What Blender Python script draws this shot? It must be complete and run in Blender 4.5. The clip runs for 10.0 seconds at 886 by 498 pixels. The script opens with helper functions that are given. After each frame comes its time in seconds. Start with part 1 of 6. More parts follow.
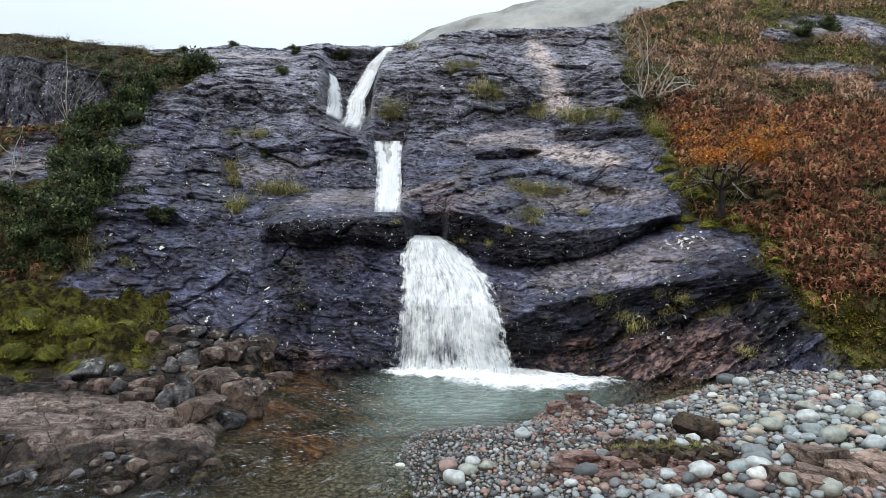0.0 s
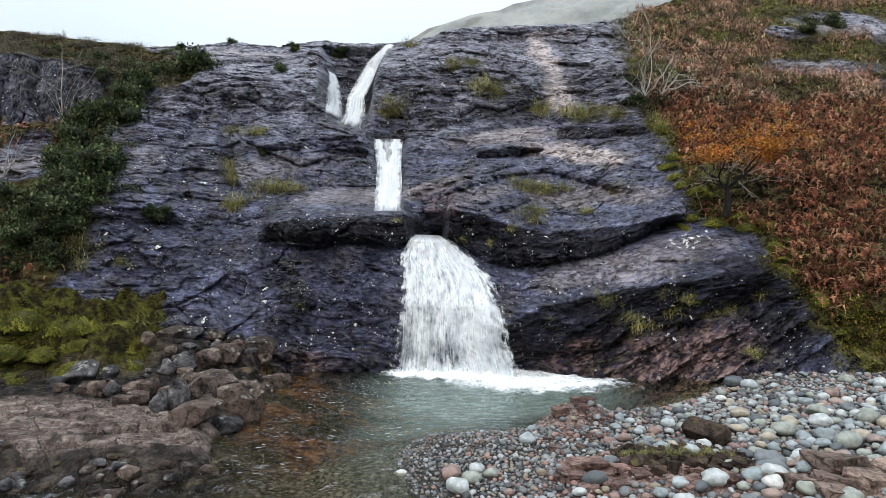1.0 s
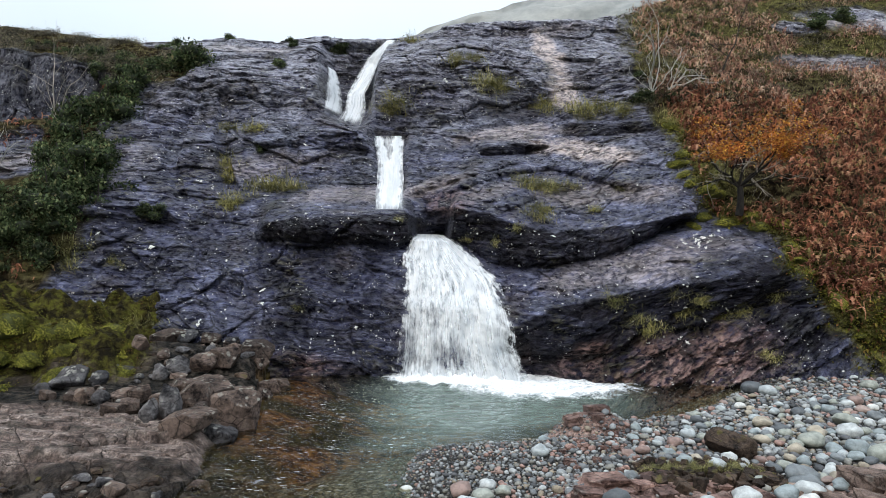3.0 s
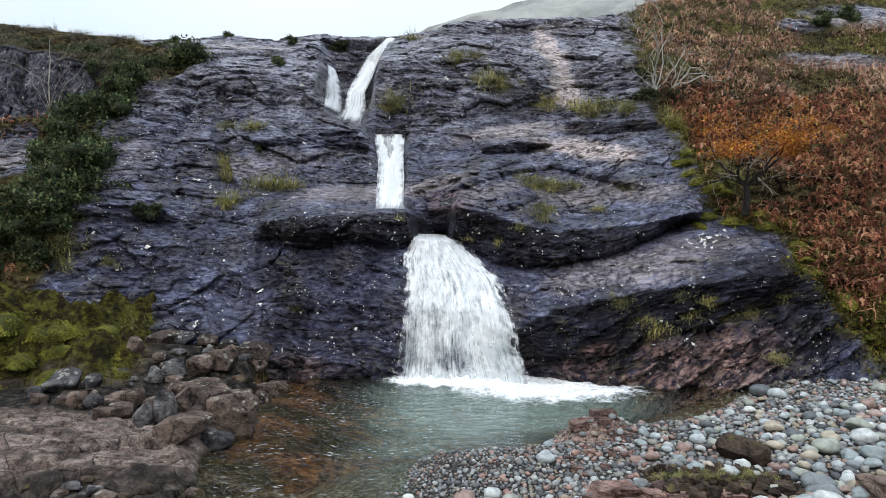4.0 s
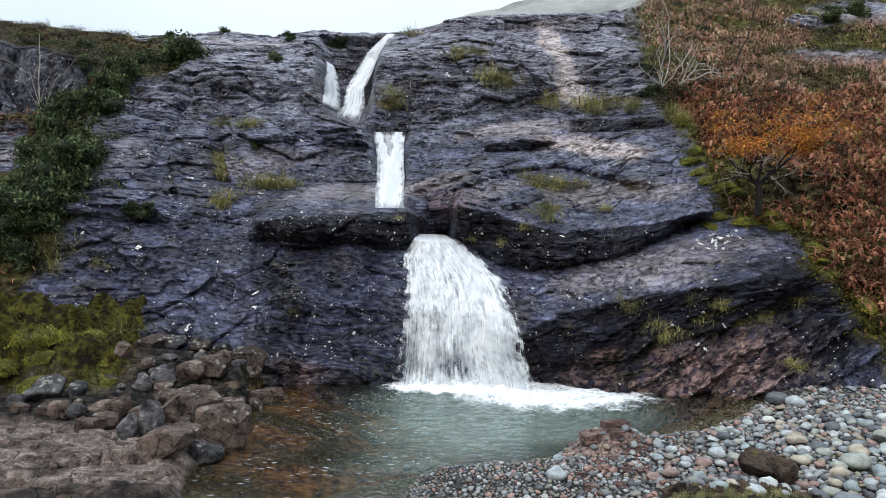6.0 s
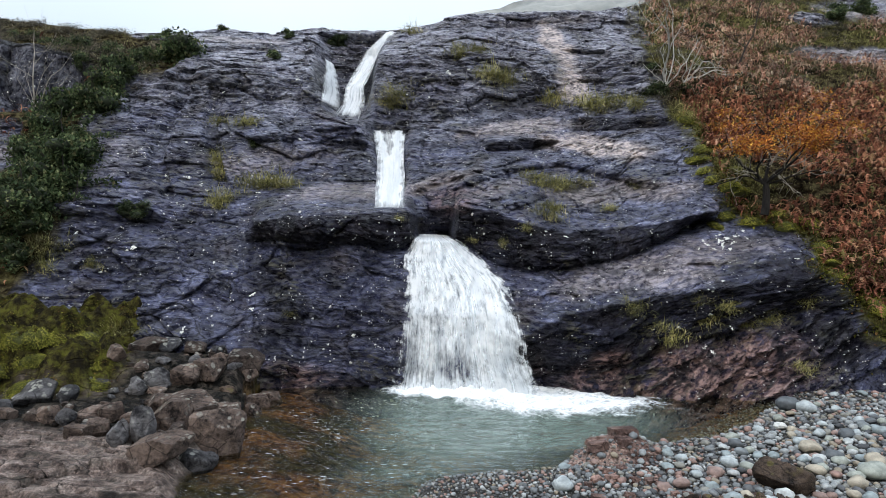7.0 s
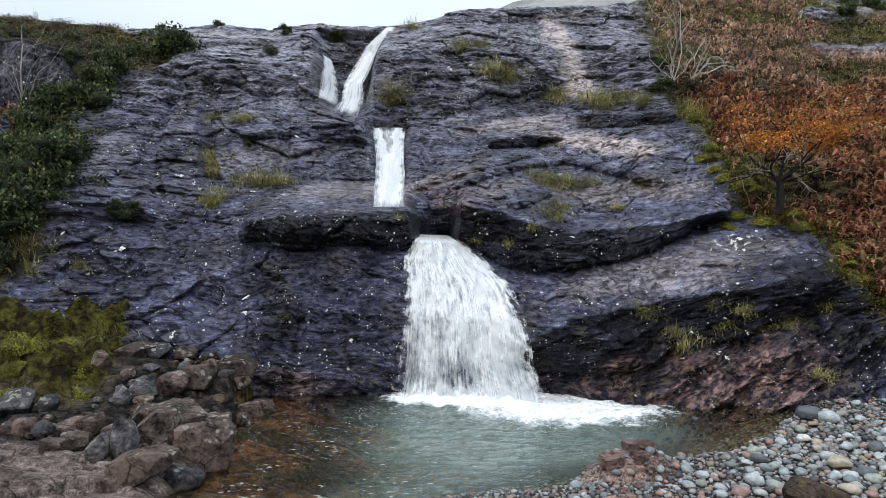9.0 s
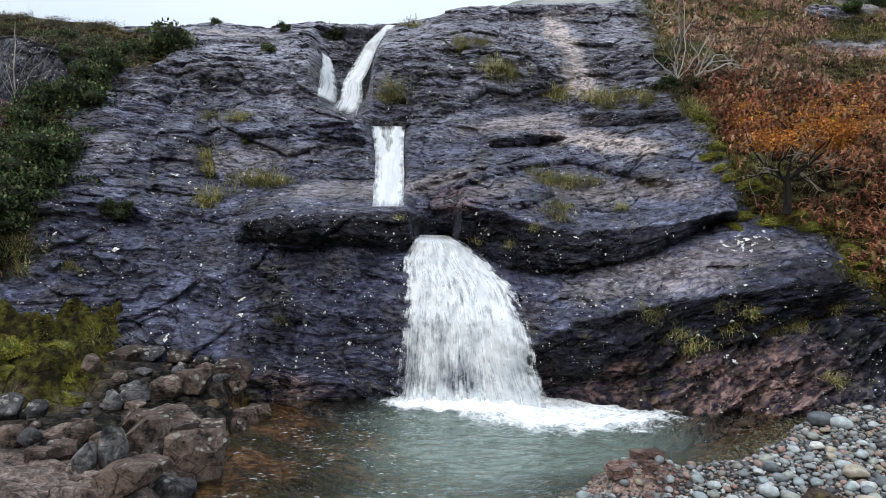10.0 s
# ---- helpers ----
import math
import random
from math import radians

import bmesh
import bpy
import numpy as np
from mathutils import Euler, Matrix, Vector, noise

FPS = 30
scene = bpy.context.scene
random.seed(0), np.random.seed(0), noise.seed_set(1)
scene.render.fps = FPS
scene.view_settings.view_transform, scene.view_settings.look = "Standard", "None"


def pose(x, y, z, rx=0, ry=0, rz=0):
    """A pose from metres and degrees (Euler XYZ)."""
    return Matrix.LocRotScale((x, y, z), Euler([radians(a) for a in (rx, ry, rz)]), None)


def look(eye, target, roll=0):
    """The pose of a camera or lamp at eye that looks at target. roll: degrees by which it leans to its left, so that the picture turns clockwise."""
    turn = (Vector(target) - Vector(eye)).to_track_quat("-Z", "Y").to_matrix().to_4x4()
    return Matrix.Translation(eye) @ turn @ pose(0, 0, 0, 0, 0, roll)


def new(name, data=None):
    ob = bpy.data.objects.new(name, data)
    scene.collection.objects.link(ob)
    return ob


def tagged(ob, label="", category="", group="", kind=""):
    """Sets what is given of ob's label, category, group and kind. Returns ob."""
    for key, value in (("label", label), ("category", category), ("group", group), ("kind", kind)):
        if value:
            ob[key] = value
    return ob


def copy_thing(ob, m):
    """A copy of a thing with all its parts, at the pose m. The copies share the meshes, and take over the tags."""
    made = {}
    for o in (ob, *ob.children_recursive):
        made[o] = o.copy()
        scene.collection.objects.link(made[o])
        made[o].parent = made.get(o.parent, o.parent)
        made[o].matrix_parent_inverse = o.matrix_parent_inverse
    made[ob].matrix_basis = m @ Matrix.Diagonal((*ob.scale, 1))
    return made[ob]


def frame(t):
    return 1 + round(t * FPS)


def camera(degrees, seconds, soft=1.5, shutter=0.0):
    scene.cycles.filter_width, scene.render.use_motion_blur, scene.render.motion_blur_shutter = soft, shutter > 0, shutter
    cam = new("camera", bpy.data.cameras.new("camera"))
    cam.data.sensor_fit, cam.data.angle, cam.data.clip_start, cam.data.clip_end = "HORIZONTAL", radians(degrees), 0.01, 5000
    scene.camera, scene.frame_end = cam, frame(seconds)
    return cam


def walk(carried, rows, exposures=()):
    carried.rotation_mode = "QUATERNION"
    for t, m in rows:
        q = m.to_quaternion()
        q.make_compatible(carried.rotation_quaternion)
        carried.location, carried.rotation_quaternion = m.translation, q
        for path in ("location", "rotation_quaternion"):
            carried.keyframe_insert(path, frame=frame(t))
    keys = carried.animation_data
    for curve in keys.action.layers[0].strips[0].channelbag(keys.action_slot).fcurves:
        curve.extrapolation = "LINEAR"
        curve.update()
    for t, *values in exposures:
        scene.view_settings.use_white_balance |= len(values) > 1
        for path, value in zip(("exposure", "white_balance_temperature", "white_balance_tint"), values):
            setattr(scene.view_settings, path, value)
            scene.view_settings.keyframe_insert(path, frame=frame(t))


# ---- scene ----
cam = camera(72.0, 10.0, soft=0.6)
ROWS = [
    (0.0, 0.000, 0.000, 3.760, 90.00, -0.00, -0.00),
    (0.5, -0.027, 0.178, 3.758, 89.98, -0.01, -0.02),
    (1.0, -0.057, 0.354, 3.757, 89.96, -0.01, -0.05),
    (1.5, -0.089, 0.531, 3.760, 89.95, -0.01, -0.07),
    (2.0, -0.122, 0.701, 3.761, 89.94, -0.01, -0.09),
    (2.5, -0.159, 0.869, 3.762, 89.94, -0.01, -0.10),
    (4.0, -0.240, 1.372, 3.764, 89.92, -0.03, -0.12),
    (4.5, -0.255, 1.538, 3.771, 89.92, -0.04, -0.13),
    (5.0, -0.269, 1.702, 3.776, 89.92, -0.05, -0.14),
    (5.5, -0.282, 1.871, 3.781, 89.92, -0.05, -0.14),
    (7.0, -0.326, 2.425, 3.804, 89.92, -0.08, -0.14),
    (7.5, -0.339, 2.608, 3.810, 89.93, -0.09, -0.14),
    (8.0, -0.352, 2.789, 3.812, 89.93, -0.09, -0.15),
    (8.5, -0.368, 2.971, 3.817, 89.94, -0.08, -0.15),
    (9.0, -0.377, 3.152, 3.823, 89.94, -0.07, -0.16),
    (9.5, -0.387, 3.340, 3.831, 89.95, -0.08, -0.16),
    (10.0, -0.393, 3.532, 3.840, 89.95, -0.08, -0.17),
]
walk(cam, [(t, pose(*row)) for t, *row in ROWS], [(0.0, 0.52, 6270, 10), (2.5, 0.52, 6230, 10), (5.0, 0.52, 6150, 10), (7.5, 0.48, 6110, 10), (10.0, 0.44, 6150, 11)])

# ---- sky and light ----
world = bpy.data.worlds.new("overcast")
scene.world = world
world.use_nodes = True
wn = world.node_tree
wn.nodes.clear()
sky = wn.nodes.new("ShaderNodeTexSky")
sky.sky_type, sky.sun_disc = "NISHITA", False
sky.sun_elevation, sky.sun_rotation = radians(38), radians(200)
sky.dust_density, sky.air_density = 4.0, 1.5
sky_light = wn.nodes.new("ShaderNodeBackground")
sky_light.inputs["Strength"].default_value = 0.05
wn.links.new(sky.outputs[0], sky_light.inputs["Color"])
cloud_noise = wn.nodes.new("ShaderNodeTexNoise")
cloud_noise.inputs["Scale"].default_value = 2.2
cloud_noise.inputs["Detail"].default_value = 5
cloud_ramp = wn.nodes.new("ShaderNodeValToRGB")
cloud_ramp.color_ramp.elements[0].position, cloud_ramp.color_ramp.elements[0].color = 0.3, (0.83, 0.89, 0.94, 1)
cloud_ramp.color_ramp.elements[1].position, cloud_ramp.color_ramp.elements[1].color = 0.7, (0.94, 0.98, 1.0, 1)
wn.links.new(cloud_noise.outputs[0], cloud_ramp.inputs[0])
cloud = wn.nodes.new("ShaderNodeBackground")
wn.links.new(cloud_ramp.outputs[0], cloud.inputs["Color"])
# an overcast sky is brighter overhead than towards the horizon
up = wn.nodes.new("ShaderNodeTexCoord")
axis = wn.nodes.new("ShaderNodeSeparateXYZ")
wn.links.new(up.outputs["Generated"], axis.inputs[0])
height = wn.nodes.new("ShaderNodeMapRange")
for i, value in enumerate((0.0, 1.0, 0.20, 1.42)):
    height.inputs[i + 1].default_value = value
wn.links.new(axis.outputs[2], height.inputs[0])
wn.links.new(height.outputs[0], cloud.inputs["Strength"])
both = wn.nodes.new("ShaderNodeAddShader")
wn.links.new(sky_light.outputs[0], both.inputs[0])
wn.links.new(cloud.outputs[0], both.inputs[1])
wout = wn.nodes.new("ShaderNodeOutputWorld")
wn.links.new(both.outputs[0], wout.inputs["Surface"])

sun_data = bpy.data.lights.new("sun", "SUN")
sun_data.energy, sun_data.angle, sun_data.color = 0.5, radians(60), (1.0, 0.97, 0.93)
sun = new("sun", sun_data)
sun.matrix_world = look((-6, 4, 30), (2, 20, 4))


# ---- materials ----
class Mat:
    """Short hand for a node material."""

    def __init__(self, name):
        self.m = bpy.data.materials.new(name)
        self.m.use_nodes = True
        self.t = self.m.node_tree
        self.t.nodes.clear()
        self.out = self.t.nodes.new("ShaderNodeOutputMaterial")

    def put(self, socket, value):
        if isinstance(value, bpy.types.NodeSocket):
            self.t.links.new(value, socket)
        elif isinstance(value, tuple) and len(value) == 3 and socket.type == "RGBA":
            socket.default_value = (*value, 1)
        else:
            socket.default_value = value

    def node(self, kind, props=None, **inputs):
        n = self.t.nodes.new("ShaderNode" + kind)
        for k, v in (props or {}).items():
            setattr(n, k, v)
        for k, v in inputs.items():
            self.put(n.inputs[k.replace("_", " ")], v)
        return n

    def where(self, scale=(1, 1, 1), turn=(0, 0, 0)):
        g = self.node("NewGeometry")
        return self.node("Mapping", Vector=g.outputs["Position"], Scale=scale, Rotation=turn).outputs[0]

    def noise(self, scale, detail=4, rough=0.55, at=None):
        n = self.node("TexNoise", Scale=scale, Detail=detail, Roughness=rough)
        self.put(n.inputs["Vector"], at if at else self.where())
        return n.outputs[0]

    def voronoi(self, scale, feature="F1", at=None, out="Distance"):
        n = self.node("TexVoronoi", {"feature": feature}, Scale=scale)
        self.put(n.inputs["Vector"], at if at else self.where())
        return n.outputs[out]

    def span(self, value, a, b, lo=0.0, hi=1.0):
        n = self.node("MapRange")
        self.put(n.inputs[0], value)
        for i, v in enumerate((a, b, lo, hi)):
            n.inputs[i + 1].default_value = v
        return n.outputs[0]

    def math(self, op, a, b=0.0):
        n = self.node("Math", {"operation": op})
        self.put(n.inputs[0], a)
        self.put(n.inputs[1], b)
        return n.outputs[0]

    def mix(self, share, a, b, blend="MIX"):
        n = self.node("MixRGB", {"blend_type": blend})
        self.put(n.inputs[0], share)
        self.put(n.inputs[1], a)
        self.put(n.inputs[2], b)
        return n.outputs[0]

    def colours(self, value, stops, constant=False):
        n = self.node("ValToRGB")
        self.put(n.inputs[0], value)
        e = n.color_ramp.elements
        while len(e) < len(stops):
            e.new(0.5)
        for el, (p, c) in zip(e, stops):
            el.position, el.color = p, (*c, 1)
        if constant:
            n.color_ramp.interpolation = "CONSTANT"
        return n.outputs[0]

    def attr(self, name):
        n = self.node("Attribute", {"attribute_name": name})
        s = self.node("SeparateColor")
        self.put(s.inputs[0], n.outputs["Color"])
        return s.outputs

    def bump(self, height, strength=0.5, distance=0.05, normal=None):
        n = self.node("Bump", Strength=strength, Distance=distance, Height=height)
        if normal:
            self.put(n.inputs["Normal"], normal)
        return n.outputs[0]

    def surface(self, colour, rough=0.8, normal=None, spec=0.5, **more):
        n = self.node("BsdfPrincipled", Base_Color=colour, Roughness=rough)
        self.put(n.inputs["Specular IOR Level"], spec)
        if normal:
            self.put(n.inputs["Normal"], normal)
        for k, v in more.items():
            self.put(n.inputs[k.replace("_", " ")], v)
        self.put(self.out.inputs[0], n.outputs[0])
        return n


def rock_material():
    """Wet dark rock. The bed attribute runs along and across the bedding, in metres."""
    k = Mat("wet_rock")
    mask = k.attr("cover")
    pale, pink, turf = mask[0], mask[1], mask[2]
    extra = k.attr("algae_shade")
    algae_shade, green, haze = extra[0], extra[1], extra[2]
    bed = k.node("Attribute", {"attribute_name": "bed"}).outputs["Vector"]
    warp = k.node("TexNoise", Scale=0.9, Detail=4.0)
    k.put(warp.inputs["Vector"], bed)
    lay = k.node("VectorMath", {"operation": "MULTIPLY_ADD"})
    k.put(lay.inputs[0], warp.outputs["Color"])
    lay.inputs[1].default_value = (0.6, 0.6, 0.17)
    k.put(lay.inputs[2], bed)
    flow = k.node("Mapping", Vector=lay.outputs[0], Scale=(1.0, 1.0, 2.1)).outputs[0]
    across = k.node("SeparateXYZ", Vector=lay.outputs[0]).outputs[2]
    a = k.noise(0.5, 5, 0.6)
    b = k.noise(1.3, 5, 0.55, flow)
    c = k.noise(5.0, 5, 0.6, flow)
    d = k.noise(21, 4, 0.65, flow)

    def facets(scale):
        """Broken planes: every cell is a flat face with a tilt of its own. Gives the height and the cell's random shade."""
        cell = k.node("TexVoronoi", Vector=flow, Scale=scale, Randomness=1.0)
        away = k.node("VectorMath", {"operation": "SUBTRACT"})
        k.put(away.inputs[0], flow)
        k.put(away.inputs[1], cell.outputs["Position"])
        lean = k.node("VectorMath", {"operation": "SUBTRACT"})
        k.put(lean.inputs[0], cell.outputs["Color"])
        lean.inputs[1].default_value = (0.5, 0.5, 0.5)
        dot = k.node("VectorMath", {"operation": "DOT_PRODUCT"})
        k.put(dot.inputs[0], away.outputs[0])
        k.put(dot.inputs[1], lean.outputs[0])
        return dot.outputs["Value"], k.node("SeparateColor", Color=cell.outputs["Color"]).outputs[0]

    facet_large, shade_large = facets(1.25)
    facet_small, shade_small = facets(4.2)
    def steps(height, jump, cell, seed):
        """Beds of that height: each leans back upwards and overhangs the one below; they break off at the facets."""
        shift = k.math("ADD", k.math("MULTIPLY", k.noise(seed, 4, 0.6, flow), 1.3), k.math("MULTIPLY", cell, jump))
        return k.math("SUBTRACT", 1.0, k.math("FRACT", k.math("ADD", k.math("DIVIDE", across, height), shift)))

    coarse, thin, flaky = steps(0.34, 0.9, shade_large, 0.55), steps(0.125, 2.0, shade_large, 1.0), steps(0.050, 2.0, shade_small, 2.1)
    tone = k.math("ADD", k.math("ADD", k.math("MULTIPLY", a, 0.34), k.math("MULTIPLY", b, 0.36)), k.math("ADD", k.math("MULTIPLY", c, 0.20), k.math("MULTIPLY", d, 0.10)))
    grey = k.colours(tone, [(0.41, (0.005, 0.005, 0.009)), (0.47, (0.024, 0.025, 0.044)), (0.53, (0.062, 0.065, 0.104)), (0.61, (0.165, 0.175, 0.250))])
    shades = k.math("ADD", k.math("MULTIPLY", shade_large, 0.5), k.math("MULTIPLY", shade_small, 0.5))
    grey = k.mix(1.0, grey, k.colours(shades, [(0.2, (0.55, 0.56, 0.60)), (0.8, (1.45, 1.50, 1.64))]), "MULTIPLY")
    brown = k.span(k.noise(0.8, 5), 0.54, 0.68, 0, 0.5)
    grey = k.mix(brown, grey, k.colours(c, [(0.40, (0.018, 0.013, 0.014)), (0.60, (0.095, 0.074, 0.076))]))
    mid = k.math("ADD", k.math("MULTIPLY", b, 0.5), k.math("MULTIPLY", c, 0.5))
    # bluish grey that paints haze over the upper rock
    haze_grey = k.colours(mid, [(0.42, (0.045, 0.050, 0.076)), (0.5, (0.175, 0.190, 0.255)), (0.58, (0.41, 0.435, 0.54))])
    col = k.mix(k.math("MULTIPLY", haze, k.span(b, 0.40, 0.56, 0.35, 1.0)), grey, haze_grey)
    palec = k.colours(mid, [(0.42, (0.17, 0.150, 0.150)), (0.58, (0.54, 0.455, 0.425))])
    col = k.mix(k.math("MULTIPLY", pale, k.span(c, 0.4, 0.56, 0.5, 1.0)), col, palec)
    # open joints and bedding cracks
    for scale, width, most, where in ((0.8, 0.016, 0.95, a), (2.2, 0.024, 0.85, b)):
        line = k.span(k.voronoi(scale, "DISTANCE_TO_EDGE", flow), 0.0, width, most, 0.0)
        col = k.mix(k.math("MULTIPLY", line, k.math("MULTIPLY", k.span(where, 0.47, 0.56), k.span(pale, 0.2, 0.7, 1.0, 0.4))), col, (0.005, 0.005, 0.007))
    for saw in (coarse, thin):
        col = k.mix(k.math("MULTIPLY", k.span(saw, 0.90, 1.0), k.math("MULTIPLY", k.span(c, 0.42, 0.55, 0.0, 0.85), k.span(pale, 0.2, 0.7, 1.0, 0.3))), col, (0.006, 0.006, 0.009))
    # black of the wet faces, with the shade under the lips painted in
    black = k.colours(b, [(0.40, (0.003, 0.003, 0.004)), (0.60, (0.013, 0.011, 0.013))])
    col = k.mix(k.math("MULTIPLY", algae_shade, k.span(a, 0.3, 0.6, 0.97, 0.8)), col, black)
    pinkc = k.colours(k.math("ADD", k.math("MULTIPLY", mid, 0.75), k.math("MULTIPLY", shades, 0.25)), [(0.42, (0.014, 0.009, 0.009)), (0.5, (0.105, 0.063, 0.056)), (0.58, (0.295, 0.186, 0.162))])
    col = k.mix(k.math("MULTIPLY", pink, k.span(c, 0.36, 0.54, 0.25, 1.0)), col, pinkc)
    # lichen crusts: scattered pale spots, large and small
    place = k.where()
    for scale, size, share in ((2.1, 0.10, 0.54), (4.6, 0.15, 0.54), (9.0, 0.20, 0.57), (15.0, 0.22, 0.61)):
        near = k.voronoi(scale, at=place)
        pick = k.span(k.noise(scale * 0.22 + 0.3, 3), share + 0.01, share + 0.014)
        wob = k.math("ADD", near, k.math("MULTIPLY", k.math("SUBTRACT", k.noise(scale * 7, 3, 0.7), 0.5), 0.26))
        spot = k.math("MULTIPLY", k.span(wob, size, size * 0.85), pick)
        col = k.mix(k.math("MULTIPLY", spot, 0.92), col, (0.64, 0.64, 0.60))
    # a thin film of moss in the damp folds
    film = k.math("MULTIPLY", k.span(k.noise(0.7, 4), 0.55, 0.66), k.span(c, 0.50, 0.58, 0.0, 0.6))
    col = k.mix(film, col, (0.075, 0.070, 0.030))
    soil = k.colours(k.noise(3.5, 6, 0.7), [(0.40, (0.006, 0.005, 0.004)), (0.5, (0.026, 0.020, 0.012)), (0.62, (0.09, 0.078, 0.040))])
    mossy = k.colours(k.noise(3.2, 6, 0.7), [(0.42, (0.008, 0.008, 0.004)), (0.5, (0.042, 0.040, 0.014)), (0.60, (0.13, 0.125, 0.045))])
    col = k.mix(turf, col, k.mix(green, soil, mossy))
    rough = k.math("MAXIMUM", k.math("MAXIMUM", k.span(c, 0.38, 0.60, 0.24, 0.50), k.math("MULTIPLY", pale, 0.75)), k.math("MULTIPLY", turf, 0.95))
    bare = k.math("SUBTRACT", 1.0, turf)
    ledges = k.math("MULTIPLY", k.math("ADD", k.math("ADD", k.math("MULTIPLY", coarse, 0.036), k.math("MULTIPLY", thin, 0.018)), k.math("MULTIPLY", flaky, 0.006)), k.span(b, 0.38, 0.56, 0.25, 1.0))
    ledges = k.math("MULTIPLY", ledges, k.math("MULTIPLY", k.span(pale, 0.2, 0.8, 1.0, 0.6), k.span(c, 0.40, 0.56, 0.45, 1.25)))
    planes = k.math("MULTIPLY", k.math("ADD", k.math("MULTIPLY", facet_large, 0.75), k.math("MULTIPLY", facet_small, 0.62)), k.span(pink, 0.0, 1.0, 1.0, 0.30))
    ledges = k.math("MULTIPLY", ledges, k.span(pink, 0.0, 1.0, 1.0, 2.6))
    ledges = k.math("ADD", ledges, k.math("MULTIPLY", planes, k.span(pale, 0.2, 0.8, 1.0, 0.6)))
    lumps = k.math("ADD", k.math("ADD", k.math("MULTIPLY", b, 0.10), k.math("MULTIPLY", c, 0.050)), k.math("MULTIPLY", d, 0.012))
    slots = k.math("ADD", k.span(k.voronoi(0.8, "DISTANCE_TO_EDGE", flow), 0.0, 0.035, 0.0, 0.035), k.span(k.voronoi(2.2, "DISTANCE_TO_EDGE", flow), 0.0, 0.05, 0.0, 0.018))
    slots = k.math("MULTIPLY", slots, k.span(pale, 0.2, 0.7, 1.0, 0.15))
    height = k.math("ADD", k.math("MULTIPLY", k.math("ADD", ledges, slots), bare), lumps)
    k.surface(col, rough, k.bump(height, 1.0, 1.0), k.math("MULTIPLY", k.math("MULTIPLY", bare, k.span(c, 0.42, 0.58, 0.10, 0.75)), k.span(algae_shade, 0.0, 1.0, 1.0, 0.25)))
    return k.m


def ground_material():
    k = Mat("river_ground")
    mask = k.attr("cover")
    pink, turf, wet = mask[0], mask[1], mask[2]
    a, b, c = k.noise(1.1, 6, 0.6), k.noise(5, 6, 0.65), k.noise(26, 4, 0.7)
    grit = k.colours(k.voronoi(22, out="Color"), [(0.1, (0.020, 0.019, 0.018)), (0.5, (0.055, 0.054, 0.051)), (0.9, (0.13, 0.12, 0.11))])
    grit = k.mix(k.span(k.voronoi(22, "DISTANCE_TO_EDGE"), 0.0, 0.12, 0.9, 0.0), grit, (0.03, 0.028, 0.025))
    pebbles = k.colours(k.voronoi(13, out="Color"), [(0.1, (0.13, 0.115, 0.09)), (0.5, (0.33, 0.305, 0.25)), (0.9, (0.55, 0.50, 0.42))])
    pebbles = k.mix(k.span(k.voronoi(13), 0.25, 0.75, 0.0, 0.8), pebbles, (0.035, 0.028, 0.020))
    depth = k.node("SeparateXYZ", Vector=k.node("NewGeometry").outputs["Position"]).outputs[2]
    grit = k.mix(k.span(depth, -0.02, -0.05), grit, pebbles)
    grain = k.noise(3.0, 7, 0.65, k.where((1.0, 1.3, 1.0), (0, 0, radians(-14))))
    stone = k.colours(k.math("ADD", k.math("MULTIPLY", a, 0.35), k.math("MULTIPLY", grain, 0.65)), [(0.40, (0.038, 0.028, 0.024)), (0.5, (0.155, 0.118, 0.102)), (0.60, (0.31, 0.255, 0.225))])
    stone = k.mix(0.7, stone, k.colours(k.noise(9, 6, 0.7), [(0.40, (0.40, 0.40, 0.41)), (0.60, (1.5, 1.48, 1.45))]), "MULTIPLY")
    stone = k.mix(0.6, stone, k.colours(c, [(0.40, (0.35, 0.35, 0.35)), (0.60, (1.5, 1.5, 1.5))]), "MULTIPLY")
    stone = k.mix(k.span(k.noise(2.5, 5), 0.5, 0.62, 0, 0.3), stone, (0.10, 0.10, 0.085))
    warp = k.node("TexNoise", Scale=1.5, Detail=4.0)
    k.put(warp.inputs["Vector"], k.where())
    shift = k.node("MixRGB", {"blend_type": "ADD"})
    shift.inputs[0].default_value = 0.5
    k.put(shift.inputs[1], k.where((1.0, 1.7, 1.0), (0, 0, radians(-20))))
    k.put(shift.inputs[2], warp.outputs["Color"])
    crack1, crack2 = k.voronoi(1.3, "DISTANCE_TO_EDGE", shift.outputs[0]), k.voronoi(4.0, "DISTANCE_TO_EDGE", shift.outputs[0])
    stone = k.mix(k.math("MULTIPLY", k.span(crack1, 0.0, 0.022, 0.95, 0.0), k.span(k.noise(0.9, 4), 0.42, 0.50)), stone, (0.012, 0.010, 0.009))
    stone = k.mix(k.math("MULTIPLY", k.span(crack2, 0.0, 0.022, 0.7, 0.0), k.span(a, 0.53, 0.60)), stone, (0.014, 0.011, 0.010))
    col = k.mix(pink, grit, stone)
    rose = k.attr("rose")
    salmon = k.colours(k.math("ADD", k.math("MULTIPLY", a, 0.5), k.math("MULTIPLY", c, 0.5)), [(0.42, (0.10, 0.058, 0.050)), (0.5, (0.25, 0.165, 0.14)), (0.58, (0.44, 0.33, 0.285))])
    salmon = k.mix(k.math("MULTIPLY", rose[1], 0.9), salmon, (0.03, 0.022, 0.018))
    col = k.mix(rose[0], col, salmon)
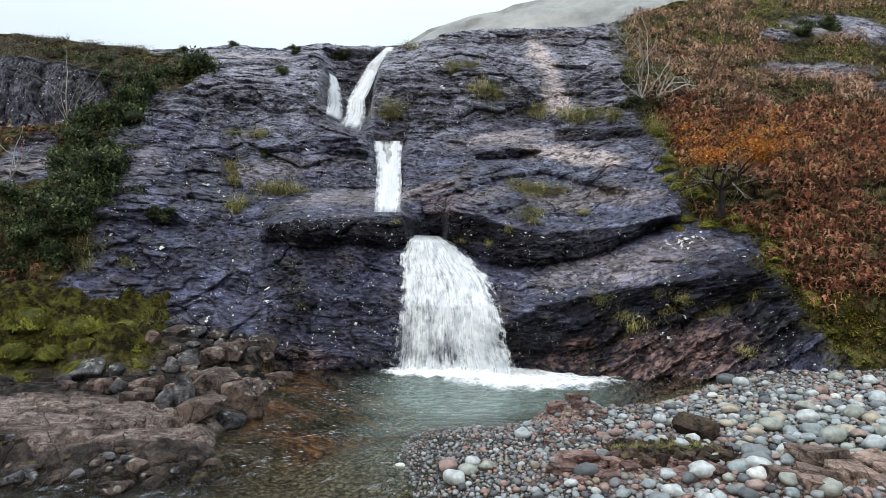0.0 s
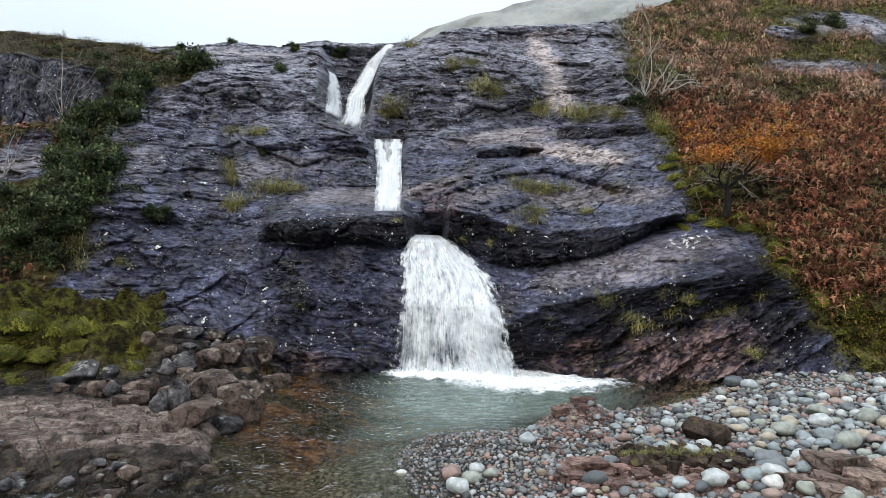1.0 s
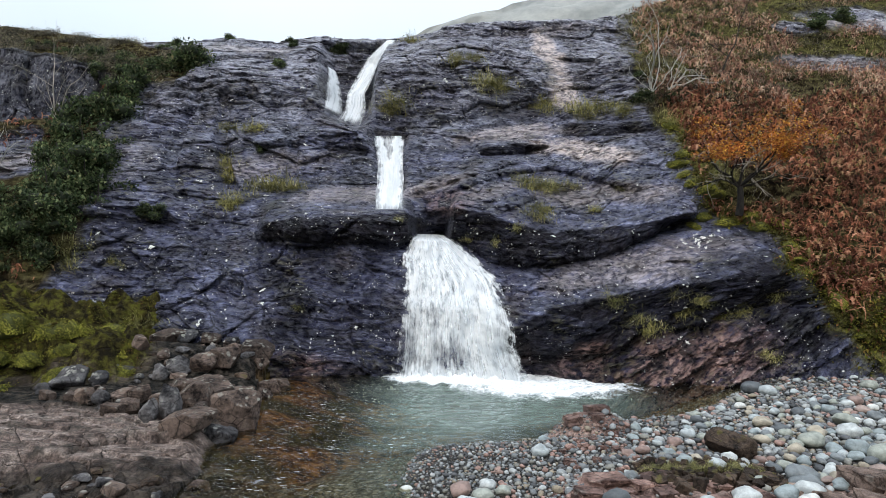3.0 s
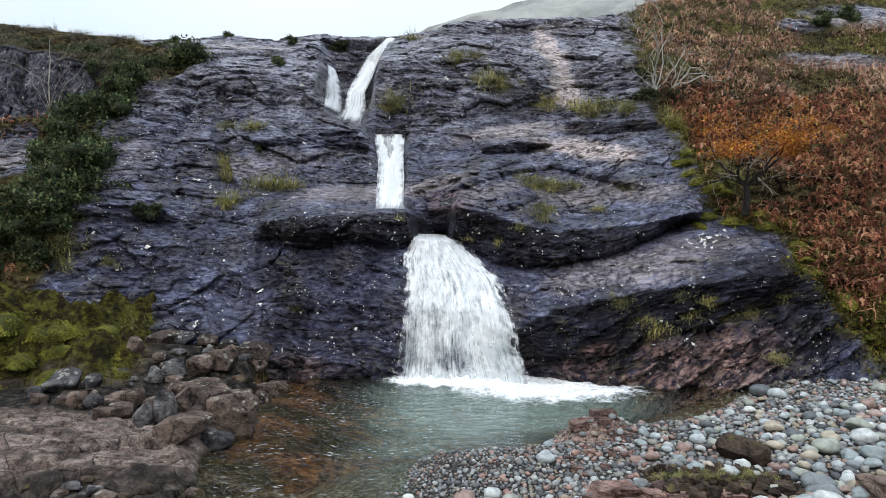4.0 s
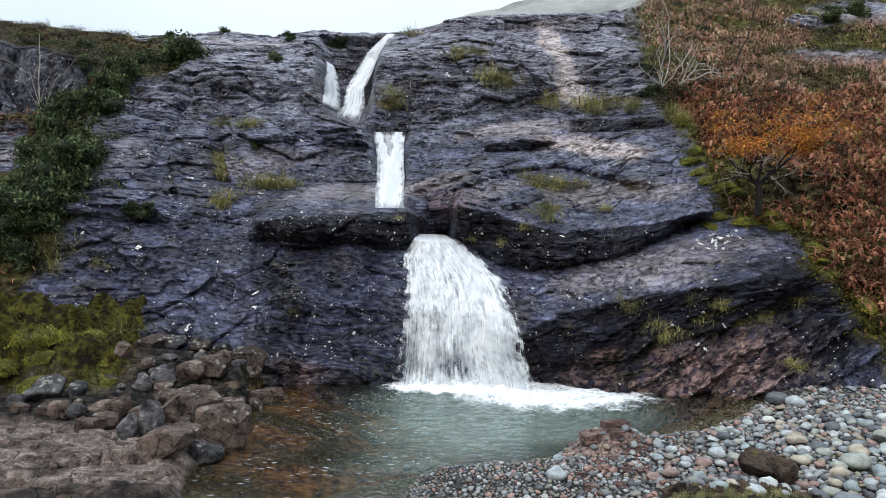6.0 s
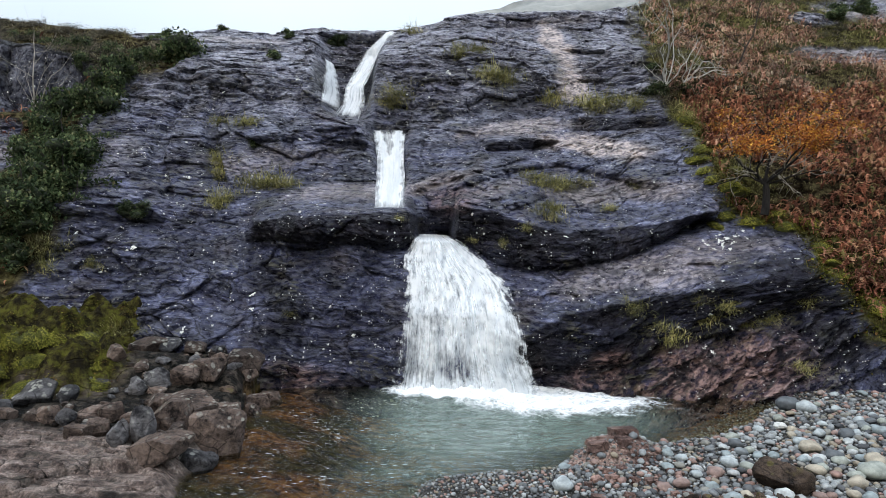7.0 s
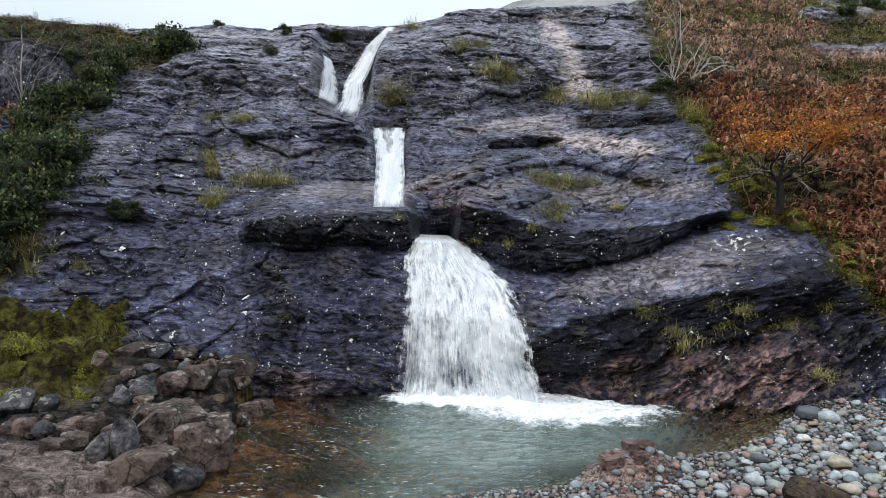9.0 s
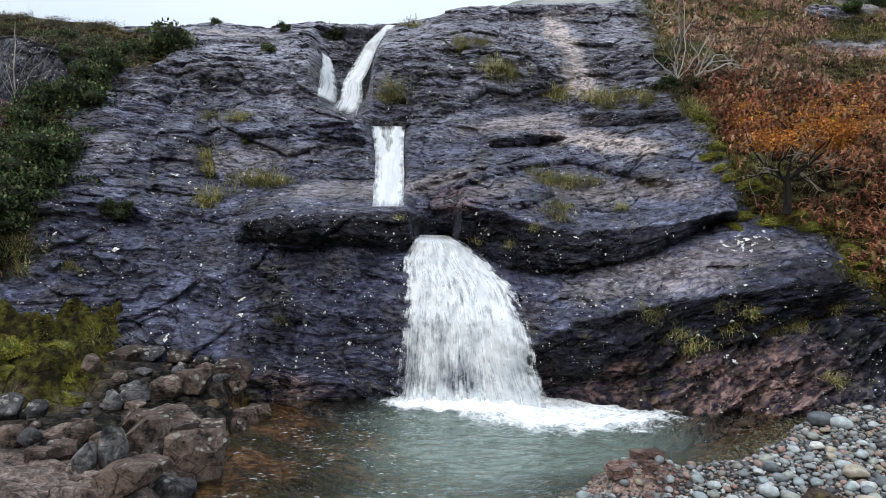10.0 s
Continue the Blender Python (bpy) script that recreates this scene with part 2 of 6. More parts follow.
    # wet dark ground, with the shade of the gaps painted in
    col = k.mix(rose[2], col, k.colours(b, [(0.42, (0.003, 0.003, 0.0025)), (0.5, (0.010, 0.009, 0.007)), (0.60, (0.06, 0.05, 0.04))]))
    bed = k.colours(b, [(0.38, (0.028, 0.013, 0.004)), (0.5, (0.150, 0.068, 0.018)), (0.62, (0.33, 0.170, 0.055))])
    bed = k.mix(k.span(k.noise(0.55, 4), 0.44, 0.58), bed, k.colours(b, [(0.40, (0.012, 0.011, 0.004)), (0.60, (0.085, 0.075, 0.026))]))
    col = k.mix(wet, col, bed)
    moss = k.colours(k.noise(4, 6, 0.7), [(0.40, (0.010, 0.008, 0.004)), (0.5, (0.035, 0.030, 0.008)), (0.62, (0.09, 0.09, 0.015))])
    col = k.mix(turf, col, moss)
    rough = k.math("MAXIMUM", k.span(b, 0.3, 0.7, 0.42, 0.8), turf)
    height = k.math("ADD", k.math("ADD", k.math("MULTIPLY", grain, 0.6), k.math("MULTIPLY", c, 0.35)), k.math("ADD", k.span(crack1, 0.0, 0.04, 0.0, 0.30), k.span(crack2, 0.0, 0.06, 0.0, 0.06)))
    k.surface(col, rough, k.bump(height, 1.0, 0.14), 0.12)
    return k.m


def stone_material(name, stops, single, wet=0.55, grain=9.0):
    """River stones: every stone takes its own colour from the row."""
    k = Mat(name)
    pick = k.node("ObjectInfo").outputs["Random"] if single else k.node("NewGeometry").outputs["Random Per Island"]
    col = k.colours(pick, stops, True)
    a = k.noise(grain, 5, 0.6)
    col = k.mix(0.55, col, k.colours(a, [(0.38, (0.55, 0.55, 0.55)), (0.62, (1.35, 1.33, 1.3))]), "MULTIPLY")
    col = k.mix(k.span(k.noise(grain * 5, 3, 0.7), 0.58, 0.72, 0, 0.35), col, (0.09, 0.09, 0.085))
    k.surface(col, k.span(a, 0.3, 0.7, wet - 0.2, wet + 0.1), k.bump(k.noise(grain * 4, 4, 0.7), 0.25, 0.02), 0.25)
    return k.m


def boulder_material(name, dark, light, lichen=0.5, crust=(0.42, 0.42, 0.37)):
    k = Mat(name)
    own = k.node("ObjectInfo").outputs["Random"]
    a, b = k.noise(2.2, 6, 0.65), k.noise(12, 5, 0.7)
    col = k.colours(k.math("ADD", k.math("MULTIPLY", a, 0.6), k.math("MULTIPLY", b, 0.4)), [(0.40, dark), (0.60, light)])
    shade = k.colours(own, [(0.0, (0.55, 0.55, 0.56)), (0.5, (1.0, 0.97, 0.95)), (1.0, (1.5, 1.45, 1.4))])
    col = k.mix(1.0, col, shade, "MULTIPLY")
    crack = k.voronoi(2.4, "DISTANCE_TO_EDGE", k.where((1, 1, 1.6), (0.3, 0.4, 0)))
    col = k.mix(k.math("MULTIPLY", k.span(crack, 0.0, 0.03, 0.85, 0.0), k.span(a, 0.42, 0.54)), col, (0.008, 0.007, 0.007))
    # pale lichen crusts keep to the upper sides
    top = k.node("SeparateXYZ", Vector=k.node("NewGeometry").outputs["Normal"]).outputs[2]
    d = k.math("ADD", k.voronoi(6.5), k.math("MULTIPLY", k.noise(30, 3), 0.2))
    spot = k.math("MULTIPLY", k.span(d, 0.50, 0.40), k.math("MULTIPLY", k.span(k.noise(3.0, 3), 0.44, 0.56), k.span(top, 0.1, 0.6)))
    col = k.mix(k.math("MULTIPLY", spot, lichen), col, crust)
    k.surface(col, k.span(b, 0.3, 0.7, 0.4, 0.75), k.bump(k.math("ADD", a, b), 1.0, 0.08), 0.1)
    return k.m


def leaf_material(name, stops, rough=0.7):
    """Leaves, fronds and blades: each its own shade, a little light passing through."""
    k = Mat(name)
    col = k.colours(k.node("NewGeometry").outputs["Random Per Island"], stops)
    patch = k.colours(k.noise(1.1, 5, 0.65), [(0.40, (0.36, 0.37, 0.40)), (0.60, (1.4, 1.36, 1.3))])
    col = k.mix(0.9, col, patch, "MULTIPLY")
    p = k.node("BsdfPrincipled", Base_Color=col, Roughness=rough)
    k.put(p.inputs["Specular IOR Level"], 0.04)
    tr = k.node("BsdfTranslucent", Color=col)
    mx = k.node("MixShader")
    mx.inputs[0].default_value = 0.25
    k.t.links.new(p.outputs[0], mx.inputs[1])
    k.t.links.new(tr.outputs[0], mx.inputs[2])
    k.put(k.out.inputs[0], mx.outputs[0])
    return k.m


def frond_material():
    k = Mat("bracken_frond")
    col = k.colours(k.node("ObjectInfo").outputs["Random"], [(0.0, (0.06, 0.025, 0.018)), (0.4, (0.17, 0.070, 0.043)), (0.8, (0.29, 0.130, 0.080)), (1.0, (0.42, 0.27, 0.15))])
    col = k.mix(0.8, col, k.colours(k.noise(9, 4), [(0.35, (0.5, 0.5, 0.5)), (0.65, (1.3, 1.3, 1.3))]), "MULTIPLY")
    k.surface(col, 0.8, None, 0.1)
    return k.m


def bark_material(name, dark, light):
    k = Mat(name)
    a = k.noise(9, 5, 0.7, k.where((1, 1, 0.3)))
    k.surface(k.colours(a, [(0.35, dark), (0.65, light)]), 0.85, k.bump(a, 0.6, 0.02), 0.3)
    return k.m


def falling_water_material(name, low, high, stretch, streak=0.8):
    """White water in long streaks: the gaps between the streaks are clear."""
    k = Mat(name)
    uv = k.node("UVMap").outputs[0]

    def streaks(sx, sy, detail, rough):
        return k.noise(1.0, detail, rough, k.node("Mapping", Vector=uv, Scale=(sx, sy / stretch, 1)).outputs[0])

    fine, wide, strand, clots = streaks(34, 4.0, 5, 0.6), streaks(8, 1.7, 3, 0.5), streaks(95, 4, 3, 0.55), streaks(15, 6, 5, 0.6)
    s = k.math("ADD", k.math("MULTIPLY", k.math("ADD", fine, strand), 0.34), k.math("MULTIPLY", k.math("ADD", wide, clots), 0.16))
    mask = k.attr("dense")
    dense, fluff = mask[0], mask[1]
    tumble = k.noise(1.0, 6, 0.68, k.node("Mapping", Vector=uv, Scale=(20, 9, 1)).outputs[0])
    s = k.mix(k.math("MULTIPLY", fluff, 0.65), s, k.math("ADD", k.math("MULTIPLY", tumble, 1.25), -0.125))
    s = k.math("ADD", k.span(s, 0.38, 0.62), k.math("MULTIPLY", k.math("SUBTRACT", dense, 0.5), 1.15))
    share = k.span(s, low, high)
    col = k.colours(k.math("ADD", k.math("MULTIPLY", fine, 0.55), k.math("MULTIPLY", strand, 0.45)), [(0.36, (0.60, 0.65, 0.69)), (0.52, (0.92, 0.94, 0.95))])
    col = k.mix(1.0 - streak, col, (0.88, 0.91, 0.93))
    col = k.mix(streak, col, k.colours(k.math("ADD", k.math("MULTIPLY", wide, 0.5), k.math("MULTIPLY", clots, 0.5)), [(0.40, (0.46, 0.52, 0.57)), (0.53, (1.0, 1.0, 1.0))]), "MULTIPLY")
    col = k.mix(k.math("MULTIPLY", fluff, 0.75), col, k.colours(tumble, [(0.38, (0.52, 0.58, 0.63)), (0.52, (0.92, 0.94, 0.95))]))
    p = k.node("BsdfPrincipled", Base_Color=col, Roughness=0.55)
    k.put(p.inputs["Normal"], k.bump(s, 0.3, 0.06))
    tl = k.node("BsdfTranslucent", Color=(0.85, 0.9, 0.92))
    white = k.node("MixShader")
    white.inputs[0].default_value = 0.3
    k.t.links.new(p.outputs[0], white.inputs[1])
    k.t.links.new(tl.outputs[0], white.inputs[2])
    clear = k.node("BsdfTransparent")
    mx = k.node("MixShader", Fac=share)
    k.t.links.new(clear.outputs[0], mx.inputs[1])
    k.t.links.new(white.outputs[0], mx.inputs[2])
    k.put(k.out.inputs[0], mx.outputs[0])
    return k.m


def pool_material():
    k = Mat("pool_water")
    mask = k.attr("cover")
    milky, foam, lively = mask[0], mask[1], mask[2]
    n1 = k.noise(2.2, 4, 0.55, k.where((1.0, 2.1, 1.0), (0, 0, radians(12))))
    n2 = k.noise(9, 4, 0.6, k.where((1.0, 1.9, 1.0)))
    n3 = k.noise(26, 3, 0.6, k.where((1.0, 1.7, 1.0)))
    # the outlet ripples more than the still pool
    height = k.math("ADD", k.math("ADD", k.math("MULTIPLY", n1, 0.110), k.math("MULTIPLY", n2, 0.062)), k.math("MULTIPLY", n3, 0.014))
    height = k.math("MULTIPLY", height, k.span(lively, 0.0, 1.0, 0.6, 2.6))
    normal = k.bump(height, 1.0, 1.0)
    clear = k.node("BsdfTransparent", Color=(0.86, 0.82, 0.62))
    cloudy = k.node("BsdfDiffuse", Color=k.colours(k.math("ADD", k.math("MULTIPLY", n1, 0.5), k.math("MULTIPLY", n2, 0.5)), [(0.40, (0.105, 0.142, 0.112)), (0.60, (0.240, 0.300, 0.265))]))
    body = k.node("MixShader", Fac=milky)
    k.t.links.new(clear.outputs[0], body.inputs[1])
    k.t.links.new(cloudy.outputs[0], body.inputs[2])
    gloss = k.node("BsdfGlossy", Roughness=0.05, Normal=normal, Color=(0.92, 0.96, 1.0))
    fres = k.node("Fresnel", IOR=1.33, Normal=normal)
    wet = k.node("MixShader", Fac=fres.outputs[0])
    k.t.links.new(body.outputs[0], wet.inputs[1])
    k.t.links.new(gloss.outputs[0], wet.inputs[2])
    swirl = k.node("TexNoise", Scale=1.1, Detail=3.0)
    k.put(swirl.inputs["Vector"], k.where())
    bent = k.node("MixRGB", {"blend_type": "ADD"})
    bent.inputs[0].default_value = 0.9
    k.put(bent.inputs[1], k.where((1.0, 0.8, 1)))
    k.put(bent.inputs[2], swirl.outputs["Color"])
    churn = k.math("ADD", k.math("MULTIPLY", k.noise(2.2, 6, 0.65, bent.outputs[0]), 0.6), k.math("MULTIPLY", k.noise(12, 5, 0.7, bent.outputs[0]), 0.4))
    share = k.span(k.math("ADD", foam, k.math("MULTIPLY", k.math("SUBTRACT", churn, 0.5), 2.4)), 0.34, 0.86)
    white = k.node("BsdfDiffuse", Color=k.colours(churn, [(0.40, (0.62, 0.67, 0.70)), (0.52, (0.88, 0.90, 0.91))]), Normal=k.bump(churn, 0.5, 0.15))
    all_ = k.node("MixShader", Fac=share)
    k.t.links.new(wet.outputs[0], all_.inputs[1])
    k.t.links.new(white.outputs[0], all_.inputs[2])
    k.put(k.out.inputs[0], all_.outputs[0])
    return k.m


def plain(name, colour, rough=0.7):
    k = Mat(name)
    col = k.mix(0.7, colour, k.colours(k.noise(20, 3), [(0.3, (0.75, 0.75, 0.75)), (0.7, (1.15, 1.15, 1.15))]), "MULTIPLY")
    k.surface(col, rough)
    return k.m


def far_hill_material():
    k = Mat("far_hill_haze")
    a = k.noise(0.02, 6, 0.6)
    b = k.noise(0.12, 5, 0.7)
    # grass greyed and paled: the mist is part of this colour
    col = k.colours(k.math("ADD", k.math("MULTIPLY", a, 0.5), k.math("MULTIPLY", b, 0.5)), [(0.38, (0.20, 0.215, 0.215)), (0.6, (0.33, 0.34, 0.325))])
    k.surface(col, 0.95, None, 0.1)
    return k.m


ROCK = rock_material()
GROUND = ground_material()
COBBLE_ROW = [(0.0, (0.225, 0.266, 0.276)), (0.18, (0.339, 0.379, 0.390)), (0.36, (0.164, 0.185, 0.195)), (0.50, (0.266, 0.288, 0.256)), (0.62, (0.410, 0.441, 0.441)), (0.74, (0.276, 0.215, 0.190)), (0.80, (0.328, 0.297, 0.236)), (0.86, (0.092, 0.103, 0.112)), (0.94, (0.235, 0.170, 0.150)), (0.98, (0.532, 0.544, 0.522))]
COBBLE = stone_material("river_cobble", COBBLE_ROW, True)
SHINGLE_ROW = [(0.0, (0.144, 0.156, 0.163)), (0.2, (0.250, 0.269, 0.275)), (0.36, (0.088, 0.092, 0.098)), (0.50, (0.188, 0.188, 0.169)), (0.60, (0.338, 0.356, 0.356)), (0.70, (0.256, 0.169, 0.144)), (0.80, (0.237, 0.206, 0.156)), (0.86, (0.056, 0.060, 0.065)), (0.93, (0.255, 0.180, 0.155))]
SHINGLE = stone_material("river_shingle", SHINGLE_ROW, False, 0.55, 14.0)
BOULDER = boulder_material("grey_boulder", (0.012, 0.012, 0.014), (0.15, 0.15, 0.158), 0.65)
PINK_BOULDER = boulder_material("pink_boulder", (0.008, 0.006, 0.0055), (0.17, 0.132, 0.112), 0.55)
SALMON_ROCK = boulder_material("salmon_rock", (0.035, 0.020, 0.018), (0.33, 0.225, 0.195), 0.15)
TAN_ROCK = boulder_material("tan_rock", (0.035, 0.024, 0.019), (0.36, 0.275, 0.232), 0.2)
DARK_ROCK = boulder_material("dark_rock", (0.010, 0.008, 0.007), (0.10, 0.075, 0.058), 0.7, (0.105, 0.095, 0.028))
BRACKEN = leaf_material("dead_bracken", [(0.0, (0.055, 0.023, 0.017)), (0.35, (0.22, 0.088, 0.056)), (0.65, (0.42, 0.185, 0.115)), (0.86, (0.58, 0.34, 0.22)), (0.94, (0.27, 0.23, 0.10)), (1.0, (0.15, 0.15, 0.05))])
HAZED_BRACKEN = leaf_material("hazed_bracken", [(0.0, (0.14, 0.080, 0.066)), (0.35, (0.37, 0.200, 0.150)), (0.65, (0.55, 0.340, 0.260)), (1.0, (0.62, 0.52, 0.39))])
BRACKEN_FROND = frond_material()
GRASS = leaf_material("autumn_grass", [(0.0, (0.13, 0.130, 0.055)), (0.4, (0.29, 0.285, 0.115)), (0.75, (0.44, 0.42, 0.18)), (1.0, (0.58, 0.53, 0.29))])
MOSS = leaf_material("bank_moss", [(0.0, (0.035, 0.040, 0.009)), (0.45, (0.12, 0.125, 0.020)), (0.72, (0.25, 0.24, 0.045)), (0.86, (0.17, 0.085, 0.035)), (1.0, (0.09, 0.042, 0.022))])
BRIGHT_MOSS = leaf_material("cushion_moss", [(0.0, (0.070, 0.080, 0.014)), (0.5, (0.225, 0.235, 0.040)), (1.0, (0.45, 0.42, 0.095))])
GROUND_MOSS = plain("moss_base", (0.05, 0.055, 0.01), 0.95)
HEATHER = leaf_material("heather_leaves", [(0.0, (0.024, 0.040, 0.020)), (0.5, (0.078, 0.110, 0.054)), (0.85, (0.150, 0.190, 0.090)), (1.0, (0.20, 0.185, 0.10))])
HEATH = leaf_material("brown_heath", [(0.0, (0.055, 0.056, 0.046)), (0.5, (0.155, 0.142, 0.110)), (0.85, (0.27, 0.235, 0.18)), (1.0, (0.20, 0.21, 0.11))])
SHRUB_SHADE = plain("shrub_inner_shade", (0.020, 0.028, 0.013), 0.95)
ROWAN = leaf_material("rowan_leaves", [(0.0, (0.28, 0.09, 0.035)), (0.4, (0.46, 0.18, 0.050)), (0.75, (0.58, 0.28, 0.060)), (1.0, (0.74, 0.48, 0.085))])
PALE_BARK = bark_material("pale_bark", (0.26, 0.26, 0.245), (0.60, 0.59, 0.56))
DARK_BARK = bark_material("dark_bark", (0.014, 0.012, 0.011), (0.055, 0.046, 0.040))
BRANCH_BARK = bark_material("branch_bark", (0.13, 0.115, 0.095), (0.42, 0.39, 0.34))
FALL = falling_water_material("white_water", -0.12, 0.80, 1.3)
VEIL = falling_water_material("veil_water", -0.25, 0.95, 2.2, 0.45)
POOL = pool_material()
FOAM = plain("foam", (0.42, 0.42, 0.36), 0.6)
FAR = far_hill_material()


# ---- number noise ----
def rnd(ix, iy, s):
    h = (ix.astype(np.int64) * 374761393 + iy.astype(np.int64) * 668265263 + s * 974634777) & 0xFFFFFFFF
    h = ((h ^ (h >> 13)) * 1274126177) & 0xFFFFFFFF
    h = ((h ^ (h >> 16)) * 2246822519) & 0xFFFFFFFF
    return ((h ^ (h >> 15)) & 0xFFFFFF) / float(0x1000000)


def vnoise(x, y, s=0):
    """Smooth noise from -1 to 1."""
    ix, iy = np.floor(x), np.floor(y)
    fx, fy = x - ix, y - iy
    ux, uy = fx * fx * fx * (fx * (fx * 6 - 15) + 10), fy * fy * fy * (fy * (fy * 6 - 15) + 10)
    total = 0
    for dx in (0, 1):
        for dy in (0, 1):
            a = rnd(ix + dx, iy + dy, s) * 6.2832
            total = total + (np.cos(a) * (fx - dx) + np.sin(a) * (fy - dy)) * (ux if dx else 1 - ux) * (uy if dy else 1 - uy)
    return total * 1.5


def fbm(x, y, s=0, octaves=4, gain=0.5):
    total, amp, k = 0, 1.0, 1.0
    for o in range(octaves):
        total = total + amp * vnoise(x * k + 3.7 * o, y * k - 1.9 * o, s + o)
        amp, k = amp * gain, k * 2.03
    return total


def blocks(x, y, s=0):
    """Broken rock: each cell is a tilted facet. Gives the facet's height, about -1 to 1, and the distance from its crack."""
    ix, iy = np.floor(x), np.floor(y)
    best = np.full(np.shape(x), 9.0)
    second = np.full(np.shape(x), 9.0)
    height = np.zeros(np.shape(x))
    for dx in (-1, 0, 1):
        for dy in (-1, 0, 1):
            cx, cy = ix + dx, iy + dy
            px, py = cx + 0.1 + 0.8 * rnd(cx, cy, s), cy + 0.1 + 0.8 * rnd(cx, cy, s + 1)
            d = np.hypot(x - px, y - py)
            h = (rnd(cx, cy, s + 2) - 0.5) + (x - px) * 1.3 * (rnd(cx, cy, s + 3) - 0.5) + (y - py) * 1.6 * (rnd(cx, cy, s + 4) - 0.5)
            near = d < best
            second = np.where(near, best, np.minimum(second, d))
            height = np.where(near, h, height)
            best = np.where(near, d, best)
    return height, second - best


def ramp(a, b, v):
    t = np.clip((v - a) / (b - a), 0, 1)
    return t * t * (3 - 2 * t)


RIGHT_TURF_Z = [-0.22, 0.35, 1.08, 1.96, 3.23, 4.13, 5.02, 6.64, 8.40, 9.62, 12.37, 15.79, 18.08]
RIGHT_TURF_X = [11.44, 11.20, 11.06, 10.66, 10.27, 10.61, 8.49, 8.71, 9.26, 9.24, 8.69, 9.73, 10.59]
LEFT_TURF_Z = [0.70, 1.67, 2.68, 4.16, 5.85, 7.94, 9.61, 11.54, 13.38, 14.58]
LEFT_TURF_X = [-11.36, -11.68, -11.92, -12.02, -12.00, -13.38, -13.48, -12.13, -11.95, -16.55]
CHUTE_Z = [10.26, 11.58, 13.29, 15.76]
CHUTE_X = [5.69, 5.32, 5.09, 5.07]
LOW_MID_Z = [-0.63, -0.05, 0.96, 2.00, 2.86, 3.59, 4.23]
LOW_MID_X = [-2.54, 0.28, 0.19, 0.11, 0.02, -0.36, -0.62]
HIGH_MID_Z = [4.57, 5.08, 7.08, 8.50, 9.45, 10.76, 12.65, 14.97]
HIGH_MID_X = [-0.67, -1.95, -2.31, -2.48, -4.10, -4.26, -4.12, -3.32]
OUTCROPS = [(18.61, 12.74, 2.97, 0.55), (21.91, 16.32, 2.54, 0.95), (23.54, 15.55, 1.05, 1.21), (18.34, 15.36, 1.17, 0.46), (20.81, 11.56, 0.76, 0.40), (-16.21, 6.79, 1.72, 0.71), (-16.72, 7.94, 0.92, 0.69)]
SHORE_R_Y = [7.26, 9.24, 10.43, 11.46, 12.26, 12.64, 13.80, 14.14, 14.81, 16.98, 17.27]
SHORE_R_X = [0.11, -0.38, -0.81, -1.00, -0.61, 1.36, 2.76, 4.14, 5.43, 7.65, 8.26]
SHORE_L_Y = [7.26, 8.84, 10.38, 11.30, 12.52, 13.66, 15.67, 18.70, 19.41]
SHORE_L_X = [-3.93, -4.37, -4.32, -4.32, -4.63, -4.46, -4.78, -5.27, -5.11]


# ---- the form of the cliff: its distance y at every x and height z ----
KNOT_Z = [-1, 0, 1, 2, 3, 4, 4.6, 5.2, 6.2, 8, 9.5, 11, 12.5, 14, 16, 20, 30]
COLUMN_X = [-14, -8, -3, 1, 5, 9.5, 14]
FACE_WEST = [18.1, 18.3, 18.5, 19.1, 20.0, 20.5, 20.8, 21.1, 22.3, 25.0, 26.6, 28.1, 29.9, 32.4, 36.0, 43, 60]
FACE_LEFT = [18.0, 18.4, 18.5, 19.4, 20.4, 21.1, 22.0, 22.5, 24.3, 25.8, 27.4, 28.3, 30.6, 33.0, 36.3, 43, 60]
FACE_FALL = [19.0, 19.1, 19.0, 19.25, 19.55, 19.8, 20.6, 22.2, 24.8, 26.2, 27.9, 29.3, 30.6, 33.0, 36.0, 43, 60]
FACE_MID = [19.0, 19.2, 19.0, 19.2, 20.1, 21.3, 21.8, 22.2, 23.3, 26.5, 28.0, 29.1, 30.7, 32.1, 34.3, 42, 60]
FACE_RIGHT = [17.6, 17.9, 18.3, 19.3, 19.9, 21.5, 22.3, 23.1, 24.1, 26.5, 28.6, 29.7, 30.6, 32.4, 34.2, 42, 60]
FACE_EDGE = [17.2, 17.5, 18.2, 18.8, 19.5, 20.9, 22.0, 22.3, 23.0, 25.6, 27.9, 28.9, 29.9, 32.2, 34.3, 41, 58]
FACE_HILL = [16.6, 17.0, 18.0, 18.2, 18.8, 19.7, 20.3, 20.9, 21.8, 24.2, 26.2, 28.4, 30.3, 31.9, 33.8, 39, 54]


def base_face(x, z):
    cols = [np.interp(z, KNOT_Z, c) for c in (FACE_WEST, FACE_LEFT, FACE_FALL, FACE_MID, FACE_RIGHT, FACE_EDGE, FACE_HILL)]
    y = cols[0]
    for i in range(6):
        t = ramp(COLUMN_X[i], COLUMN_X[i + 1], x)
        y = y * (1 - t) + cols[i + 1] * t
    return y


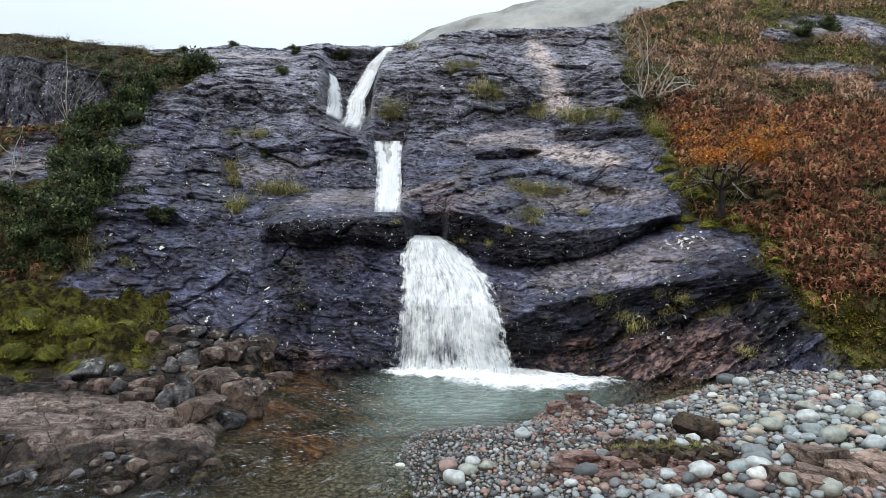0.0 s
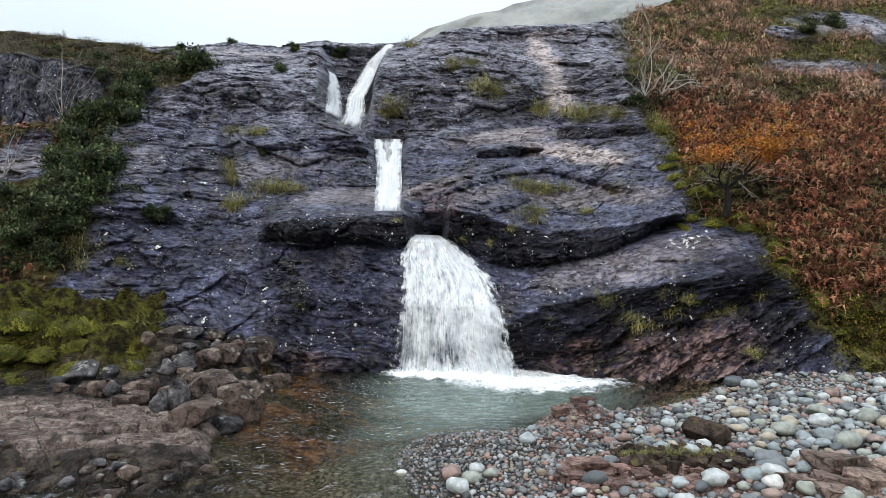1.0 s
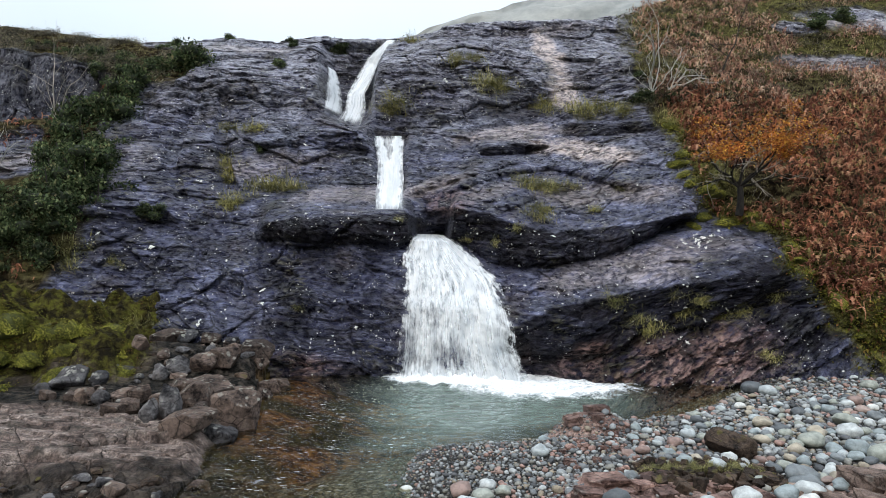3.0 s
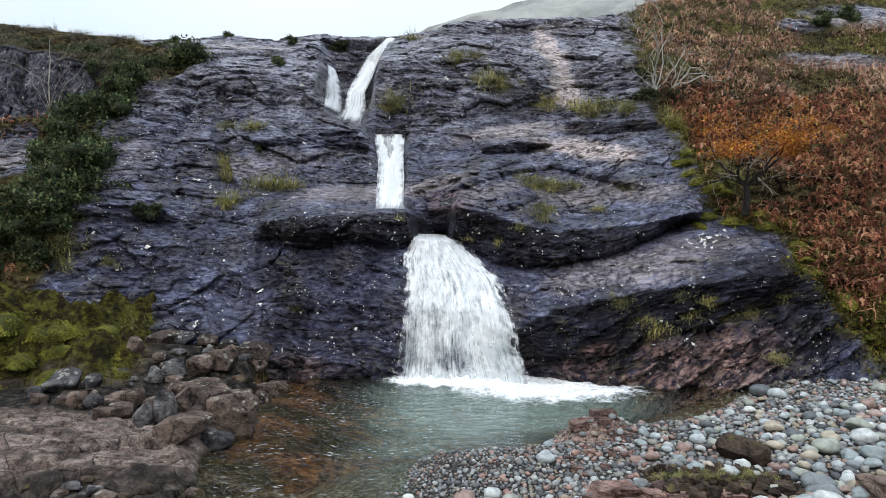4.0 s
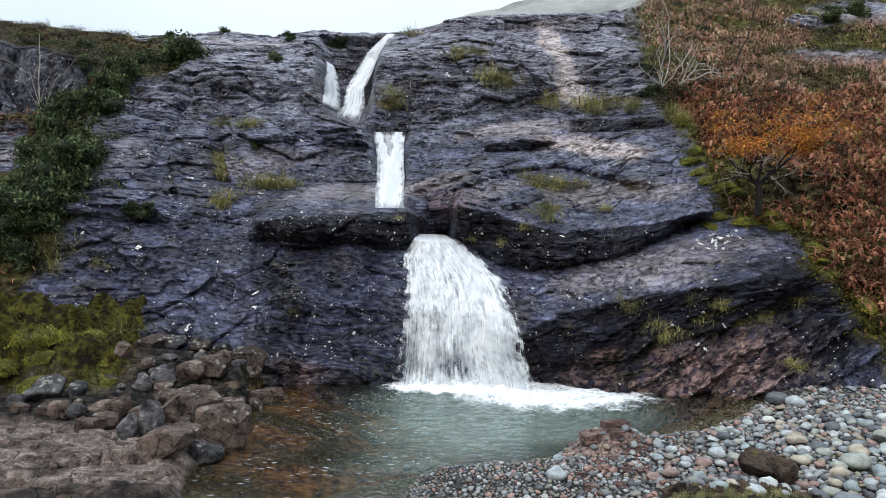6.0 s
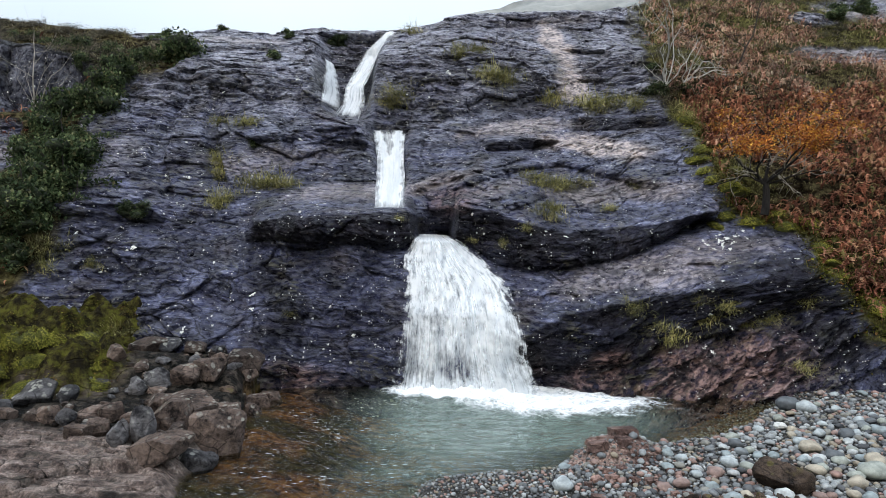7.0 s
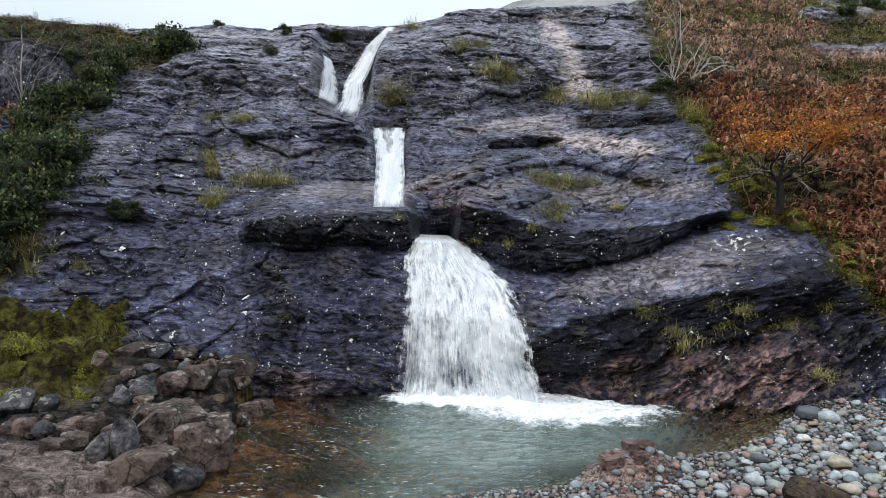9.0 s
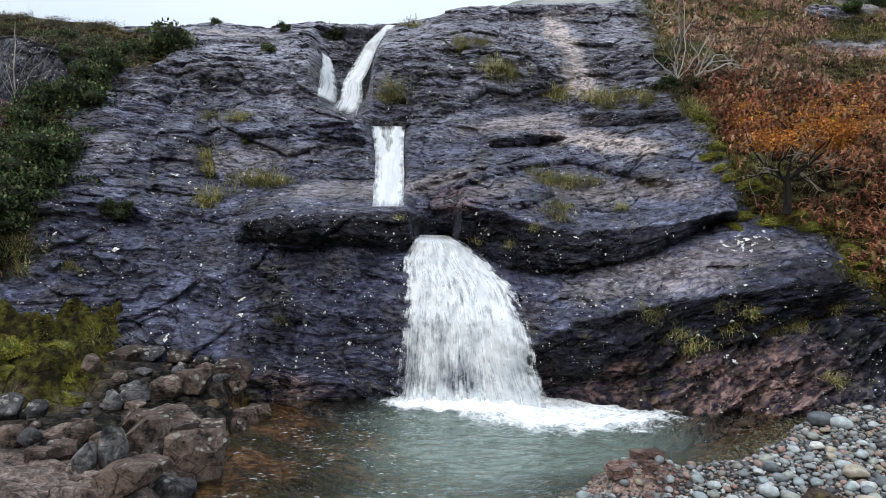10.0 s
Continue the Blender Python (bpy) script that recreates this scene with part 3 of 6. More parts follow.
def ledge_lines(x, xs, lips, feet):
    lip = np.interp(x, xs, lips) + 0.07 * fbm(x * 1.1, x * 0 + lips[0], 5, 4)
    foot = np.interp(x, xs, feet) + 0.08 * fbm(x * 0.9, x * 0 + feet[0], 6, 3)
    edge = 0.12 * (xs[-1] - xs[0])
    ends = ramp(xs[0] - edge, xs[0] + edge * 0.3, x) * (1 - ramp(xs[-1] - edge * 0.3, xs[-1] + edge, x))
    return lip, np.minimum(foot, lip - 0.06), ends


def ledge(x, z, xs, lips, feet, out, under, above, below, black):
    """A rock ledge: the slab runs out to a lip, the face under it falls back to its foot."""
    lip, foot, ends = ledge_lines(x, xs, lips, feet)
    t = np.clip((z - foot) / (lip - foot), 0, 1)
    t = t ** 0.6
    face = under * (1 - t) - out * t
    o = np.where(z > lip, -out * np.exp(-np.maximum(z - lip, 0) / above), np.where(z < foot, under * np.exp(-np.maximum(foot - z, 0) / below), face))
    return o * ends


def carve(x, z, zs, lefts, rights, depths, soft=0.25):
    """A channel cut into the face between two sides."""
    a, b, d = (np.interp(z, zs, v) for v in (lefts, rights, depths))
    inside = ramp(a - soft, a + soft, x) * (1 - ramp(b - soft, b + soft, x))
    return d * inside * ramp(zs[0] - 0.15, zs[0], z) * (1 - ramp(zs[-1], zs[-1] + 0.6, z))


LEDGES, CHANNELS = [], []
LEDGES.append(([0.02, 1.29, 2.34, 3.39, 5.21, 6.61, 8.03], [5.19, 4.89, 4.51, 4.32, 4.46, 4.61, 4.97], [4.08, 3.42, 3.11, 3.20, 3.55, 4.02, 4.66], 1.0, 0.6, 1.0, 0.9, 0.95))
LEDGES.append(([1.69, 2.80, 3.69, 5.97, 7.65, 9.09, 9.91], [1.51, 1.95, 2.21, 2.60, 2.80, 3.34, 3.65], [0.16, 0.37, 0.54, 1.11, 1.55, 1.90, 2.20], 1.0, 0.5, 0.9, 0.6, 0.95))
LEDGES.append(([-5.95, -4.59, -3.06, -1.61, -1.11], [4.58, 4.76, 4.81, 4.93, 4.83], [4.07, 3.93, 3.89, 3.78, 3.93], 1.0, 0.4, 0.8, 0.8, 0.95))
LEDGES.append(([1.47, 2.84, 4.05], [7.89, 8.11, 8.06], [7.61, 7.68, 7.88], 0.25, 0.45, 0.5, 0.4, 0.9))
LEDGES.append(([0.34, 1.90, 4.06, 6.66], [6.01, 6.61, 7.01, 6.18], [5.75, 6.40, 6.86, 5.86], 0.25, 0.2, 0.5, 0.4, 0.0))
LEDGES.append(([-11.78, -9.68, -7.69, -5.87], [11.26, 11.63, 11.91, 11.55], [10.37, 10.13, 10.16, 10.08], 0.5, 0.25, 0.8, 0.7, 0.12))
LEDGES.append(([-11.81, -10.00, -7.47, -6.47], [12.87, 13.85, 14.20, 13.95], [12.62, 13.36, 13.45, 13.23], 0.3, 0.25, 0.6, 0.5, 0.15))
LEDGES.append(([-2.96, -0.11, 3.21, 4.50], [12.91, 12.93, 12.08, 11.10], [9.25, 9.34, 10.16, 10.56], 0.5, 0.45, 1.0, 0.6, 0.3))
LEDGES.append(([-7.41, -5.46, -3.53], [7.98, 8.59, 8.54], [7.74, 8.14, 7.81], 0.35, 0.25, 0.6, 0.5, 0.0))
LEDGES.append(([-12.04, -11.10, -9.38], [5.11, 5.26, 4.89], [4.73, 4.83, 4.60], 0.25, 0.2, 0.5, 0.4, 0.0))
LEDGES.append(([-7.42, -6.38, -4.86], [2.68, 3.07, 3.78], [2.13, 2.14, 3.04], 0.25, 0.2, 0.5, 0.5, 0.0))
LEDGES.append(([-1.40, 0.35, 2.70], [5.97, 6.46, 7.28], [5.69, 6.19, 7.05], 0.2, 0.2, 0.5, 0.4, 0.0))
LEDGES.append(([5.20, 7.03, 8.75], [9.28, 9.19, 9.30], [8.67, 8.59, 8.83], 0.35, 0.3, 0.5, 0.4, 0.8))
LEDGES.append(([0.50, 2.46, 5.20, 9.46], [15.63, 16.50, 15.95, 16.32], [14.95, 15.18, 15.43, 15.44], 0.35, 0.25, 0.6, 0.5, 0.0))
CHANNELS.append(([4.21, 5.11, 5.83], [-1.11, -1.27, -1.44], [0.00, 0.12, 0.34], [2.40, 1.00, 0.20], 0.15))
CHANNELS.append(([5.13, 7.08, 8.50], [-2.49, -2.84, -3.20], [-1.47, -1.69, -1.72], [0.35, 0.50, 0.70], 0.2))
CHANNELS.append(([9.18, 10.73, 12.65, 14.69], [-4.77, -5.40, -6.06, -6.65], [-3.52, -3.56, -3.60, -3.40], [1.00, 2.60, 2.80, 1.20], 0.40))
CHANNELS.append(([5.74, 7.01, 8.68, 10.21], [-8.45, -9.03, -9.63, -9.99], [-7.81, -8.54, -9.17, -9.57], [0.45, 0.50, 0.45, 0.20], 0.12))
CHANNELS.append(([5.46, 6.94, 9.23, 11.59], [-9.78, -10.85, -11.22, -11.06], [-9.37, -10.40, -10.82, -10.66], [0.45, 0.40, 0.40, 0.20], 0.12))
CHANNELS.append(([6.29, 7.58, 9.21], [-6.27, -6.37, -6.65], [-5.79, -6.03, -6.29], [0.35, 0.35, 0.20], 0.12))


def face_form(x, z):
    """The cliff without its small relief."""
    y = base_face(x, z)
    for row in LEDGES:
        y = y + ledge(x, z, *row)
    for row in CHANNELS:
        y = y + carve(x, z, *row)
    return y


def turf_share(x, z):
    """Where turf and soil hide the rock: 0 to 1."""
    w = 0.7 * fbm(x * 0.7, z * 0.7, 41, 4)
    right = ramp(-0.35, 0.5, x + w - np.interp(z, RIGHT_TURF_Z, RIGHT_TURF_X))
    left = ramp(-0.3, 0.5, np.interp(z, LEFT_TURF_Z, LEFT_TURF_X) - x + w)
    t = np.maximum(right, left * (1 - wall_share(x, z)))
    for px, pz, rx, rz in OUTCROPS:
        t = t * ramp(0.75, 1.25, np.hypot((x - px) / rx, (z - pz) / rz) + 0.35 * w)
    return t


def bedding(x, z):
    """Along and across the bedding: rising to the right on the right side, nearly level on the left."""
    rise = np.where(x > 3, 0.21 * (x - 3) * ramp(3, 7, x), 0) * ramp(13, 8, z) - 0.05 * np.minimum(x, 0) * ramp(10, 5, z) - 0.06 * np.maximum(x, 0) * ramp(8, 13, z)
    tilt = 0.53 * ramp(3.0, 5.0, x) * ramp(2.4, 1.2, z - 0.12 * (x - 4))
    rise = rise * (1 - tilt / 0.53) + tilt * (x - 4)
    v = z - rise + 0.14 * fbm(x * 0.35, z * 0.6, 11, 3)
    wall = wall_share(x, z)
    return (x + 0.15 * z) * (1 - wall) + wall * z, v * (1 - wall) + wall * 0.8 * x


def wall_share(x, z):
    """The steep back wall of the gully, split into columns."""
    w = 0.18 * fbm(x * 0.7, z * 0.7, 45, 3)
    top = np.interp(x, [-30, -22, -19, -16, -14], [13.9, 13.3, 13.0, 12.2, 11.0])
    return ramp(-14.6, -15.8, x + w) * ramp(8.9, 9.5, z + w) * (1 - ramp(top - 0.3, top + 0.3, z + w))


def cliff_y(x, z):
    form = face_form(x, z)
    turf = turf_share(x, z)
    u, v = bedding(x, z)
    big, c1 = blocks(u * 0.42, v * 0.8, 21)
    mid, c2 = blocks(u * 0.9 + 0.2 * v, v * 2.0, 31)
    fine, c3 = blocks(u * 2.4, v * 5.0, 61)
    saw = lambda p: (p - np.floor(p))
    pb = v / 0.66 + 0.45 * vnoise(u * 0.3, v * 0.3, 71)
    pt = v / 0.24 + 0.7 * vnoise(u * 0.5, v * 0.5, 72)
    # each bed stands out only along parts of its length
    beds = (saw(pb) - 0.5) * ramp(-0.15, 0.35, vnoise(u * 0.33 + 5.1 * np.floor(pb), np.floor(pb) * 3.3, 73))
    thin = (saw(pt) - 0.5) * ramp(0.0, 0.4, vnoise(u * 0.6 + 7.7 * np.floor(pt), np.floor(pt) * 2.7, 74))
    joint = (saw(u / 2.3 + 0.25 * vnoise(u * 0.4, v * 0.5, 75)) - 0.5) * ramp(0.0, 0.4, vnoise(u * 0.2, v * 0.5, 76))
    rough = 0.5 + 0.5 * vnoise(x * 0.23, z * 0.3, 81)
    rough = ramp(0.3, 0.75, rough)
    rock = 0.30 * fbm(x * 0.16, z * 0.2, 1, 3) + 0.27 * big + 0.20 * mid * (0.3 + 0.8 * rough) + 0.12 * fine * (0.35 + rough) + 0.17 * beds * (0.4 + 0.6 * rough) + 0.06 * thin + 0.16 * joint
    rock = rock + 0.10 * fbm(u * 0.9, v * 1.7, 2, 5, 0.55)
    rock = rock + 0.10 * np.exp(-(c1 / 0.06) ** 2) + 0.05 * np.exp(-(c2 / 0.07) ** 2)
    strata = ramp(3.0, 4.5, x) * ramp(2.2, 1.2, z - 0.12 * (x - 4))
    tilt = z * 0.88 - x * 0.47 + 0.08 * fbm(x * 0.7, z * 0.9, 14, 3)
    run = x * 0.88 + z * 0.47
    slab_a, joint_a = blocks(run * 0.55, tilt * 1.7, 17)
    slab_b, joint_b = blocks(run * 1.9, tilt * 4.2, 18)
    rock = rock + strata * (0.62 * (saw(tilt / 0.72) - 0.5) + 0.10 * (saw(tilt / 0.23) - 0.5) + 0.16 * slab_a + 0.09 * slab_b + 0.14 * np.exp(-(joint_a / 0.06) ** 2) + 0.07 * np.exp(-(joint_b / 0.09) ** 2))
    soil = 0.35 * fbm(x * 0.3, z * 0.3, 3, 3) + 0.16 * fbm(x * 1.3, z * 1.3, 4, 4) - 0.15
    calm = np.interp(z, [0, 4, 20], [0.7, 0.8, 1.0])
    for row in LEDGES[:3]:
        lip, foot, ends = ledge_lines(x, *row[:3])
        calm = calm * (1 - 0.6 * ends * np.exp(-((z - lip) / 0.3) ** 2))
    for zs, mids, wide in ((LOW_MID_Z, LOW_MID_X, 1.9), (HIGH_MID_Z, HIGH_MID_X, 0.9)):
        near = np.abs(x - np.interp(z, zs, mids)) / wide
        calm = calm * np.where((z > zs[0] - 0.3) & (z < zs[-1] + 0.3), 0.4 + 0.6 * ramp(0.6, 1.3, near), 1.0)
    # the pale chute and the pale slab are worn smooth
    calm = calm * (1 - 0.75 * ramp(1.1, 0.4, np.abs(x - np.interp(z, CHUTE_Z, CHUTE_X)) / 0.8) * ramp(CHUTE_Z[0] - 0.4, CHUTE_Z[0], z))
    wall = wall_share(x, z)
    pillars, gaps = blocks(x * 1.1 + 0.1 * z, z * 0.22, 46)
    columns = 0.38 * pillars + 0.30 * np.exp(-(gaps / 0.10) ** 2) + 0.10 * np.maximum(z - 9, 0)
    form = form * (1 - 0.75 * wall) + 0.75 * wall * (28.2 + columns)
    return form + calm * (rock * (1 - turf) * (1 - 0.5 * wall) + soil * turf)


# ---- the form of the ground ----
def shore_right(y):
    return np.interp(y, SHORE_R_Y, SHORE_R_X)


def shore_left(y):
    return np.interp(y, SHORE_L_Y, SHORE_L_X)


def ground_z(x, y):
    wob = 0.25 * fbm(x * 0.8, y * 0.8, 91, 3)
    r = x - shore_right(y) + wob
    l = shore_left(y) - x + 0.6 * wob
    beach = 0.14 * ramp(0, 0.7, r) + 0.014 * np.maximum(r - 0.4, 0)
    beach = np.minimum(beach + 0.02 * np.maximum(x - 8, 0), 1.6) + 0.04 * fbm(x * 1.5, y * 1.5, 92, 3)
    pink = 0.14 * ramp(1.5, 0.4, np.hypot((x - 3.0) / 1.6, (y - 9.75) / 0.7)) + 0.18 * ramp(1.5, 0.4, np.hypot((x - 6.1) / 1.7, (y - 9.05) / 0.85)) + 0.10 * ramp(1.4, 0.5, np.hypot((x - 3.9) / 0.75, (y - 10.95) / 0.4)) + 0.3 * ramp(1.3, 0.5, np.hypot((x - 2.7) / 0.8, (y - 13.3) / 0.5))
    h, c = blocks(x * 2.2 + 0.5 * y, y * 1.7, 95)
    h2, c2 = blocks(x * 5.0, y * 4.0 + x, 97)
    pink = pink + np.minimum(pink * 3, 1) * (0.05 * h + 0.03 * h2 - 0.05 * np.exp(-(c / 0.08) ** 2) - 0.02 * np.exp(-(c2 / 0.1) ** 2))
    slab = 0.20 * ramp(0, 0.35, l) + 0.13 * ramp(0.2, 2.2, l) + 0.12 * ramp(1.5, 4.0, l)
    hs, cs = blocks(x * 0.55 + 0.2 * y, y * 1.0 - 0.3 * x, 98)
    hs2, cs2 = blocks(x * 1.6, y * 2.6, 99)
    sheet = (y * 1.0 + 0.35 * x + 0.35 * fbm(x * 0.6, y * 0.9, 84, 3)) / 0.55
    sheet = np.floor(sheet) - sheet + 0.5
    slab = slab + np.minimum(1, np.maximum(l, 0) * 3) * (0.13 * hs + 0.03 * hs2 - 0.07 * np.exp(-(cs / 0.04) ** 2) - 0.02 * np.exp(-(cs2 / 0.06) ** 2) + 0.025 * fbm(x * 1.2, y * 2.0, 94, 4) + 0.06 * sheet)
    front = ramp(10.55, 11.0, y - 0.10 * (x + 6) + 0.7 * wob)
    shelf = ramp(9.5, 9.9, y + 0.5 * wob) * (0.13 + 0.12 * blocks(x * 1.8, y * 2.4, 87)[0] + 0.06 * h2) + 0.05 * fbm(x * 3, y * 3, 86, 3) - 0.08
    slab = slab * front + shelf * (1 - front)
    steps = ramp(15.2, 18.2, y) * ramp(-4.2, -5.4, x) * 0.8
    bank_in = ramp(15.7, 16.9, y - 0.35 * fbm(x * 0.7, y * 0.7, 93, 3)) * ramp(-7.7, -9.0, x + 0.4 * fbm(x * 0.8, y * 0.8, 96, 3))
    bank = bank_in * (1.35 + 0.16 * np.clip(-9 - x, 0, 4) + 0.55 * fbm(x * 0.9, y * 0.9, 89, 4))
    deep = np.minimum(ramp(0, 4.0, -r), ramp(0, 3.8, -l)) * ramp(8.5, 13, y)
    bed = -0.07 - 0.85 * deep + 0.04 * fbm(x * 1.8, y * 1.8, 90, 4)
    far = np.hypot(x, np.minimum(y, 0))
    out = np.where(r > 0, np.maximum(beach, 0) + pink, bed + pink * 0.8)
    out = np.where(l > 0, np.maximum(out, slab + np.maximum(steps, bank)), out)
    return out + 0.30 * np.maximum(far - 25, 0) ** 0.95 * ramp(0, -20, y) * (1 + 0.4 * vnoise(x * 0.02, y * 0.02, 88))


# ---- mesh helpers ----
def mesh_from(name, verts, faces, material, smooth=True, cover=None, uv=None):
    me = bpy.data.meshes.new(name)
    v = np.asarray(verts, dtype=np.float32)
    fa = np.asarray(faces, dtype=np.int32)
    n, k = fa.shape
    me.vertices.add(len(v))
    me.vertices.foreach_set("co", v.ravel())
    me.loops.add(n * k)
    me.loops.foreach_set("vertex_index", fa.ravel())
    me.polygons.add(n)
    me.polygons.foreach_set("loop_start", np.arange(0, n * k, k, dtype=np.int32))
    me.polygons.foreach_set("loop_total", np.full(n, k, dtype=np.int32))
    me.polygons.foreach_set("use_smooth", np.full(n, smooth, dtype=bool))
    me.update(calc_edges=True)
    me.materials.append(material)
    for key, arr in (cover or {}).items():
        layer = me.color_attributes.new(key, "FLOAT_COLOR", "POINT")
        data = np.ones((len(v), 4), dtype=np.float32)
        arr = np.asarray(arr)
        data[:, : arr.shape[1]] = arr
        layer.data.foreach_set("color", data.ravel())
    if uv is not None:
        layer = me.uv_layers.new(name="UVMap")
        layer.data.foreach_set("uv", np.asarray(uv, dtype=np.float32)[fa.ravel()].ravel())
    return me


def grid_faces(rows, cols):
    i = np.arange(rows * cols).reshape(rows, cols)
    return np.stack([i[:-1, :-1], i[:-1, 1:], i[1:, 1:], i[1:, :-1]], -1).reshape(-1, 4)


def part(name, me, parent, label=""):
    ob = new(name, me)
    ob.parent = parent
    if label:
        tagged(ob, label)
    return ob


def base(name, place, label, category, group="", kind=""):
    ob = new(name)
    ob.location = place
    return tagged(ob, label, category, group, kind)


def ball(level):
    bm = bmesh.new()
    bmesh.ops.create_icosphere(bm, subdivisions=level, radius=1.0)
    v = np.array([p.co[:] for p in bm.verts])
    fa = np.array([[p.index for p in q.verts] for q in bm.faces])
    bm.free()
    return v, fa


BALLS = {n: ball(n) for n in (1, 2, 3, 4)}
RNG = np.random.default_rng(7)


# ---- the cliff and hillside ----
TOP_X = [-60, -26, -23, -21.5, -18.6, -16.0, -14.6, -12.3, -9.8, -8.4, -7.5, -6.0, -2.7, -0.1, 2.1, 5.1, 8.3, 10.5, 15.3, 25, 60]
TOP_Z = [19, 17.0, 16.3, 15.85, 15.25, 14.75, 14.9, 15.6, 15.3, 15.6, 15.9, 15.6, 15.4, 15.8, 16.3, 16.3, 16.7, 17.6, 19.2, 23, 30]


def top_z(x):
    return np.interp(x, TOP_X, TOP_Z) + 0.12 * fbm(x * 0.8, x * 0, 51, 4)


def cliff_cover(x, z):
    turf = turf_share(x, z)
    w = 0.5 * fbm(x * 0.8, z * 0.8, 52, 4)
    pale = np.zeros(np.shape(x))
    for px, pz, rx, rz, dip, amount in PALE:
        u, v = (x - px) * math.cos(dip) + (z - pz) * math.sin(dip), (z - pz) * math.cos(dip) - (x - px) * math.sin(dip)
        pale = np.maximum(pale, amount * ramp(1.15, 0.5, np.hypot(u / rx, v / rz) + 0.6 * w))
    # a slight paling upwards, also painted haze
    pale = np.maximum(pale, 0.15 * ramp(6.5, 13, z + 2.5 * w))
    pink = ramp(1.0, 0.2, z + 0.8 * w - 0.16 * np.maximum(x - 3, 0)) * ramp(1.5, 4.5, x) * ramp(10.0, 7.5, x + w) + 0.7 * ramp(0.7, 0.2, z + 0.5 * w) * ramp(-2.5, -4, x)
    pink = np.maximum(pink, 0.6 * ramp(0.9, 0.3, np.hypot((x - 0.1) / 1.3, (z - 5.4) / 0.7) + 0.4 * w))
    return np.stack([np.clip(pale, 0, 1), np.clip(pink, 0, 1), turf], -1)


def algae_shade_share(x, z):
    """Black wet growth on the dripping faces, and shade painted under the ledge lips."""
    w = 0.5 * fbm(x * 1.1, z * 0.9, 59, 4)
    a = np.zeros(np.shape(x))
    for px, pz, rx, rz, dip, amount in ALGAE_SHADE:
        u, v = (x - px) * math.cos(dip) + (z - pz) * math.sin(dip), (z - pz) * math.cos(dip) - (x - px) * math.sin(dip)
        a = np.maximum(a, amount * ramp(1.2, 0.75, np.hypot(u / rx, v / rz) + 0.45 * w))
    # the face below each lip gets its shade as black colour
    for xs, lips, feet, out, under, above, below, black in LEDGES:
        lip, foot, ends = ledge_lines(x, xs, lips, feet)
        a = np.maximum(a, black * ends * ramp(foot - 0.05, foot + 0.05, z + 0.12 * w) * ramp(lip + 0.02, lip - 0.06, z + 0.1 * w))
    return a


ALGAE_SHADE = [
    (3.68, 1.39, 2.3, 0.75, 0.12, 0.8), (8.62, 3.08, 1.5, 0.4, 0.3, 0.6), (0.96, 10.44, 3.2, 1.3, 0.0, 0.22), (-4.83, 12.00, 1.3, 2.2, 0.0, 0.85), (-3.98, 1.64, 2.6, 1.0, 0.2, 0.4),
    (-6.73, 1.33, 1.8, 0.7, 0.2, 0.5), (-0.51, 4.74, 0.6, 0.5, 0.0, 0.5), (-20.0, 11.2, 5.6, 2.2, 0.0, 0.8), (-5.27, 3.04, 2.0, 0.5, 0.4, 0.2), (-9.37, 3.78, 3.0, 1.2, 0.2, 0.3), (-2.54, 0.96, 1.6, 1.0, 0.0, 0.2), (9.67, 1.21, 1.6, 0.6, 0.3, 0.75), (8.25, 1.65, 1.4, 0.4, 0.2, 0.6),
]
PALE = [
    (5.18, 13.76, 0.7, 2.4, 0.25, 1.0), (5.54, 11.09, 0.75, 1.2, 0.3, 1.0), (5.48, 7.78, 2.4, 0.65, -0.2, 1.0),
    (2.94, 8.72, 3.0, 0.5, 0.12, 0.65), (6.84, 3.40, 2.5, 0.55, 0.3, 0.42), (4.72, 3.04, 2.2, 0.4, 0.25, 0.35),
    (5.11, 5.73, 2.6, 0.55, 0.05, 0.4), (6.74, 5.70, 1.6, 0.45, 0.1, 0.45), (-10.51, 14.18, 3.2, 0.5, 0.0, 0.5),
    (-12.14, 6.85, 1.4, 1.3, 0.2, 0.2), (-7.07, 7.04, 2.6, 0.7, 0.1, 0.35), (-3.53, 5.72, 2.0, 0.5, 0.1, 0.45),
    (18.63, 12.82, 2.6, 0.5, 0.0, 0.6), (21.58, 15.64, 2.4, 0.6, 0.0, 0.6), (22.50, 13.99, 1.8, 0.5, 0.0, 0.6), (-16.21, 6.79, 2.0, 0.6, 0.3, 0.4), (-2.09, 5.90, 1.0, 0.5, 0.1, 0.3), (1.38, 5.76, 1.6, 0.35, 0.2, 0.35),
    (5.53, 15.42, 3.5, 0.5, 0.1, 0.35), (-0.52, 6.08, 1.6, 0.35, 0.3, 0.5),
]


def haze_share(x, z):
    """Haze painted on the rock: paler and bluer high on the face, in broad uneven areas."""
    w = fbm(x * 0.35, z * 0.5, 47, 4)
    return 0.78 * ramp(6.0, 12.5, z + 2.6 * w) * (0.6 + 0.4 * ramp(-0.3, 0.3, w))


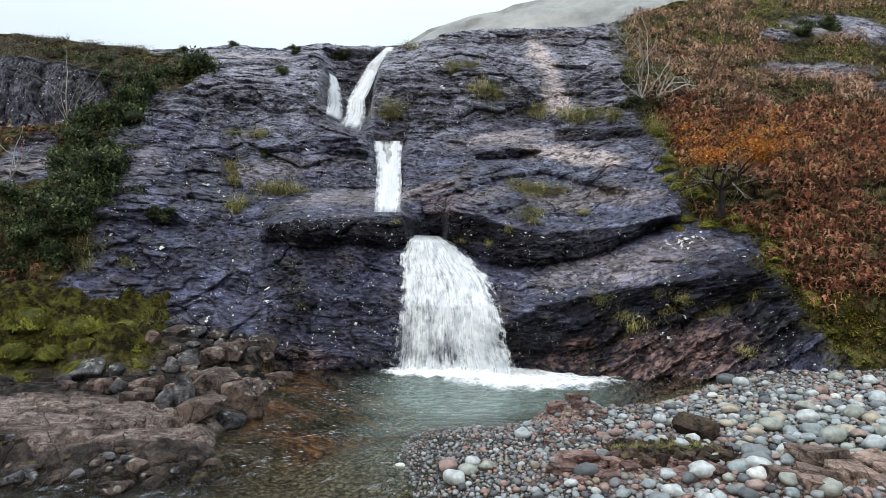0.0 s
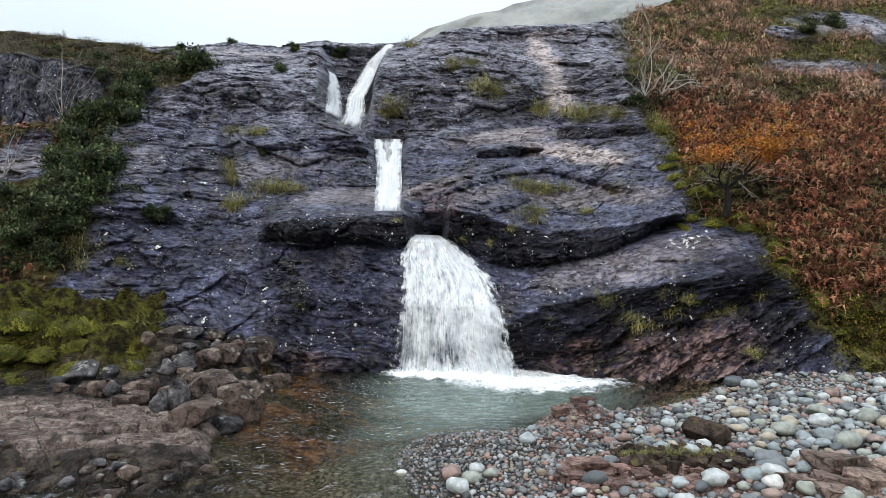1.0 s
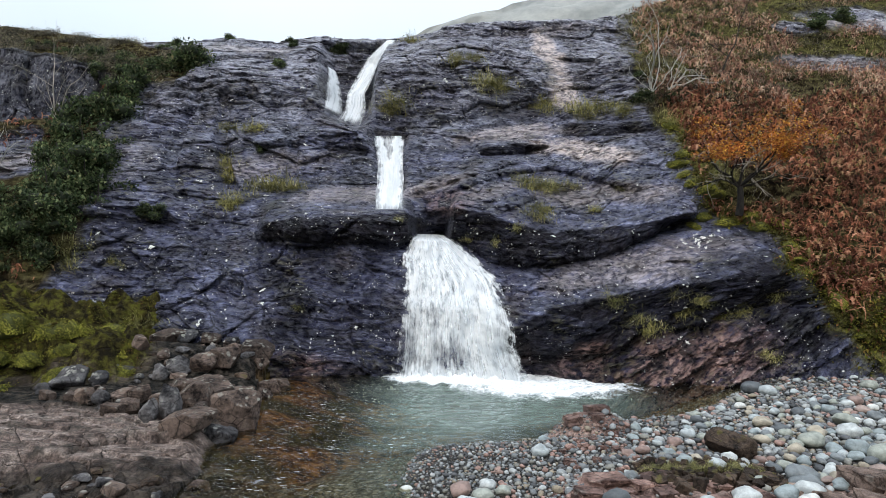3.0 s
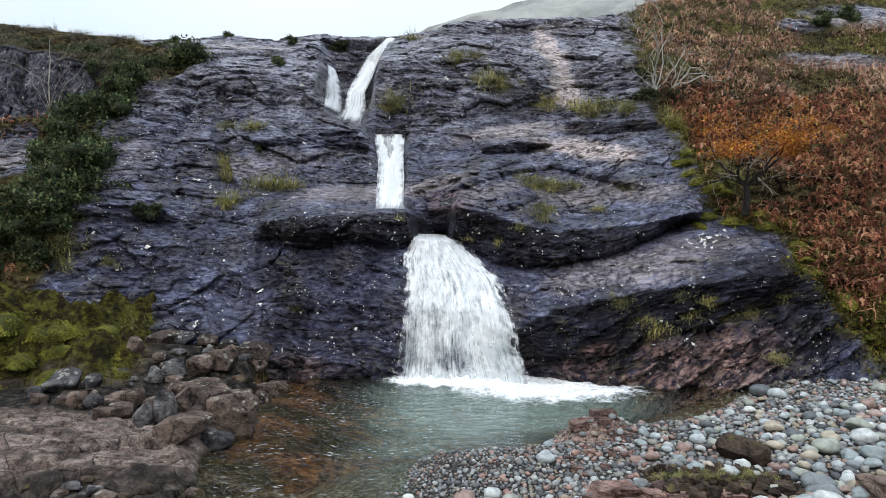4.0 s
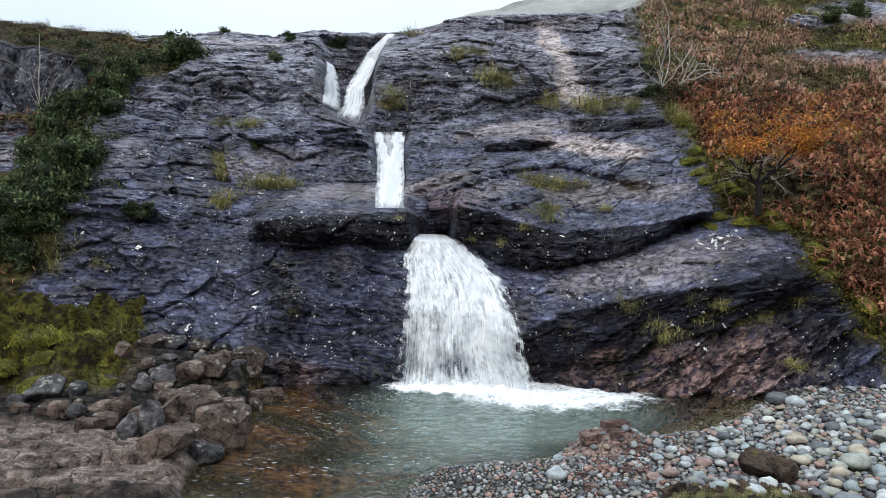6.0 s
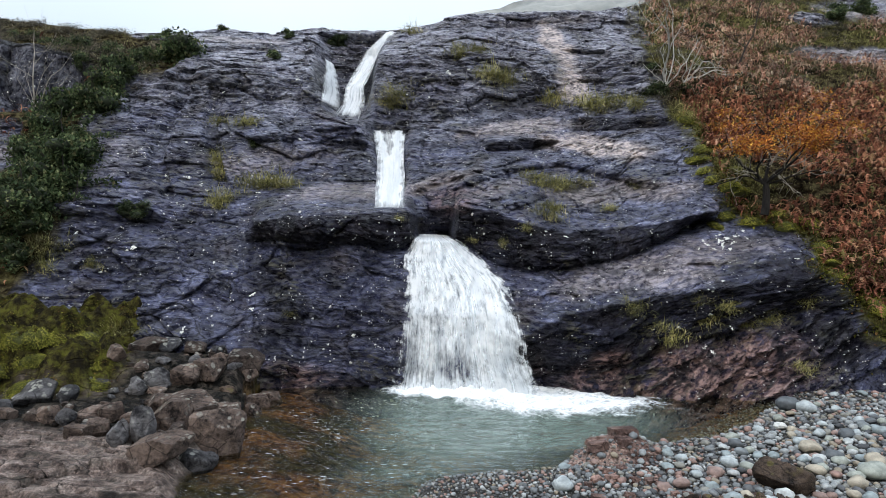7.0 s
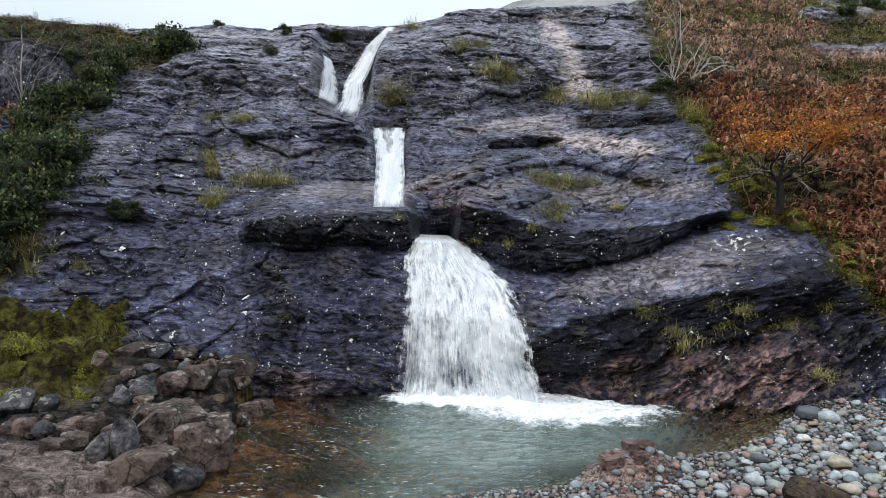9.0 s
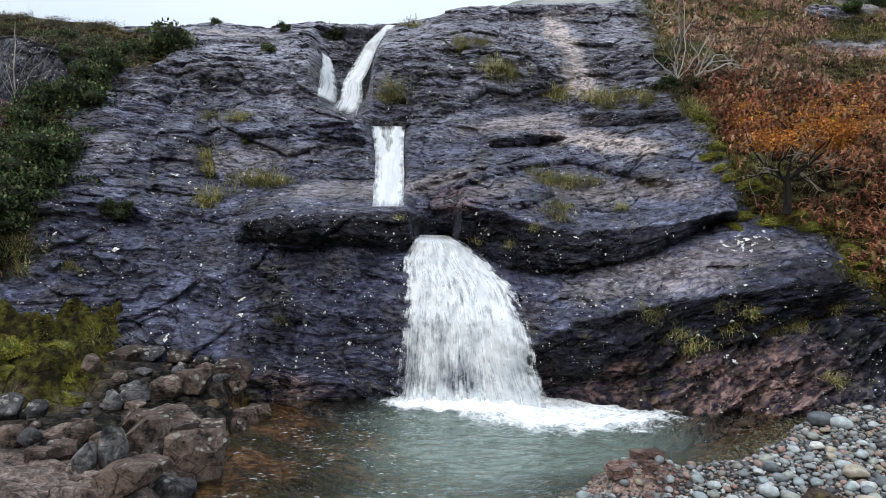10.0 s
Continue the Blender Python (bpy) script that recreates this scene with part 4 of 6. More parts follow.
def green_share(x, z):
    """Where the turf is mossy and green rather than bare brown soil."""
    w = 0.6 * fbm(x * 0.6, z * 0.7, 48, 4)
    edge = ramp(2.2, 0.6, x - np.interp(z, RIGHT_TURF_Z, RIGHT_TURF_X) + w) * ramp(10.5, 9, z)
    upper = 0.7 * ramp(10.5, 13, z + 2 * w)
    low = 0.25 * ramp(3.4, 2.0, z + w - 0.1 * (x - 12)) * ramp(-0.2, 0.2, w)
    west = (0.08 + 0.35 * ramp(0.0, 0.4, w)) * (1 - 0.75 * ramp(11, 13, z))
    return np.clip(np.where(x > 0, np.maximum.reduce([edge, upper, low]), west), 0, 1)


def build_cliff():
    a = np.concatenate([np.linspace(-3.2, -0.9, 24), np.linspace(-0.86, 0.86, 1020), np.linspace(0.9, 3.2, 24)])
    s = np.linspace(0, 1, 480)
    A, S = np.meshgrid(a, s)
    X = A * (18.0 + 16.0 * S)
    Z = -0.8 + S * (top_z(X) + 0.8)
    Y = cliff_y(X, Z)
    # the upper rim rolls over into the moor behind it
    back = np.array([0.25, 0.6, 1.2, 2.2, 4, 7, 12, 20, 35, 60, 100, 170, 300])
    xb = np.repeat(X[-1:], len(back), 0) * (1 + back[:, None] / 60.0)
    yb = Y[-1:] + back[:, None]
    zb = Z[-1:] + 0.10 * back[:, None] - 0.12 * np.minimum(back[:, None], 3) + 0.1 * fbm(xb, yb, 53, 3)
    X, Y, Z = np.vstack([X, xb]), np.vstack([Y, yb]), np.vstack([Z, zb])
    cov = cliff_cover(X, Z)
    cov[len(s):, :, 2] = 0.9
    cov[:, :, 2] = np.maximum(cov[:, :, 2], ramp(-13.5, -15, X) * ramp(14.3, 14.9, Z))
    points = np.stack([X, Y, Z], -1).reshape(-1, 3)
    covers = {"bed": np.stack([bedding(X, Z)[0], Y, bedding(X, Z)[1]], -1).reshape(-1, 3), "cover": cov.reshape(-1, 3), "algae_shade": np.stack([algae_shade_share(X, Z), green_share(X, Z), haze_share(X, Z)], -1).reshape(-1, 3)}
    faces = grid_faces(*X.shape)
    turf, xs, row = cov[:, :, 2].ravel()[faces].mean(1), points[faces][:, :, 0].mean(1), faces[:, 0] // X.shape[1]
    moor = row >= len(s) - 2
    soil = (turf > 0.5) & ~moor
    for name, pick, label, category in (
        ("cliff", ~soil & ~moor, "wet dark grey layered rock cliff with pale slabs and lichen", "cliff"),
        ("hillside", soil & (xs > 0), "steep brown hillside under bracken, moss and rough grass", "hillside"),
        ("gully_bank", soil & (xs <= 0), "dark turf slope of the gully under shrubs and grass", "hillside"),
        ("moor", moor, "grassy moor behind the rim of the cliff", "moor"),
    ):
        used, index = np.unique(faces[pick], return_inverse=True)
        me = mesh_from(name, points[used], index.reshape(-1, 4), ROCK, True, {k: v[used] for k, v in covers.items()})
        tagged(new(name, me), label, category, kind="structure")


build_cliff()


# ---- the ground ----
def build_ground():
    a = np.concatenate([-np.geomspace(40, 0.95, 16), np.linspace(-0.9, 0.9, 540), np.geomspace(0.95, 40, 16)])
    y = np.concatenate([-np.geomspace(300, 1, 14), np.linspace(0, 7.9, 12), np.linspace(8.0, 19.8, 310)])
    A, Y = np.meshgrid(a, y)
    X = A * np.maximum(Y, 8.0)
    Z = ground_z(X, Y)
    r, l = X - shore_right(Y), shore_left(Y) - X
    w = 0.3 * fbm(X * 1.2, Y * 1.2, 54, 4)
    pink = np.maximum.reduce([ramp(1.25, 0.9, np.hypot((X - px) / rx, (Y - py) / ry) + w) for px, py, rx, ry in ((3.0, 9.75, 1.7, 0.8), (6.1, 9.05, 1.9, 1.0), (3.9, 10.95, 0.8, 0.45), (2.7, 13.3, 0.9, 0.6))])
    rose = pink
    crack = np.maximum(np.exp(-(blocks(X * 2.2 + 0.5 * Y, Y * 1.7, 95)[1] / 0.07) ** 2), 0.7 * np.exp(-(blocks(X * 5.0, Y * 4.0 + X, 97)[1] / 0.08) ** 2))
    pink = np.maximum(pink, ramp(-0.2, 0.1, l + 0.3 * w))
    turf = ramp(15.6, 16.2, Y + w) * ramp(-7.6, -8.3, X + w)
    turf = np.maximum(turf, ramp(14, 22, np.hypot(X, np.minimum(Y, 0))))
    # wet silt and black moss, plus painted gap shade, between the boulders and along the broken edge of the slab
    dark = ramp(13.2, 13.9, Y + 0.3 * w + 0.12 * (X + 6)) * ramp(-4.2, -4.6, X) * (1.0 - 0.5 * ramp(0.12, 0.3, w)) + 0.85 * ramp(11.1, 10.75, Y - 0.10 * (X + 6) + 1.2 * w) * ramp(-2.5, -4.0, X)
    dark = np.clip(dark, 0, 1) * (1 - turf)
    wet = ramp(0.03, -0.06, Z) * ramp(10.4, 12.2, Y + w) * (1 - 0.75 * ramp(-2.0, -0.1, r + 1.5 * w))
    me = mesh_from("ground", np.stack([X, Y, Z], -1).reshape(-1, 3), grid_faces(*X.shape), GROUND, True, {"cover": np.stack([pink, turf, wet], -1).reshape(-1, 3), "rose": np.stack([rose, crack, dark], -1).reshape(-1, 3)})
    return tagged(new("ground", me), "river bank of pink bedrock, shingle and mossy turf", "river bank", kind="structure")


build_ground()


# ---- the pool ----
def build_pool():
    x, y = np.linspace(-14, 13, 330), np.concatenate([np.linspace(-60, 3.8, 16), np.linspace(4, 20, 240)])
    X, Y = np.meshgrid(x, y)
    d = np.hypot((X - 0.6) / 3.4, (Y - 18.9) / 2.6)
    churn = ramp(1.6, 0.1, d)
    Z = 0.014 * fbm(X * 2.0, Y * 3.0, 55, 3) + 0.05 * ramp(12.5, 10.8, Y) * fbm(X * 2.2, Y * 4.5, 50, 3) + churn * 0.08 * fbm(X * 2.5, Y * 2.5, 56, 4) + 0.16 * ramp(0.9, 0.3, np.hypot((X - 0.2) / 2.6, (Y - 19.0) / 0.9)) * (0.7 + fbm(X * 4, Y * 4, 49, 3))
    foam = 1.25 * ramp(1.05, 0.35, np.hypot((X - 0.3) / 2.9, (Y - 18.8) / 1.1)) + 0.80 * ramp(1.1, 0.15, np.hypot((X - 2.9) / 3.3, (Y - 17.7) / 2.1)) + 0.25 * ramp(1.1, 0.2, np.hypot((X - 1.0) / 4.2, (Y - 17.8) / 2.2))
    milky = 0.66 * ramp(1.15, 0.35, np.hypot((X - 1.0) / 4.2, (Y - 16.0) / 4.6)) * ramp(-3.4, -0.9, X + 0.4 * (Y - 15) * 0.3 + 0.5 * fbm(X * 0.6, Y * 0.6, 63, 3))
    milky = np.maximum(milky, 0.42 * ramp(1.0, 0.3, np.hypot((X + 0.4) / 2.2, (Y - 12.0) / 3.4)))
    milky = milky * (0.42 + 0.58 * ramp(0.2, 2.6, shore_right(Y) - X + 0.5 * fbm(X, Y, 65, 3)))
    lively = 0.9 * ramp(12.6, 10.4, Y) + 0.7 * ramp(10.4, 9.7, Y) + 0.35 * ramp(3.2, 4.5, X) * ramp(15, 16.5, Y) + 0.55 * ramp(1.0, 0.3, np.hypot((X + 1.6) / 2.2, (Y - 13.5) / 3.6))
    me = mesh_from("pool", np.stack([X, Y, Z], -1).reshape(-1, 3), grid_faces(*X.shape), POOL, True, {"cover": np.stack([milky, np.clip(foam, 0, 1.3), lively], -1).reshape(-1, 3)})
    return tagged(new("water", me), "clear brown and teal plunge pool with white foam", "water", kind="structure")


build_pool()


# ---- the falls ----
def build_fall(name, label, zs, lefts, rights, forward, low_dense, strands, seed, cleft=False):
    """A fall: zs from the top down, with its left and right side at each height."""
    rng = np.random.default_rng(seed)
    zs, lefts, rights = (np.array(v) for v in (zs, lefts, rights))
    z = np.linspace(zs[0], zs[-1], 180)
    a, b = (np.interp(-z, -zs, v) for v in (lefts, rights))
    rag = 0.02
    a, b = a + rag * fbm(z * 2.2, z * 0, seed, 3), b + rag * fbm(z * 2.2, z * 0, seed + 1, 3)
    u = np.linspace(0, 1, 70)
    U, Zg = np.meshgrid(u, z)
    X = a[:, None] * (1 - U) + b[:, None] * U
    face = face_form(X, Zg)
    face = np.minimum.accumulate(face, 0)
    for _ in range(6):
        face[1:-1] = (face[:-2] + face[1:-1] * 2 + face[2:]) / 4
    bulge = np.sin(np.pi * U) ** 0.5
    Y = face - forward * (0.35 + 0.65 * bulge) - 0.07 * fbm(X * 2.2, Zg * 0.8, seed + 2, 4) - 0.02 * fbm(X * 9.0, Zg * 1.6, seed + 3, 3)
    V = (zs[0] - Zg)
    edge = np.minimum(U, 1 - U) * (b - a)[:, None]
    dense = np.interp(V / V.max(), [0, 0.25, 0.6, 0.88, 1], [1.1, 0.85, 0.66, low_dense, low_dense + 0.3] if strands else [1.15, 1.0, 0.95, 0.92, 0.85]) - (1.2 if zs[-1] > 6 else 0.5 if zs[-1] > 1 else 0) * ramp(0.88, 1.0, V / V.max())
    dense = dense * ramp(0.0, 1.0, (edge + 0.03 + np.minimum(0.20, 0.08 * (b - a))[:, None] * fbm(X * 4.0, Zg * 4.0, seed + 7, 5, 0.6)) / np.minimum(0.30, (0.26 if strands else 0.42) * (b - a))[:, None]) + min(0.25, 0.09 * float((b - a).mean())) * fbm(X * 1.6, Zg * 0.9, seed + 8, 3)
    if strands:
        down = V / V.max()
        dense = dense - 0.45 * ramp(0.16, 0.02, U) * ramp(0.25, 0.6, down) - 0.40 * ramp(0.13, 0.03, np.abs(U - 0.42 - 0.03 * np.sin(9 * down))) * ramp(0.70, 0.95, down) + 0.25 * ramp(0.22, 0.08, np.abs(U - 0.72)) * ramp(0.3, 0.6, down)
    if cleft:
        # two jets leave the lip and meet half way down
        gap = np.interp(V / V.max(), [0, 0.22, 0.42], [0.18, 0.10, 0.0])
        dense = dense + 0.25 - 0.5 * ramp(0.08, 0.0, V / V.max()) - 0.95 * ramp(0.44, 0.30, V / V.max()) * ramp(gap + 0.10, gap - 0.04, np.abs(U - 0.48 + 0.06 * fbm(Zg * 3, Zg * 0, 15, 2)))
    fan = U * float((b - a).mean()) + 0.035 * fbm(X * 1.5, V * 0.5, seed + 5, 3)
    uv = np.stack([fan, V + 0.15 * fbm(X * 2.0, V * 0.5, seed + 6, 3)], -1).reshape(-1, 2) * 0.35
    thing = base(name, (float(X.mean()), float(Y.min()), float(zs[-1])), label, "waterfall", "falls of the stream")
    shift = Matrix.Translation(-thing.location)
    fluff = np.interp(V / V.max(), [0, 0.1, 0.45, 0.8, 1], [0.7, 1.0, 0.75, 0.35, 0.6]) * (1.0 if strands else 0.35)
    Y = Y - fluff * 0.06 * fbm(X * 3.5, Zg * 2.2, seed + 9, 3)
    me = mesh_from("water_sheet", np.stack([X, Y, Zg], -1).reshape(-1, 3), grid_faces(*X.shape), FALL if strands else VEIL, True, {"dense": np.stack([dense, fluff, fluff], -1).reshape(-1, 3)}, uv)
    me.transform(shift)
    part("water_sheet", me, thing)
    if not strands:
        return thing
    # loose strands in front of the sheet
    verts, faces, uvs, den = [], [], [], []
    for _ in range(strands):
        i0 = int(rng.integers(2, 165))
        n = int(rng.integers(10, 46))
        rows_ = np.arange(i0, min(i0 + n, 180), 2)
        c = int(rng.uniform(9, 60))
        lift = rng.uniform(0.02, 0.12) * forward
        width = rng.uniform(0.01, 0.035)
        k0 = len(verts)
        for j, r in enumerate(rows_):
            taper = math.sin(math.pi * (j + 0.6) / (len(rows_) + 0.2)) ** 0.6
            x0, y0 = X[r, c] , Y[r, c] - lift * taper
            for sgn in (-1, 1):
                verts.append((x0 + sgn * width * taper, y0, z[r]))
                uvs.append((x0 * 0.35, (zs[0] - z[r]) * 0.35))
                den.append(0.05 + 0.3 * taper)
            if j:
                k = k0 + 2 * j
                faces.append((k - 2, k - 1, k + 1, k))
    me = mesh_from("spray", verts, faces, FALL, True, {"dense": np.stack([np.array(den), np.full(len(den), 0.3), np.full(len(den), 0.3)], -1)}, uvs)
    me.transform(shift)
    part("spray", me, thing, "thin white strands of falling water")
    return thing


def split(points):
    return [p[1] for p in points], [p[0] for p in points]


LOW_L = [(-1.08, 4.25), (-1.19, 3.97), (-1.42, 3.59), (-1.43, 2.86), (-1.47, 1.99), (-1.53, 0.96), (-1.74, 0.02)]
LOW_R = [(-0.17, 4.28), (0.32, 3.98), (0.83, 3.58), (1.56, 2.76), (1.78, 1.95), (1.89, 1.05), (2.29, -0.06)]


def fall_from(name, label, left, right, forward, low_dense, strands, seed):
    zs = [min(l[1], r[1]) * 0.5 + max(l[1], r[1]) * 0.5 for l, r in zip(left, right)]
    zs[-1] = min(zs[-1], -0.05) if name == "lower_waterfall" else zs[-1]
    build_fall(name, label, zs, [p[0] for p in left], [p[0] for p in right], forward, low_dense, strands, seed, name == "middle_waterfall")


fall_from("lower_waterfall", "broad white waterfall spreading over dark rock into the pool", LOW_L, LOW_R, 0.35, 0.5, 110, 3)
fall_from("middle_waterfall", "short white waterfall in a rock slot", [(-3.24, 8.61), (-2.98, 8.00), (-2.78, 7.14), (-2.70, 6.03), (-2.38, 5.03)], [(-1.82, 8.65), (-1.82, 8.02), (-1.76, 7.12), (-1.64, 6.00), (-1.48, 5.03)], 0.25, 0.95, 0, 5)
fall_from("upper_waterfall", "slender white waterfall curving down a gully", [(-3.35, 15.12), (-4.34, 14.63), (-4.86, 13.29), (-5.04, 11.56), (-4.86, 9.30)], [(-2.70, 15.18), (-3.08, 13.81), (-3.38, 12.20), (-3.98, 11.61), (-3.88, 9.25)], 0.3, 1.0, 0, 8)
fall_from("side_waterfall", "narrow white waterfall dropping into the gully", [(-6.18, 12.85), (-5.90, 11.94), (-5.58, 10.69), (-5.30, 9.40)], [(-5.83, 13.52), (-5.53, 12.87), (-5.16, 11.55), (-4.82, 9.95)], 0.7, 1.0, 0, 9)


# ---- the far hill, its mist painted into the colour ----
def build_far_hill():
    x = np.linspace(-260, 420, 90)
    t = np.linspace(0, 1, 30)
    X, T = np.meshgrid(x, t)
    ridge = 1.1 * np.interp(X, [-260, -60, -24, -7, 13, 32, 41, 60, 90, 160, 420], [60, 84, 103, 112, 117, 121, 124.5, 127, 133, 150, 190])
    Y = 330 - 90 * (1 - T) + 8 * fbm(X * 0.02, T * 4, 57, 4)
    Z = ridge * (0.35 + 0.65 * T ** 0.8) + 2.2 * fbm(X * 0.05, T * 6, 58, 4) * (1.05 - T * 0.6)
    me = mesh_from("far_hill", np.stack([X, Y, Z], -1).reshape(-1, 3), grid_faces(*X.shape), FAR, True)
    return tagged(new("backdrop", me), "grassy hillside with the mist painted into its pale colour", "hill", kind="structure")


build_far_hill()


# ---- plants: small shapes that are strewn ----
def frond(seed, pairs=9, length=1.0, width=0.26, droop=0.5):
    """A fern frond along +x that arches over: its leaflets hang on one midrib."""
    rng = np.random.default_rng(seed)
    t = np.linspace(0, 1, pairs + 1)
    side = 0.12 * np.sin(t * 2.5 + seed)
    mid = np.stack([length * np.sin(t * 1.2) / 0.93 * 0.9, side, length * (0.62 * np.sin(t * 2.4) - droop * t * t)], 1)
    verts, faces = [tuple(m) for m in mid], []
    for i in range(pairs):
        w = width * math.sin(math.pi * min(1, (i + 1.2) / (pairs + 0.6)) ** 0.75) * rng.uniform(0.75, 1.2)
        for s in (-1, 1):
            p = mid[i] * 0.35 + mid[i + 1] * 0.65 + np.array([0.05, s * w, -0.35 * w + rng.uniform(-0.07, 0.07)])
            verts.append(tuple(p))
            k = len(verts) - 1
            faces.append((i, i + 1, k) if s > 0 else (i + 1, i, k))
    return np.array(verts), np.array(faces)


def blade(seed, bend=0.5, width=0.05):
    """A grass blade of length one that grows up and bends to +x."""
    t = np.array([0.0, 0.4, 0.75, 1.0])
    x, z = bend * t * t, t * (1 - 0.35 * bend * t)
    verts, faces = [], []
    for i in range(3):
        w = width * (1 - 0.3 * i)
        verts += [(x[i], -w, z[i]), (x[i], w, z[i])]
    verts.append((x[3], 0, z[3]))
    faces = [(0, 1, 3), (0, 3, 2), (2, 3, 5), (2, 5, 4), (4, 5, 6)]
    return np.array(verts), np.array(faces)


def leaf_blade(seed):
    """A small leaf of length one."""
    verts = np.array([(0, 0, 0), (0.5, 0.3, 0.08), (1, 0, -0.05), (0.5, -0.3, 0.08)])
    return verts, np.array([(0, 1, 2), (0, 2, 3)])


def strew(templates, places, sizes, turns, tilts, rng):
    """Copies of the templates at the places, joined into one list of points and triangles."""
    vs, fs, count = [], [], 0
    pick = rng.integers(0, len(templates), len(places))
    for k, (tv, tf) in enumerate(templates):
        sel = np.where(pick == k)[0]
        if not len(sel):
            continue
        c, s = np.cos(turns[sel])[:, None], np.sin(turns[sel])[:, None]
        ct, st = np.cos(tilts[sel])[:, None], np.sin(tilts[sel])[:, None]
        x, y, z = (tv[None, :, i] * sizes[sel][:, None] for i in range(3))
        x, z = x * ct + z * st, -x * st + z * ct
        p = np.stack([x * c - y * s, x * s + y * c, z], -1) + places[sel][:, None, :]
        f = tf[None] + (np.arange(len(sel)) * len(tv))[:, None, None] + count
        vs.append(p.reshape(-1, 3))
        fs.append(f.reshape(-1, 3))
        count += len(sel) * len(tv)
    return np.concatenate(vs), np.concatenate(fs)


FRONDS = [frond(i, 10, 1.0, 0.17 + 0.04 * (i % 3), 0.30 + 0.22 * (i % 4)) for i in range(6)]
BLADES = [blade(0, 0.15, 0.05)]
FINE = [blade(i, 0.5 + 0.2 * i, 0.024) for i in range(6)]
THIN = [blade(i, 0.4 + 0.2 * i, 0.028) for i in range(6)]
LEAVES = [leaf_blade(0)]


def on_cliff(x, z, sink=0.0):
    x, z = np.asarray(x, dtype=float), np.asarray(z, dtype=float)
    return np.stack([x, cliff_y(x, z) + sink, z], -1)


def hill_points(n, rng, bounds, wanted):
    """Random places on the hillside inside bounds (x0, x1, z0, z1), kept by the share that wanted(x, z) gives."""
    x, z = rng.uniform(bounds[0], bounds[1], n), rng.uniform(bounds[2], bounds[3], n)
    keep = (rng.random(n) < wanted(x, z)) & (z < top_z(x) - 0.1)
    return x[keep], z[keep]


def stuff(name, me, label, category):
    return tagged(new(name, me), label, category, kind="stuff")


ROWAN_X, ROWAN_Z = 10.22, 5.17


def bracken_share(x, z):
    patch = fbm(x * 0.28, z * 0.62, 101, 4)
    right = turf_share(x, z) * ramp(0.1, 1.2, x - np.interp(z, RIGHT_TURF_Z, RIGHT_TURF_X)) * ramp(0.9, 2.8, z - 0.16 * (x - 11) + 1.6 * patch)
    thin = np.interp(z, [2, 9, 11, 13, 17, 22], [1, 1, 1, 1, 0.9, 0.8])
    grassy = ramp(-0.15, 0.08, patch + 0.34 - 0.36 * ramp(9, 13.5, z) * ramp(12, 18, x + 0.4 * (z - 10)) - 0.08 * ramp(9, 13, z))
    west = 0.5 * ramp(0.15, 0.5, patch) * turf_share(x, z) * ramp(-14, -16, x) + 0.8 * ramp(1.3, 0.6, np.hypot((x + 17.5) / 1.6, (z - 8.3) / 1.0)) + 0.8 * ramp(1.3, 0.6, np.hypot((x + 14) / 1.7, (z - 2.9) / 0.45))
    open_ = ramp(0.7, 1.2, np.hypot((x - ROWAN_X) / 1.3, (z - ROWAN_Z - 0.7) / 1.1))
    return np.where(x > 0, right * thin * grassy * open_, west)


def build_bracken():
    rng = np.random.default_rng(21)
    x, z = hill_points(62000, rng, (8, 27, 0.9, 21), bracken_share)
    x2, z2 = hill_points(3500, rng, (-24, -11, 1.8, 13), bracken_share)
    x, z = np.concatenate([x, x2]), np.concatenate([z, z2])
    n = len(x)
    p = on_cliff(x, z)
    p[:, 2] += rng.uniform(-0.05, 0.30, n)
    p[:, 1] -= rng.uniform(0.0, 0.25, n)
    # the same bracken higher up, with haze painted into a paler colour
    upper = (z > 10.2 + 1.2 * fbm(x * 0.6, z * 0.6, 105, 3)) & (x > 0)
    for pick, material, words in ((~upper, BRACKEN, "rust brown dead bracken covering the steep hillside"), (upper, HAZED_BRACKEN, "rust bracken on the upper hillside, paled by painted haze")):
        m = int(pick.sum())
        v, fa = strew(FRONDS, p[pick], (0.12 + 0.30 * rng.random(m) ** 1.6) * (0.75 if material is HAZED_BRACKEN else 1.0), rng.normal(-1.57, 1.7, m), rng.normal(0.0, 0.6, m), rng)
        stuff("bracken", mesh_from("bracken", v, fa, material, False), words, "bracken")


def build_hill_grass():
    rng = np.random.default_rng(22)
    want = lambda x, z: turf_share(x, z) * (1 - 0.75 * np.clip(bracken_share(x, z) * 1.2, 0, 1)) * np.where(x < 0, 0.10 + 0.6 * ramp(13.2, 14.2, z), 1.0)
    x, z = hill_points(100000, rng, (7.5, 28, 0.6, 22), want)
    x2, z2 = hill_points(40000, rng, (-26, -7, 0.8, 15.5), want)
    x, z = np.concatenate([x, x2]), np.concatenate([z, z2])
    n = len(x)
    p = on_cliff(x, z, 0.03)
    v, fa = strew(THIN, p, rng.uniform(0.08, 0.24, n) * np.interp(z, [2, 5], [0.6, 1.0]), rng.normal(-1.57, 1.3, n), rng.normal(0.2, 0.45, n), rng)
    stuff("hill_grass", mesh_from("hill_grass", v, fa, GRASS, False), "rough yellow green grass on the hillside", "grass")


